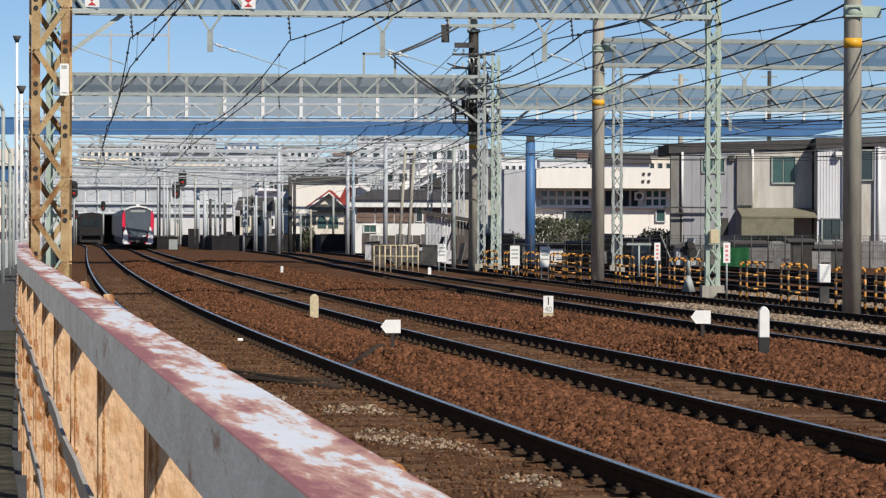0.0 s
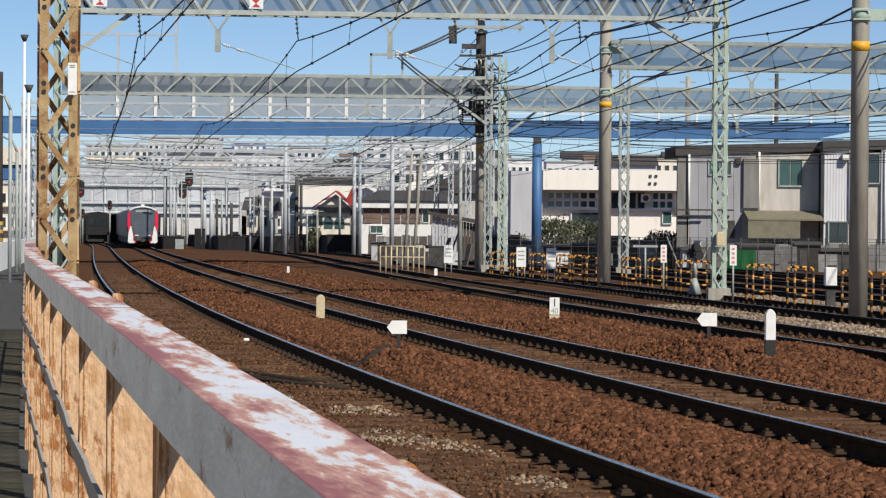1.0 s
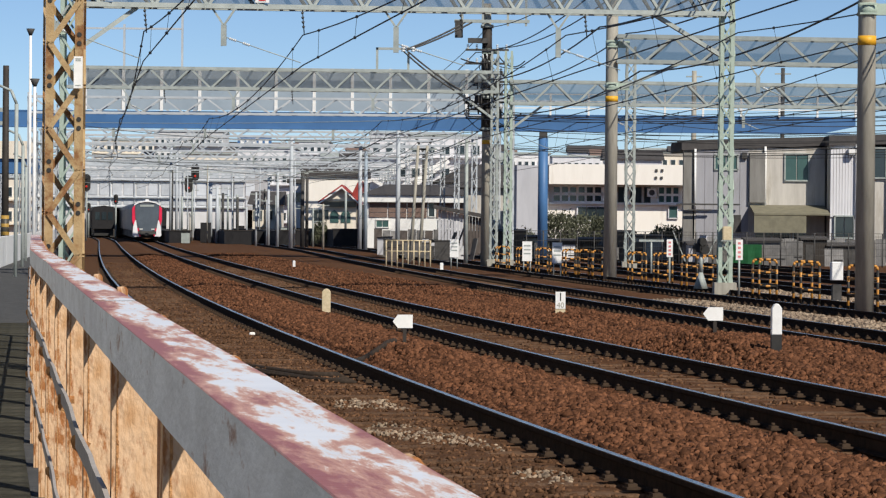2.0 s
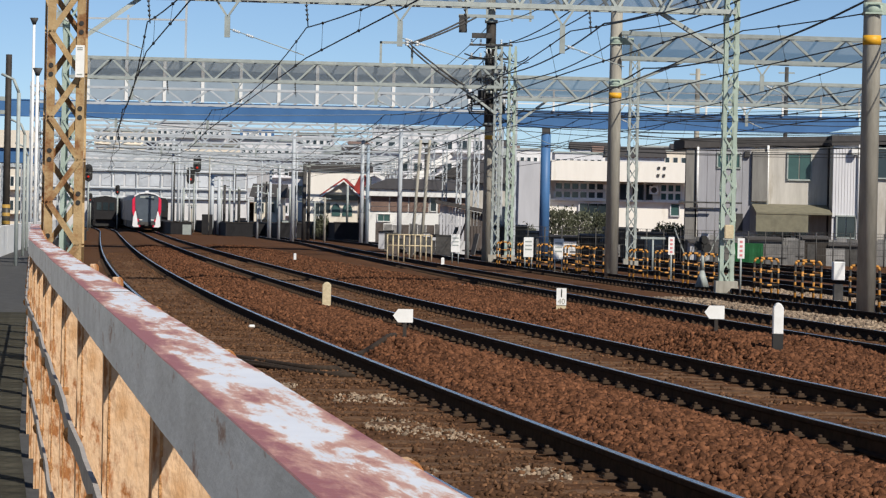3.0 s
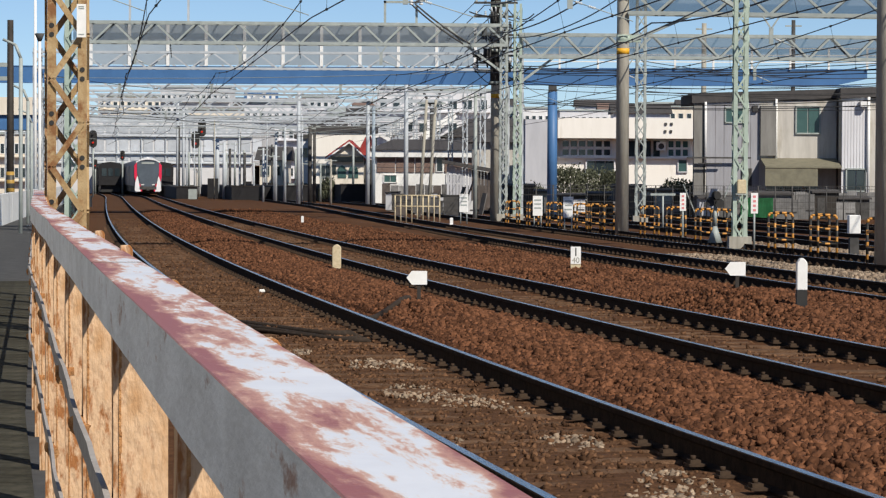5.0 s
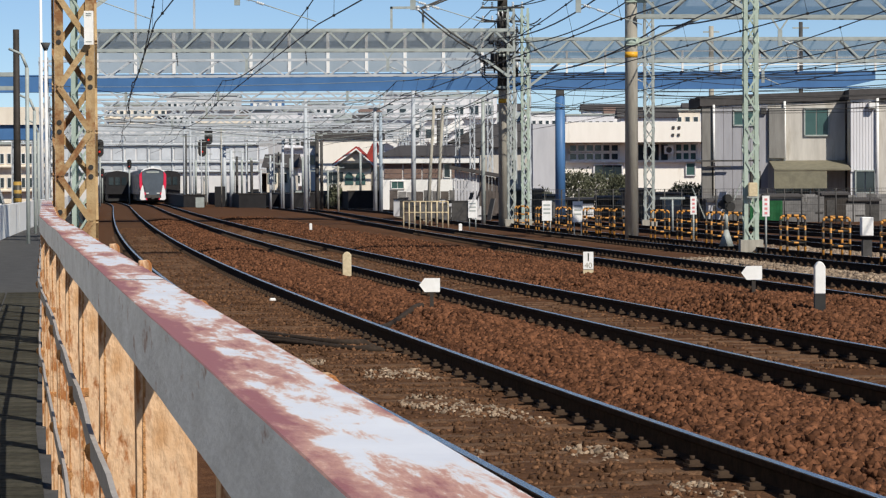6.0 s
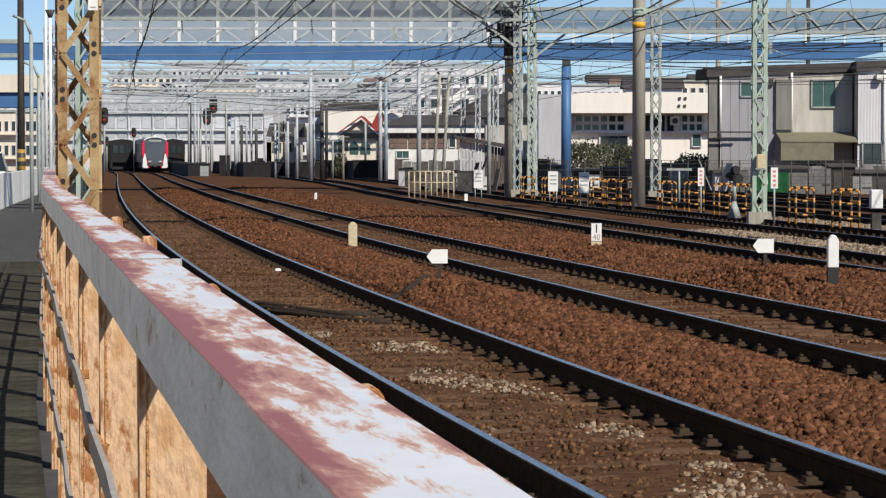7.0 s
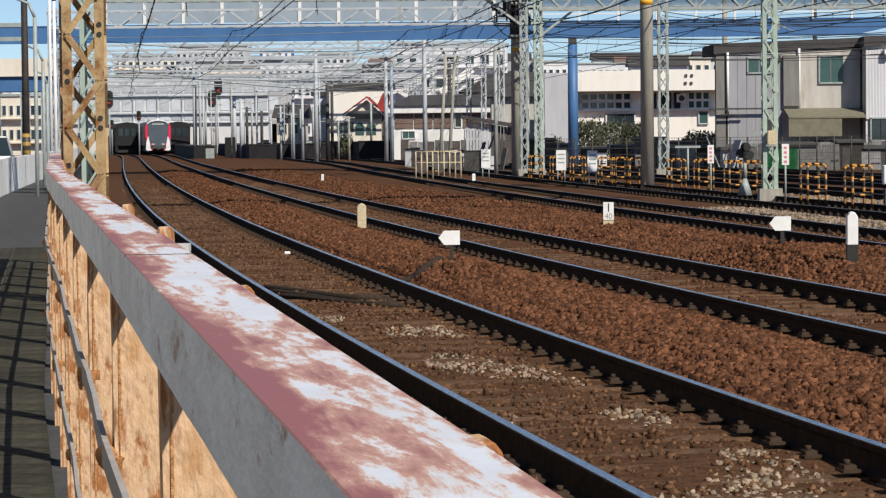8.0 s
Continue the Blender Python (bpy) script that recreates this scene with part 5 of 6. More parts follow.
rod(bm, (0, 0, 0), (0, 0, 8.2), 0.2, 0.17, 12)
part("shaft", bm, M["grime"], t)
for s in (-1, 1):
    part("fork", bar(B(), (0, 0, 8.1), (s * 0.85, 0, 9.7), 0.22), M["grime"], t)


# ---- houses ----
M["schoolwall"] = mat("pale_cream_render", (0.88, 0.83, 0.75), (0.83, 0.78, 0.70), 1.0, 0.85, c=(0.76, 0.70, 0.61), cscale=0.7, camt=0.62, stretch=(2, 2, 0.35))
M["wingwall"] = mat("pale_lilac_render", (0.52, 0.52, 0.54), (0.45, 0.45, 0.47), 0.8, 0.85, stretch=(2, 2, 0.4))
M["greywall"] = mat("stained_grey_wall", (0.56, 0.525, 0.47), (0.44, 0.41, 0.365), 1.2, 0.85, 0, 0.1, 30, c=(0.42, 0.38, 0.32), cscale=1.1, camt=0.54, stretch=(2, 2, 0.3))
M["whitewall"] = mat("white_metal_siding", (0.72, 0.71, 0.72), (0.63, 0.62, 0.63), 1.0, 0.6, c=(0.54, 0.52, 0.50), cscale=0.8, camt=0.60, stretch=(2, 2, 0.35))
M["creamwall"] = mat("cream_render", (0.80, 0.72, 0.60), (0.72, 0.64, 0.52), 1.0, 0.8, c=(0.58, 0.50, 0.40), cscale=0.7, camt=0.60, stretch=(2, 2, 0.35))
M["roofdark"] = mat("dark_slate_roof", (0.075, 0.068, 0.065), (0.055, 0.05, 0.048), 3, 0.8, 0, 0.3, 20)
M["roofred"] = mat("red_roof_sheet", (0.34, 0.045, 0.035), (0.28, 0.04, 0.03), 3, 0.6)
M["sheet_dark"] = mat("rusty_sheet_and_interior_shade", (0.12, 0.10, 0.09), (0.08, 0.065, 0.055), 3, 0.85)
M["brown"] = mat("brown_boarding", (0.23, 0.155, 0.125), (0.16, 0.105, 0.085), 3, 0.8, stretch=(1, 1, 6))
M["curtain"] = mat("green_tinted_glass", (0.06, 0.12, 0.11), (0.05, 0.10, 0.095), 2, 0.15)
M["awning"] = mat("faded_beige_awning", (0.22, 0.20, 0.135), (0.16, 0.145, 0.10), 3, 0.8)
M["tarp"] = mat("green_tarpaulin", (0.03, 0.20, 0.07), (0.025, 0.15, 0.05), 4, 0.6)


def window(parent, x, y, z, w, h, glass="glass", panes=2, frame="galv", gap=0.05):
    """A window in a wall that faces -y, its parts proud of the wall."""
    wf = B()
    f = 0.05 + 0.02 * w
    for cx, cz, sx, sz in ((x, z + h / 2, w + f, f), (x, z - h / 2, w + f, f), (x - w / 2, z, f, h), (x + w / 2, z, f, h)):
        box(wf, (cx, y - 0.05, cz), (sx, 0.1, sz))
    wi = part("window", wf, M[frame], parent)
    for i in range(panes):
        pw = w / panes
        bm = B()
        box(bm, (x - w / 2 + pw * (i + 0.5), y - 0.025, z), (pw - gap, 0.03, h - 0.05))
        part("pane", bm, M[glass], wi)
    if gap > 0.1:
        for i in range(1, panes):
            part("mullion", box(B(), (x - w / 2 + w / panes * i, y - 0.04, z), (gap * 0.7, 0.08, h)), M[frame], wi)
    return wi


def ux(u, y):
    return 0.05 + (y + 0.25) * ((u - 784) / 4850 + 0.00457)


def vz(v, y):
    return 1.6 + (402 - v) / 4850 * (y + 0.25)


def make_house_grey():
    y = 138
    t = thing("house", "two-storey stained grey house with a beige awning", "house", (0, 0, 0), group="houses by the yard")
    x0, x1 = ux(1204, y), ux(1446, y)
    bm = B()
    box(bm, ((x0 + x1) / 2, y + 3, 2.4), (x1 - x0, 6, 6.2))
    part("wall", bm, M["greywall"], t)
    bm = B()
    prism(bm, [(x0 - 0.6, 5.35), (x1 + 0.1, 5.65), (x1 + 0.1, 6.1), (x0 - 0.6, 5.85)], y - 0.12, y + 6.5)
    part("roof", bm, M["roofdark"], t, "dark overhanging roof edge")
    window(t, ux(1387, y), y, vz(299, y), 1.2, 1.35, "curtain")
    window(t, ux(1262, y), y, vz(291, y), 1.15, 0.75, "curtain")
    M["dullreturn"] = mat("return_shade_and_shutter_box", (0.24, 0.23, 0.21), (0.17, 0.16, 0.145), 1.5, 0.85, stretch=(2, 2, 0.3))
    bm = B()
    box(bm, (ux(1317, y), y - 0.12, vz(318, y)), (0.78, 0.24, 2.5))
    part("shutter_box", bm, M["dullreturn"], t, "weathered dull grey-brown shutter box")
    # dimmed siding: the shade on this stretch of wall is in its colour
    M["sidingdim"] = mat("lilac_siding_shade_in_colour", (0.36, 0.355, 0.375), (0.30, 0.295, 0.31), 1.5, 0.8, c=(0.26, 0.25, 0.24), cscale=0.9, camt=0.6, stretch=(2, 2, 0.3))
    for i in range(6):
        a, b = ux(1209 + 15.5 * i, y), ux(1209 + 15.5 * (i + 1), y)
        part("siding_sheet", box(B(), ((a + b) / 2, y - 0.012, vz(345, y)), (b - a - 0.02, 0.03, 4.9)), M["sidingdim"], t, "lilac-grey siding with shade put into its colour")
    # dark strip giving the shaded side face by colour
    part("corner_return", box(B(), (ux(1197, y), y + 0.25, vz(345, y)), (ux(1207, y) - ux(1187, y), 0.5, 5.0)), M["dullreturn"], t, "corner strip with the shaded side put into its dark colour")
    bm = B()
    box(bm, (ux(1294, y), y - 0.1, vz(279, y)), (0.26, 0.2, 0.3))
    part("vent", bm, M["grime"], t)
    for u, a, b in ((1207, 268, 375), (1331, 262, 368)):
        bm = B()
        rod(bm, (ux(u, y), y - 0.12, vz(b, y)), (ux(u, y), y - 0.12, vz(a, y)), 0.06, seg=8)
        part("downpipe", bm, M["white"], t)
    bm = B()
    box(bm, (ux(1441, y), y - 0.1, vz(340, y)), (0.22, 0.3, 5.0))
    part("corner_trim", bm, M["darksteel"], t)
    a0, a1 = ux(1304, y), ux(1436, y)
    bm = B()
    prism(bm, [(y - 0.02, vz(366, y)), (y - 2.2, vz(381, y)), (y - 2.2, vz(384, y)), (y - 0.02, vz(370, y))], a0, a1, swap=True)
    part("awning", bm, M["awning"], t, "faded beige awning")
    bm = B()
    box(bm, ((a0 + ux(1395, y)) / 2, y - 2.15, vz(400, y)), (ux(1395, y) - a0, 0.05, 0.85))
    part("awning_screen", bm, M["awning"], t)
    for u, w in ((1330, 0.9), (1360, 0.9), (1392, 0.6)):
        window(t, ux(u, y), y, vz(420, y), w, 1.3, "glass", 1)
    bm = B()
    box(bm, (ux(1230, y), y - 0.35, vz(366, y)), (3.2, 0.1, 0.08))
    box(bm, (ux(1215, y), y - 0.35, vz(376, y)), (1.2, 0.1, 0.06))
    part("pole_rack", bm, M["grime"], t)
    bm = B()
    box(bm, (ux(1280, y), y - 0.05, vz(400, y)), (0.5, 0.12, 0.9))
    part("door", bm, M["grime"], t)


def make_house_white():
    y = 136.5
    t = thing("house", "two-storey house with white metal siding and dark roof", "house", (0, 0, 0), group="houses by the yard")
    x0, x1 = ux(1447, y), 31
    bm = B()
    box(bm, ((x0 + x1) / 2, y + 5.2, 2.5), (x1 - x0, 10, 6.2))
    part("wall", bm, M["greywall"], t)
    for i in range(9):
        w = (ux(1494, y) - x0) / 9
        bm = B()
        box(bm, (x0 + w * (i + 0.5), y + 0.10, vz(325, y)), (w * 0.88, 0.16, 3.45))
        part("siding_board", bm, M["whitewall"], t)
    bm = B()
    box(bm, ((x0 + ux(1494, y)) / 2, y + 0.155, vz(350, y)), (ux(1494, y) - x0, 0.1, 5.2))
    part("siding_backing", bm, M["whitewall"], t)
    bm = B()
    box(bm, ((ux(1548, y) + x1) / 2, y + 0.1, vz(350, y)), (x1 - ux(1548, y), 0.24, 5.3))
    part("siding", bm, M["whitewall"], t)
    bm = B()
    prism(bm, [(x0 - 0.1, 5.6), (x1, 6.0), (x1, 6.5), (x0 - 0.1, 6.1)], y - 0.08, y + 11)
    part("roof", bm, M["roofdark"], t)
    window(t, ux(1472, y), y + 0.05, vz(404, y), 0.95, 1.1, "glass")
    window(t, ux(1535, y), y + 0.15, vz(290, y), 0.6, 1.5, "glass", 1)
    bm = B()
    box(bm, (ux(1483, y), y - 0.2, vz(270, y)), (0.3, 0.3, 0.35))
    part("light_box", bm, M["white"], t)
    for u in (1493, 1555):
        bm = B()
        rod(bm, (ux(u, y), y - 0.12, 0.2), (ux(u, y), y - 0.12, vz(258, y)), 0.07, seg=8)
        part("downpipe", bm, M["white"], t)


def make_school():
    y = 185
    t = thing("school_building", "long cream two-storey building with banded windows", "building", (0, 0, 0))
    x0, xm, x1 = ux(892, y), ux(948, y), ux(1215, y)
    bm = B()
    box(bm, ((xm + x1) / 2, y + 6, 2.4), (x1 - xm, 11, 6.2))
    part("wall", bm, M["schoolwall"], t)
    bm = B()
    box(bm, ((x0 + xm) / 2, y + 6, 2.5), (xm - x0, 12.5, 6.0))
    part("side_wing", bm, M["wingwall"], t, "pale grey side wing")
    bm = B()
    box(bm, ((xm + x1) / 2, y - 0.3, vz(315, y)), (x1 - xm, 1.6, 1.35))
    part("parapet", bm, M["schoolwall"], t)
    px = y / 4850
    for v in (342, 357):
        window(t, ux(1000, y), y + 0.45, vz(v, y), 88 * px, 13 * px, "glass", 6, "white", 0.16)
        window(t, ux(1162, y), y + 0.45, vz(v, y), 38 * px, 13 * px, "curtain", 3, "white", 0.16)
    for u, w in ((1080, 15), (1104, 18), (1124, 10)):
        window(t, ux(u, y), y + 0.45, vz(350, y), w * px, 26 * px, "glass", 1, "grime")
    window(t, ux(1170, y), y + 0.45, vz(380, y), 16 * px, 22 * px, "curtain", 1, "whitewall")
    window(t, ux(1025, y), y + 0.45, vz(384, y), 50 * px, 26 * px, "glass", 3, "whitewall")
    bm = B()
    box(bm, ((xm + x1) / 2, y + 0.3, vz(366, y)), (x1 - xm, 0.35, 0.12))
    part("sill_band", bm, M["white"], t)
    bm = B()
    box(bm, (ux(1131, y), y + 0.1, vz(346, y)), (0.6, 0.5, 0.55))
    part("air_conditioner", bm, M["white"], t)
    bm = B()
    rod(bm, (ux(1131, y), y - 0.16, vz(346, y)), (ux(1131, y), y - 0.14, vz(346, y)), 0.2, seg=14)
    part("fan_grille", bm, M["grime"], t)
    for u, v in ((1137, 307), (1147, 307), (1136, 320), (1146, 320)):
        bm = B()
        box(bm, (ux(u, y), y - 1.14, vz(v, y)), (0.16, 0.1, 0.16))
        part("bracket", bm, M["grime"], t)


def gable_house(name, label, u0, u1, y, vtop, vbot, wall, roof, ridge, d=10, overhang=0.5, wins=(), flat=False, extra=None):
    t = thing(name, label, "house", (0, 0, 0), group="houses beyond the line")
    x0, x1 = ux(u0, y), ux(u1, y)
    z1 = vz(vtop, y)
    bm = B()
    box(bm, ((x0 + x1) / 2, y + d / 2, (z1 - 1.0) / 2), (x1 - x0, d, z1 + 1.0))
    part("wall", bm, M[wall], t)
    bm = B()
    if flat:
        box(bm, ((x0 + x1) / 2, y + d / 2, z1 + ridge / 2), (x1 - x0 + overhang, d + overhang, ridge))
    elif ridge > 0:
        prism(bm, [(y - overhang, z1), (y + d + overhang, z1), (y + d / 2, z1 + ridge)], x0 - overhang, x1 + overhang, swap=True)
    else:
        prism(bm, [(x0 - overhang, z1), (x1 + overhang, z1), ((x0 + x1) / 2, z1 - ridge)], y - overhang, y + d)
    part("roof", bm, M[roof], t)
    for u, v, w, h in wins:
        window(t, ux(u, y), y, vz(v, y), w, h, "glass", 2)
    if extra:
        bm = B()
        box(bm, (ux((extra[0] + extra[1]) / 2, y), y - 0.06, vz((extra[2] + extra[3]) / 2, y)), (ux(extra[1], y) - ux(extra[0], y), 0.2, vz(extra[2], y) - vz(extra[3], y)))
        part("cladding", bm, M[extra[4]], t)
    return t


make_house_grey()
make_house_white()
make_school()
def make_low_house():
    """Long low house: hipped dark roof, white eaves band, brown boarding, white plinth."""
    y = 215
    t = thing("house", "long low house with dark hipped roof and brown boarding", "house", (0, 0, 0), group="houses beyond the line")
    x0, x1 = ux(626, y), ux(832, y)
    ze, zr, zb = vz(354, y), vz(334, y), vz(367, y)
    part("wall", box(B(), ((x0 + x1) / 2, y + 5, (zb - 1.2) / 2), (x1 - x0, 10, zb + 1.2)), M["white"], t)
    part("eaves_band", box(B(), ((x0 + x1) / 2, y + 4.9, (ze + zb) / 2), (x1 - x0 + 0.5, 10.8, ze - zb - 0.01)), M["white"], t, "white band under the eaves")
    bm = B()
    o = 0.45
    e = [bm.verts.new(p) for p in ((x0 - o, y - 0.7, ze), (x1 + o, y - 0.7, ze), (x1 + o, y + 10.7, ze), (x0 - o, y + 10.7, ze))]
    r = [bm.verts.new((x0 + 1.4, y + 5, zr)), bm.verts.new((x1 - 2.0, y + 5, zr))]
    for f in ((e[0], e[1], r[1], r[0]), (e[1], e[2], r[1]), (e[2], e[3], r[0], r[1]), (e[3], e[0], r[0]), (e[3], e[2], e[1], e[0])):
        bm.faces.new(f)
    part("roof", bm, M["roofdark"], t)
    for u0, u1 in ((631, 664), (665, 698), (699, 734), (750, 790), (791, 828)):
        for v in range(3):
            za, zc = vz(368 + 8.8 * v, y), vz(376 + 8.8 * v, y)
            part("board", box(B(), (ux((u0 + u1) / 2, y), y - 0.05, (za + zc) / 2), (ux(u1, y) - ux(u0, y) - 0.06, 0.09, za - zc)), M["brown"], t)
    window(t, ux(742, y), y, vz(380, y), 0.5, 1.1, "glass", 1, "white")
    window(t, ux(770, y), y, vz(405, y), 1.4, 0.7, "glass", 2, "white")
    window(t, ux(655, y), y, vz(405, y), 1.0, 0.6, "curtain", 2, "white")


def make_gable_cottage():
    """Small cream house whose gable faces the line: thin red roof, porch with openings."""
    y = 238
    t = thing("house", "small cream house with a red gable roof", "house", (0, 0, 0), group="houses beyond the line")
    x0, x1, xm = ux(551, y), ux(608, y), ux(583, y)
    ze, zp = vz(366, y), vz(342, y)
    bm = B()
    prism(bm, [(x0, -1), (x1, -1), (x1, ze), (xm, zp), (x0, ze)], y, y + 8)
    part("wall", bm, M["creamwall"], t)
    for xa, xb in ((x0 - 0.5, xm), (x1 + 0.35, xm)):
        bm = B()
        za = ze - 0.25
        prism(bm, [(xa, za), (xb, zp + 0.05), (xb, zp + 0.27), (xa, za + 0.2)], y - 0.5, y + 8.3)
        part("roof_slope", bm, M["roofred"], t, "dull red roof slope")
        bm = B()
        prism(bm, [(xa, za - 0.1), (xb, zp - 0.05), (xb, zp + 0.1), (xa, za + 0.06)], y - 0.58, y - 0.51)
        part("bargeboard", bm, M["white"], t)
    part("porch_roof", box(B(), ((x0 + x1) / 2, y - 0.2, vz(371, y)), (x1 - x0, 0.4, 0.5)), M["awning"], t, "pinkish brown porch roof")
    for u, w in ((570, 0.36), (590, 0.42)):
        bm = B()
        x, zb, zt = ux(u, y), vz(404, y), vz(391, y)
        prism(bm, [(x - w, zb), (x + w, zb), (x + w, zt), (x + w * 0.7, zt + 0.32), (x, zt + 0.46), (x - w * 0.7, zt + 0.32), (x - w, zt)], y - 0.06, y - 0.01)
        part("arched_window", bm, M["curtain"], t)
    part("garden_wall", box(B(), ((x0 + x1) / 2, y - 1.5, -0.3), (x1 - x0 + 1, 0.2, 1.2)), M["farwall"], t)
    part("side_window", box(B(), (ux(556, y), y - 0.03, vz(390, y)), (0.35, 0.06, 0.8)), M["glass"], t)


def make_red_roof_house():
    """Narrow house with a steep red roof slope and a white gable edge."""
    y = 240
    t = thing("house", "narrow dark house with a steep red sheet roof", "house", (0, 0, 0), group="houses beyond the line")
    part("wall", box(B(), (ux(617, y), y + 2.5, (vz(372, y) - 1) / 2), (ux(626, y) - ux(606, y), 5, vz(372, y) + 1)), M["grime"], t)
    bm = B()
    prism(bm, [(ux(592, y), vz(371, y)), (ux(611, y), vz(332, y)), (ux(624, y), vz(330, y)), (ux(612, y), vz(373, y))], y - 0.3, y + 5)
    part("roof", bm, M["roofred"], t)
    for a, b in (((622, 333), (637, 328)), ((637, 328), (655, 337))):
        bm = B()
        bar(bm, (ux(a[0], y), y - 0.5, vz(a[1], y)), (ux(b[0], y), y - 0.5, vz(b[1], y)), 0.25, 0.3)
        part("bargeboard", bm, M["white"], t)
    part("window", box(B(), (ux(617, y), y - 0.03, vz(388, y)), (0.4, 0.06, 0.8)), M["glass"], t)


def make_lean_shed():
    y = 165
    t = thing("shed", "grey corrugated shed with a slanting dark roof", "shed", (0, 0, 0))
    xa, xb = ux(754, y), ux(842, y)
    za, zb = vz(380, y), vz(396, y)
    n = 16
    for i in range(n):
        f0, f1 = i / n, (i + 1) / n
        x0, x1 = xa + (xb - xa) * f0, xa + (xb - xa) * f1 - 0.03
        bm = B()
        prism(bm, [(x0, -0.6), (x1, -0.6), (x1, za + (zb - za) * f1), (x0, za + (zb - za) * f0)], y + 0.03 * (i % 2), y + 0.09 + 0.03 * (i % 2))
        # right half: dark sheets stand for the shade of the open interior
        part("sheet", bm, M["wingwall" if i < 8 else "sheet_dark"], t)
    bm = B()
    prism(bm, [(xa - 0.3, za + 0.1), (xb + 0.2, zb + 0.02), (xb + 0.2, zb + 0.24), (xa - 0.3, za + 0.3)], y - 0.4, y + 4)
    part("roof", bm, M["roofdark"], t)
    part("rear_wall", box(B(), ((xa + xb) / 2, y + 3.8, 0.2), (xb - xa, 0.1, 1.8)), M["sheet_dark"], t)


make_low_house()
make_gable_cottage()
make_red_roof_house()
make_lean_shed()
gable_house("house", "cream house with a flat dark roof", 517, 624, 252, 323, 430, "schoolwall", "roofdark", 0.55, flat=True, wins=((541, 392, 0.9, 1.1),))
gable_house("house", "house with a big dark gable roof", 752, 880, 232, 331, 430, "greywall", "roofdark", -1.75, wins=((800, 345, 0.8, 0.8),))
gable_house("house", "house with a dark pitched roof", 800, 900, 200, 340, 420, "greywall", "roofdark", 1.8, wins=((850, 375, 1.0, 1.0),))
gable_house("house", "dark roofed house behind the platforms", 425, 470, 270, 373, 430, "creamwall", "roofdark", 1.35, wins=((435, 392, 0.8, 0.9), (455, 392, 0.8, 0.9)))
gable_house("house", "dark sided house behind the platforms", 490, 516, 262, 335, 430, "whitewall", "grime", 0.4, flat=True, wins=((503, 360, 0.7, 0.9),))


def apartment(name, label, u0, u1, y, vtop, wall, rows, cols, d=14, stair=False, zb=-1.5, wh=1.2, sign=None):
    t = thing(name, label, "building", (0, 0, 0), group="far buildings")
    x0, x1, z1 = ux(u0, y), ux(u1, y), vz(vtop, y)
    bm = B()
    box(bm, ((x0 + x1) / 2, y + d / 2, (z1 + zb) / 2), (x1 - x0, d, z1 - zb))
    part("wall", bm, M[wall], t)
    bm = B()
    box(bm, ((x0 + x1) / 2, y + d / 2, z1 + 0.15), (x1 - x0 + 0.4, d + 0.4, 0.3))
    part("roof", bm, M["galv"], t)
    w = (x1 - x0) / cols
    for r in range(rows):
        z = z1 - 1.7 - 2.9 * r
        for c in range(cols):
            if z > 1.5:
                window(t, x0 + w * (c + 0.5), y, z, w * 0.55, wh, "glass", 1, "farwall")
        if rows > 1 and z > 1.5:
            bm = B()
            box(bm, ((x0 + x1) / 2, y - 0.4, z - 0.95), (x1 - x0, 0.8, 0.18))
            part("balcony", bm, M[wall], t)
    if stair:
        for i in range(2):
            bm = B()
            bar(bm, (x0 + 1.0, y - 1.0, z1 - 5.8 - 2.9 * i), (x0 + 5.0, y - 1.0, z1 - 2.9 - 2.9 * i), 0.25, 0.9)
            part("outside_stair", bm, M["white"], t)
    if sign:
        bm = B()
        box(bm, (ux(sign[0], y), y - 0.4, vz(sign[1], y)), (sign[2], 0.3, sign[3]))
        sg = part("roof_sign", bm, M["blue"], t, "blue sign with white shapes")
        for i in range(5):
            bm = B()
            box(bm, (ux(sign[0], y) - sign[2] * 0.36 + sign[2] * 0.18 * i, y - 0.58, vz(sign[1], y)), (sign[2] * 0.11, 0.04, sign[3] * 0.5))
            part("text_bar", bm, M["white"], sg)


apartment("apartment_building", "white apartment building with dark balconies and stairs", 632, 700, 330, 246, "whitewall", 4, 3, stair=True)
apartment("apartment_building", "white apartment building with deep balconies", 700, 832, 345, 250, "whitewall", 4, 5, stair=True)
apartment("office_building", "white building with a blue roof sign", 398, 500, 420, 274, "whitewall", 4, 8, sign=(428, 262, 5.2, 1.3), zb=-2)
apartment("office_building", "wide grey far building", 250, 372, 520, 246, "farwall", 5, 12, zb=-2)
apartment("office_building", "pale far building on the hillside", 140, 250, 560, 262, "creamwall", 5, 9, zb=-2)
apartment("office_building", "pale far building on the hillside", 300, 400, 470, 285, "creamwall", 4, 8, zb=-2)
apartment("apartment_building", "far white apartment building", 500, 560, 600, 262, "whitewall", 5, 5, zb=-2)
apartment("apartment_building", "far grey apartment building", 560, 640, 640, 284, "farwall", 5, 7, zb=-2)
apartment("apartment_building", "far pale apartment building", 880, 950, 420, 280, "farwall", 4, 6, zb=-2)
apartment("apartment_building", "far pale apartment building", 955, 1040, 520, 284, "whitewall", 4, 7, zb=-2)
apartment("apartment_building", "far pale apartment building", 1060, 1190, 460, 276, "creamwall", 4, 9, zb=-2)
apartment("office_building", "pale far building beyond the road bridge", -60, 40, 330, 330, "creamwall", 3, 8, zb=-2)
apartment("office_building", "pale far building beyond the road bridge", 40, 135, 420, 305, "whitewall", 4, 7, zb=-2)


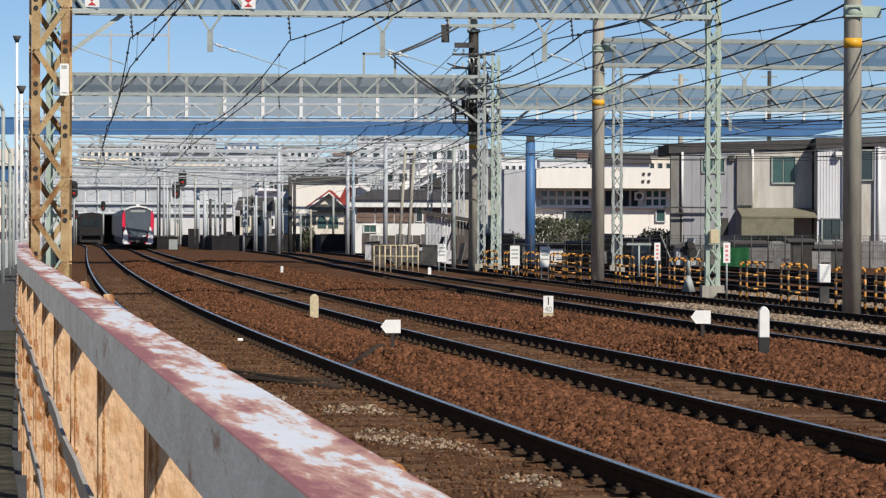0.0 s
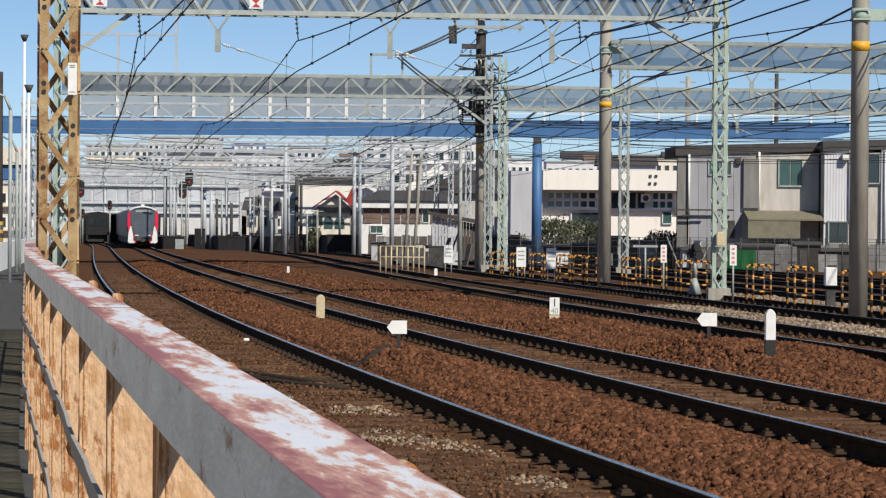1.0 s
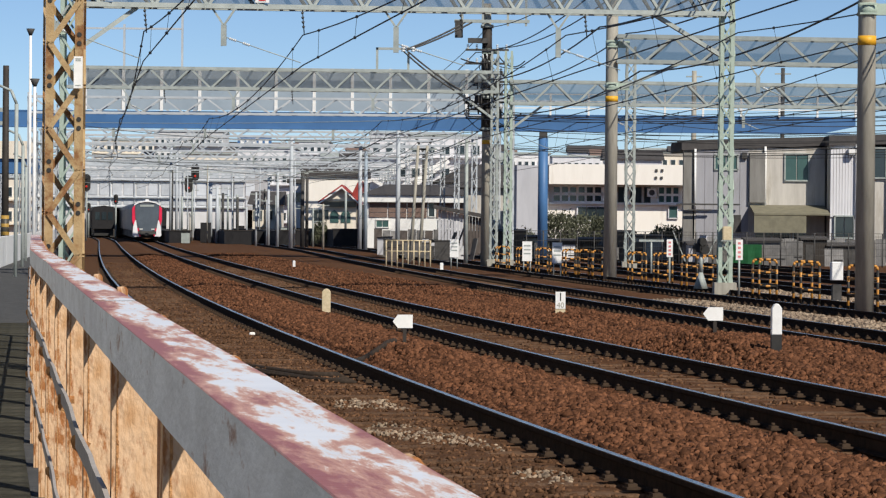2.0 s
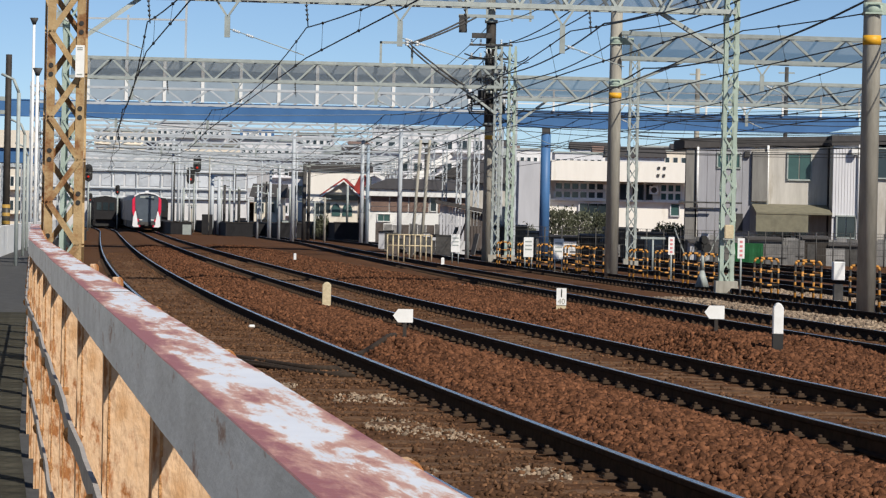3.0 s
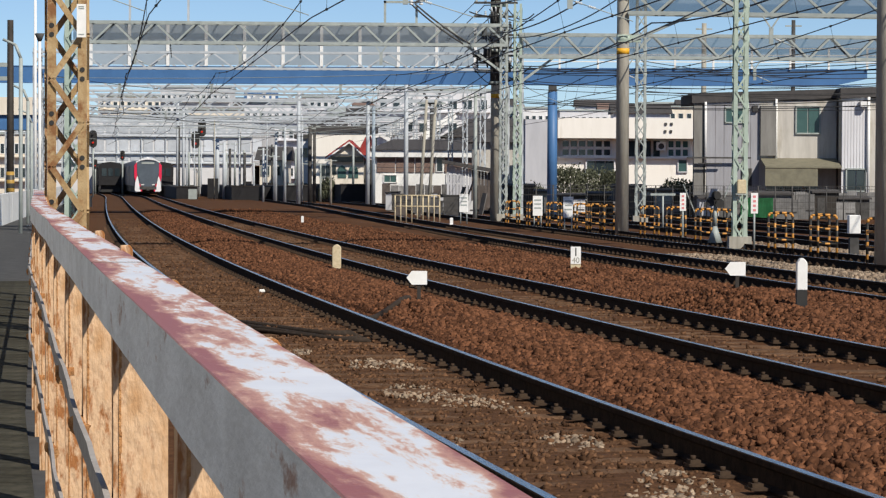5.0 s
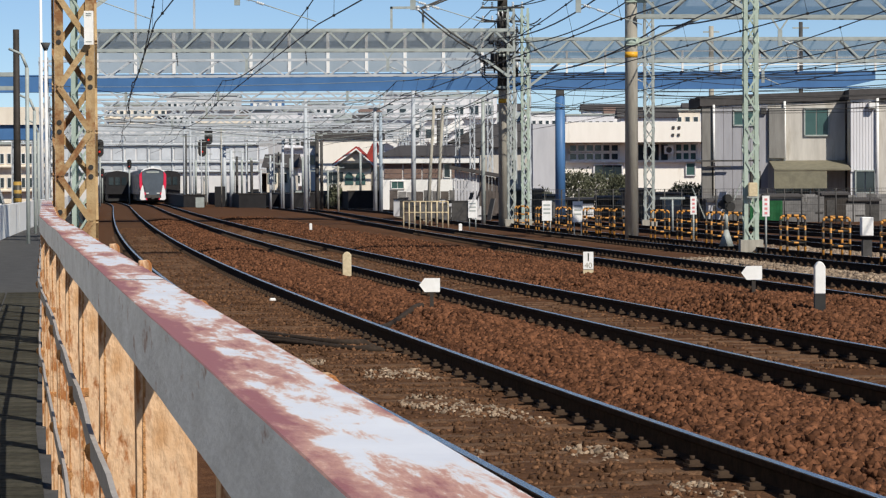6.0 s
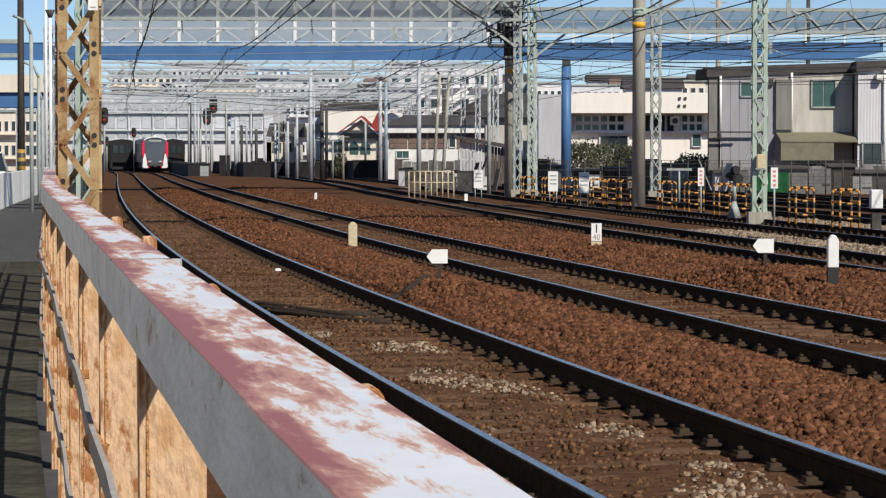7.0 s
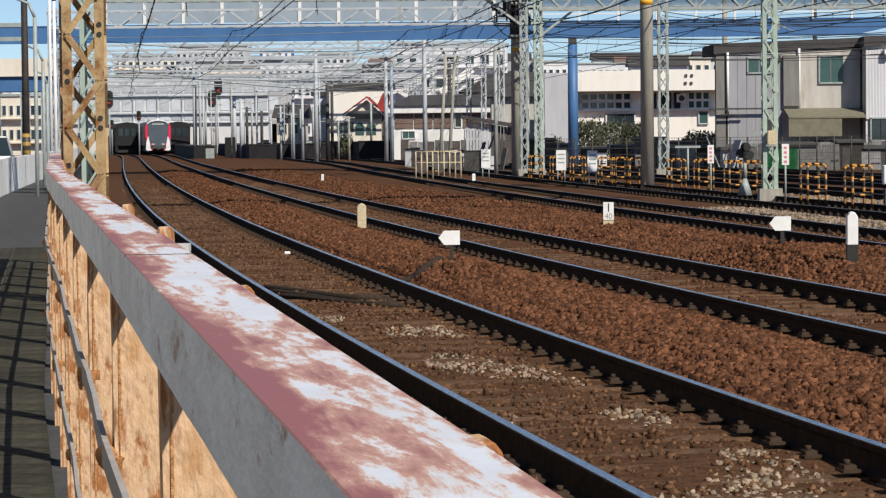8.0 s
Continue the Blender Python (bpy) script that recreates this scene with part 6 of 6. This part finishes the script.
# low far hill behind the town, plain distance, its haze in the blue-grey colour
bm = B()
prev = None
for i in range(61):
    x = -600 + 20 * i
    h = 14 + 22 * (0.5 + 0.5 * noise.noise(Vector((x * 0.006, 3, 0)))) + 5 * noise.noise(Vector((x * 0.05, 1, 0)))
    row = [bm.verts.new((x, 900 + 60 * j, (-2, h * 0.6, h, -2)[j])) for j in range(4)]
    if prev:
        for j in range(3):
            bm.faces.new((prev[j], row[j], row[j + 1], prev[j + 1]))
    prev = row
M["hill"] = mat("wooded_hill_haze_in_colour", (0.16, 0.19, 0.20), (0.12, 0.15, 0.16), 0.02, 1.0)
solid("hill", bm, M["hill"], "wooded hill far behind the town, haze put into its colour", "hill", kind="structure")
rnd = random.Random(11)
for i in range(70):
    y = rnd.uniform(400, 800)
    u = rnd.uniform(120, 1300)
    w, h = rnd.uniform(6, 16), vz(rnd.uniform(262, 320), y)
    x = ux(u, y)
    t = thing("far_house", "small hazy house in the far town", "house", (x, y, -1.5), group="far town")
    bm = B()
    box(bm, (0, 4, h / 2), (w, 8, h))
    part("wall", bm, M[rnd.choice(("whitewall", "creamwall", "farwall", "farwall"))], t)
    bm = B()
    prism(bm, [(-0.5, h), (8.5, h), (4, h + 1.6)], -w / 2 - 0.4, w / 2 + 0.4, swap=True)
    part("roof", bm, M[rnd.choice(("roofdark", "brown", "galv", "roofdark"))], t)
    for k in range(3):
        bm = B()
        box(bm, (-w / 3 + k * w / 3, -0.05, h - 1.8), (w * 0.16, 0.1, 1.3))
        part("window", bm, M["glass"], t)


# ---- yard fence, parked clutter and bushes ----
t = thing("yard_fence", "dark wire mesh fence on thin posts behind the yard", "fence", (0, 128, 0))
for i in range(26):
    bm = B()
    rod(bm, (ux(880 + 30 * i, 128), 0, -0.4), (ux(880 + 30 * i, 128), 0, 1.25), 0.03, seg=6)
    part("post", bm, M["grime"], t)
bm = B()
xa, xb = ux(880, 128), ux(1640, 128)
for z in (0.2, 0.5, 0.8, 1.1, 1.25):
    box(bm, ((xa + xb) / 2, 0, z), (xb - xa, 0.02, 0.02))
x = xa
while x < xb:
    box(bm, (x, 0.01, 0.5), (0.007, 0.007, 1.5))
    x += 0.11
tagged(part("mesh", bm, M["grime"], t), kind="stuff")
t = thing("tarpaulin", "dark green tarpaulin hung on the yard fence", "tarpaulin", (ux(1298, 127.8), 127.8, -0.3))
bm = B()
prev = None
for i in range(15):
    x = -0.75 + 1.5 * i / 14
    row = [bm.verts.new((x, 0.03 * math.sin(i * 1.3) * (1.1 - z), z)) for z in (0.0, 0.5, 1.0)]
    if prev:
        for j in range(2):
            bm.faces.new((prev[j], row[j], row[j + 1], prev[j + 1]))
    prev = row
bmesh.ops.solidify(bm, geom=list(bm.faces), thickness=0.01)
part("sheet", bm, M["tarp"], t)

M["sheet"] = mat("weathered_dark_sheet", (0.23, 0.22, 0.21), (0.14, 0.135, 0.13), 2, 0.85, 0, 0.2, 20, rand=0.45)
M["leaf"] = mat("dusty_leaf", (0.12, 0.125, 0.075), (0.07, 0.078, 0.045), 3, 0.8, rand=0.2, island=0)


def bush(at, label, w, h, n, seed):
    t = thing("bush", label, "bush", at, group="dusty bushes")
    rnd = random.Random(seed)
    bm = B()
    for i in range(5):
        rod(bm, (0, 0, -0.1), (rnd.uniform(-w, w) * 0.35, rnd.uniform(-0.4, 0.4), h * rnd.uniform(0.5, 0.8)), 0.04, 0.012, 5)
    part("stem", bm, M["brown"], t)
    bm = B()
    for i in range(n):
        a = rnd.uniform(0, 2 * math.pi)
        r = math.sqrt(rnd.random())
        z = h * (0.25 + 0.75 * rnd.random() ** 0.8)
        c = Vector((w / 2 * r * math.cos(a) * (1.15 - 0.5 * z / h), 0.5 * w * r * math.sin(a), z + 0.15 * rnd.gauss(0, 1)))
        m = Euler((rnd.uniform(0, 6), rnd.uniform(0, 6), rnd.uniform(0, 6))).to_matrix()
        s = rnd.uniform(0.07, 0.15)
        v = [bm.verts.new(c + m @ Vector(p)) for p in ((-s, 0, 0), (0, -s * 0.4, 0.02), (s, 0, 0), (0, s * 0.4, 0.02))]
        bm.faces.new(v)
    tagged(part("foliage", bm, M["leaf"], t), kind="stuff")


for u, y, w, h, s in ((965, 160, 2.4, 2.5, 1), (1010, 162, 3.0, 2.4, 2), (1045, 158, 2.0, 2.3, 3), (1160, 150, 2.6, 1.7, 4), (905, 155, 1.6, 1.4, 5), (545, 225, 1.6, 1.8, 7), (1090, 150, 2.4, 1.2, 8), (1205, 145, 2.0, 1.3, 9)):
    bush((ux(u, y), y, rail_z(y) - 0.2), "dusty grey-green bush at the yard edge", w, h, 1700, s)


def parked_car(at, turn, paint, label):
    t = thing("car", label, "car", at, group="parked cars", turn=turn)
    bm = B()
    prism(bm, [(-0.8, 0.3), (0.8, 0.3), (0.83, 0.6), (0.80, 0.88), (-0.80, 0.88), (-0.83, 0.6)], -1.9, 1.9)
    bmesh.ops.bevel(bm, geom=list(bm.edges), offset=0.07, segments=2, affect="EDGES")
    part("body", bm, paint, t)
    bm = B()
    v = [bm.verts.new(p) for p in ((-0.76, -1.2, 0.86), (0.76, -1.2, 0.86), (0.76, 1.7, 0.86), (-0.76, 1.7, 0.86), (-0.6, -0.5, 1.42), (0.6, -0.5, 1.42), (0.6, 1.2, 1.42), (-0.6, 1.2, 1.42))]
    for q in ((0, 3, 2, 1), (4, 5, 6, 7), (0, 1, 5, 4), (1, 2, 6, 5), (2, 3, 7, 6), (3, 0, 4, 7)):
        bm.faces.new([v[i] for i in q])
    part("cabin_glass", bm, M["glass"], t)
    bm = B()
    box(bm, (0, 0.35, 1.44), (1.15, 1.6, 0.05))
    part("roof", bm, paint, t)
    for sx in (-1, 1):
        for sy in (-1.2, 1.2):
            bm = B()
            rod(bm, (sx * 0.72, sy, 0.3), (sx * 0.86, sy, 0.3), 0.3, seg=16)
            part("wheel", bm, M["black"], t)
        bm = B()
        box(bm, (sx * 0.58, -1.9, 0.68), (0.3, 0.06, 0.14))
        part("headlight", bm, M["insul"], t)


t = thing("sheet_fence", "dark weathered sheet fence along the yard", "fence", (0, 133.5, 0))
for i in range(24):
    bm = B()
    xa_, xb_ = ux(1186 + 18 * i, 133.5), ux(1186 + 18 * (i + 1), 133.5)
    hh = 0.95 + 0.12 * random.Random(i).random()
    box(bm, ((xa_ + xb_) / 2, 0.01 * (i % 2), hh / 2 - 0.35), (xb_ - xa_ - 0.02, 0.04, hh + 0.6))
    part("sheet", bm, M["sheet"], t)


def equipment_hut(u, y, w, h, material, label):
    t = thing("equipment_hut", label, "hut", (ux(u, y), y, rail_z(y) - 0.2), group="yard huts")
    bm = B()
    box(bm, (0, 0.8, h / 2), (w, 1.6, h))
    part("body", bm, M[material], t)
    bm = B()
    prism(bm, [(-0.15, h), (1.75, h), (1.75, h + 0.18), (-0.15, h + 0.08)], -w / 2 - 0.1, w / 2 + 0.1, swap=True)
    part("roof", bm, M["roofdark"], t)
    bm = B()
    box(bm, (-w * 0.2, -0.02, h * 0.45), (w * 0.3, 0.05, h * 0.75))
    part("door", bm, M["grime"], t)


for u, y, w, h, m in ((880, 146, 1.6, 1.5, "grime"), (925, 148, 1.2, 1.2, "galv"), (1075, 144, 1.6, 1.5, "sheet"), (1120, 142, 1.9, 1.3, "galv"), (1165, 143, 1.3, 1.1, "grime"), (1225, 132, 1.5, 1.0, "wingwall"), (1330, 132, 1.6, 1.2, "sheet"),
                      (1420, 131, 1.2, 1.3, "darksteel"), (1470, 131, 1.4, 1.0, "grime"), (975, 150, 1.4, 1.0, "grime"), (1025, 149, 1.3, 1.1, "darksteel")):
    equipment_hut(u, y, w, h, m, "small weathered grey hut behind the yard fence")
t = thing("sheet_fence", "low dark fence of odd sheets before a house", "fence", (0, 200, 0))
for i in range(12):
    a, b = ux(640 + 15 * i, 200), ux(640 + 15 * (i + 1), 200)
    zt = vz(418 - 4 * random.Random(70 + i).random(), 200)
    part("sheet", box(B(), ((a + b) / 2, 0.02 * (i % 2), (zt - 0.9) / 2), (b - a - 0.03, 0.05, zt + 0.9)), M["sheet" if i % 3 else "sheet_dark"], t)
for i in range(14):
    u, y = random.Random(200 + i).uniform(655, 850), random.Random(300 + i).uniform(130, 190)
    w, h = random.Random(400 + i).uniform(0.4, 1.0), random.Random(500 + i).uniform(0.5, 1.1)
    t = thing("equipment_case", "small line-side equipment case on a plinth", "cabinet", (ux(u, y), y, rail_z(y) - 0.25), group="line-side cases")
    part("case", box(B(), (0, 0, h / 2 + 0.2), (w, 0.5, h)), M[("sheet", "grime", "wingwall", "sheet_dark")[i % 4]], t)
    part("plinth", box(B(), (0, 0, 0.1), (w * 0.8, 0.4, 0.25)), M["concrete"], t)
    part("lid", box(B(), (0, 0, h + 0.22), (w + 0.08, 0.56, 0.05)), M["grime"], t)
rnd = random.Random(52)
for u, y, w, h, lean, m in ((768, 146, 0.5, 1.5, 0.5, "sheet_dark"), (778, 144, 0.25, 1.9, 0.7, "brown"), (760, 150, 0.9, 1.0, 0.1, "sheet"), (795, 142, 0.7, 0.8, 0.0, "farwall"), (812, 140, 0.4, 1.2, 0.25, "sheet"), (745, 152, 0.6, 0.9, 0.0, "wingwall"), (1208, 131, 0.8, 1.5, 0.45, "wingwall"),
                         (1222, 131, 0.06, 1.9, 0.9, "galv"), (1195, 132, 0.06, 1.7, -0.7, "galv"), (1245, 131, 0.7, 1.1, 0.0, "sheet"), (1350, 130.5, 1.1, 1.0, 0.0, "sheet"), (1385, 130.5, 0.8, 1.25, 0.0, "sheet"), (1455, 130, 0.9, 0.9, 0.0, "sheet"), (1150, 140, 0.9, 0.7, 0.0, "sheet"),
                         (1060, 141, 0.8, 0.8, 0.0, "sheet"), (985, 143, 0.7, 0.9, 0.0, "farwall"), (935, 141, 0.6, 1.0, 0.0, "sheet")):
    t = thing("stacked_board", "weathered board leaning among yard clutter", "board", (ux(u, y), y, rail_z(y) - 0.22), group="yard boards")
    part("sheet", bar(B(), (0, 0, 0), (lean, 0.15, h), w, 0.05), M[m], t)
    part("batten", bar(B(), (lean * 0.3, 0.02, h * 0.4), (lean * 0.3 + w * 0.45, 0.02, h * 0.4), 0.05), M["grime"], t)
parked_car((ux(1095, 146), 146, rail_z(146) - 0.2), 75, M["grime"], "dark car parked behind the yard fence")
parked_car((ux(1140, 148), 148, rail_z(148) - 0.2), 80, M["black"], "black car parked behind the yard fence")
parked_car((-14.6, 84.0, 0.16), 8, M["white"], "white car with dark windscreen on the side road")


# ---- side of the walkway ----
t = thing("guard_wall", "low white painted guard wall along the road", "wall", (0, 0, 0))
for i in range(14):
    y0, y1 = 42 + 6 * i, 42 + 6 * i + 5.92
    bm = B()
    a, b = Vector((walk_left(y0) - 0.10, y0, 0.66)), Vector((walk_left(y1) - 0.10, y1, 0.66))
    bar(bm, a, b, 0.14, 0.86)
    part("wall_panel", bm, M["white"], t)
t = thing("utility_pole", "dark wooden utility pole with yellow and black wrap", "utility pole", (-12.85, 80.5, 0.2))
bm = B()
rod(bm, (0, 0, -0.2), (0, 0, 5.9), 0.115, 0.09, 14)
part("shaft", bm, M["darksteel"], t)
bm = B()
rod(bm, (0, 0, 0.75), (0, 0, 1.5), 0.125, 0.122, 14)
part("hazard_wrap", bm, M["hazard_old"], t, "yellow and black wrap")
for z in (4.2, 4.6):
    bm = B()
    box(bm, (-0.35, 0, z), (0.8, 0.08, 0.12))
    part("bracket", bm, M["galv"], t)


def street_lamp(u, y, h, label):
    t = thing("street_lamp", label, "street lamp", (ux(u, y), y, 0.1), group="street lamps")
    bm = B()
    rod(bm, (0, 0, -0.3), (0, 0, h), 0.07, 0.05, 10)
    part("pole", bm, M["white"], t)
    bm = B()
    rod(bm, (0, 0, h), (0, 0, h + 0.26), 0.06, 0.17, 12)
    part("lamp_head", bm, M["grime"], t)


street_lamp(38, 92, 5.95, "slim white street lamp with dark cone head")
street_lamp(30, 106, 8.6, "slim white street lamp with dark cone head")
for u, y, h in ((6, 62, 4.2), (18, 75, 3.6), (24, 85, 3.2)):
    t = thing("steel_pole", "slim pale bent-topped pole beside the road", "pole", (ux(u, y), y, 0.0), group="steel poles")
    bm = B()
    rod(bm, (0, 0, -0.2), (0, 0, h), 0.045, seg=8)
    rod(bm, (0, 0, h), (-0.12, 0, h + 0.3), 0.035, seg=8)
    rod(bm, (-0.12, 0, h + 0.3), (-0.4, 0, h + 0.42), 0.03, seg=8)
    part("shaft", bm, M["galv"], t)
# signal relay at the foot of the tan mast
t = thing("cable_trough", "pale concrete trough and posts behind the mast", "cable trough", (-3.0, 25.5, -0.1))
bm = B()
box(bm, (0, 0, 0.72), (0.75, 0.18, 0.07))
part("beam", bm, M["farwall"], t)
for x in (-0.25, 0.0, 0.3):
    bm = B()
    box(bm, (x, 0, 0.34), (0.09, 0.12, 0.72))
    part("leg", bm, M["concrete"], t)
# far road bridge to the side
t = thing("side_road_bridge", "pale and blue road bridge beyond the side road", "bridge", (0, 205, 0))
bm = B()
box(bm, (-52, 0, 5.5), (44, 4, 1.1))
part("girder", bm, M["blue"], t)
bm = B()
box(bm, (-52, -2.1, 6.7), (44, 0.3, 1.3))
part("parapet", bm, M["creamwall"], t)
for x in (-38, -48, -60):
    bm = B()
    box(bm, (x, 0, 2.2), (1.2, 2, 5.6))
    part("pier", bm, M["concrete"], t)


# walkway pavers along the fence foot, and the fence's own kerb
bm = B()
prism(bm, [(-0.21, -0.03), (0.21, -0.03), (0.2, 0.012), (-0.2, 0.012)], -0.145, 0.145)
PAVER = mesh_of(bm, "paver", M["paver"])
pv = thing("paver_strip", "mossy square pavers along the fence foot", "paving", kind="structure")
y = 4.0
while y < 34:
    for i in range(2):
        piece("paver", PAVER, pv, pose(fence_x(y) - 0.28 - 0.43 * i, y, WALK_Z + 0.004 * random.Random(int(y * 50) + i).random(), 0, 0, 9.3))
    y += 0.305


def motions():
    rows = []
    for i in range(9):
        t = float(i)
        y = 240 + 60 * t / 8
        p = on_track(2, y)
        rows.append((t, pose(p.x, p.y, p.z, 0, 0, heading(2, y + 9))))
    walk(TRAIN, rows)


motions()
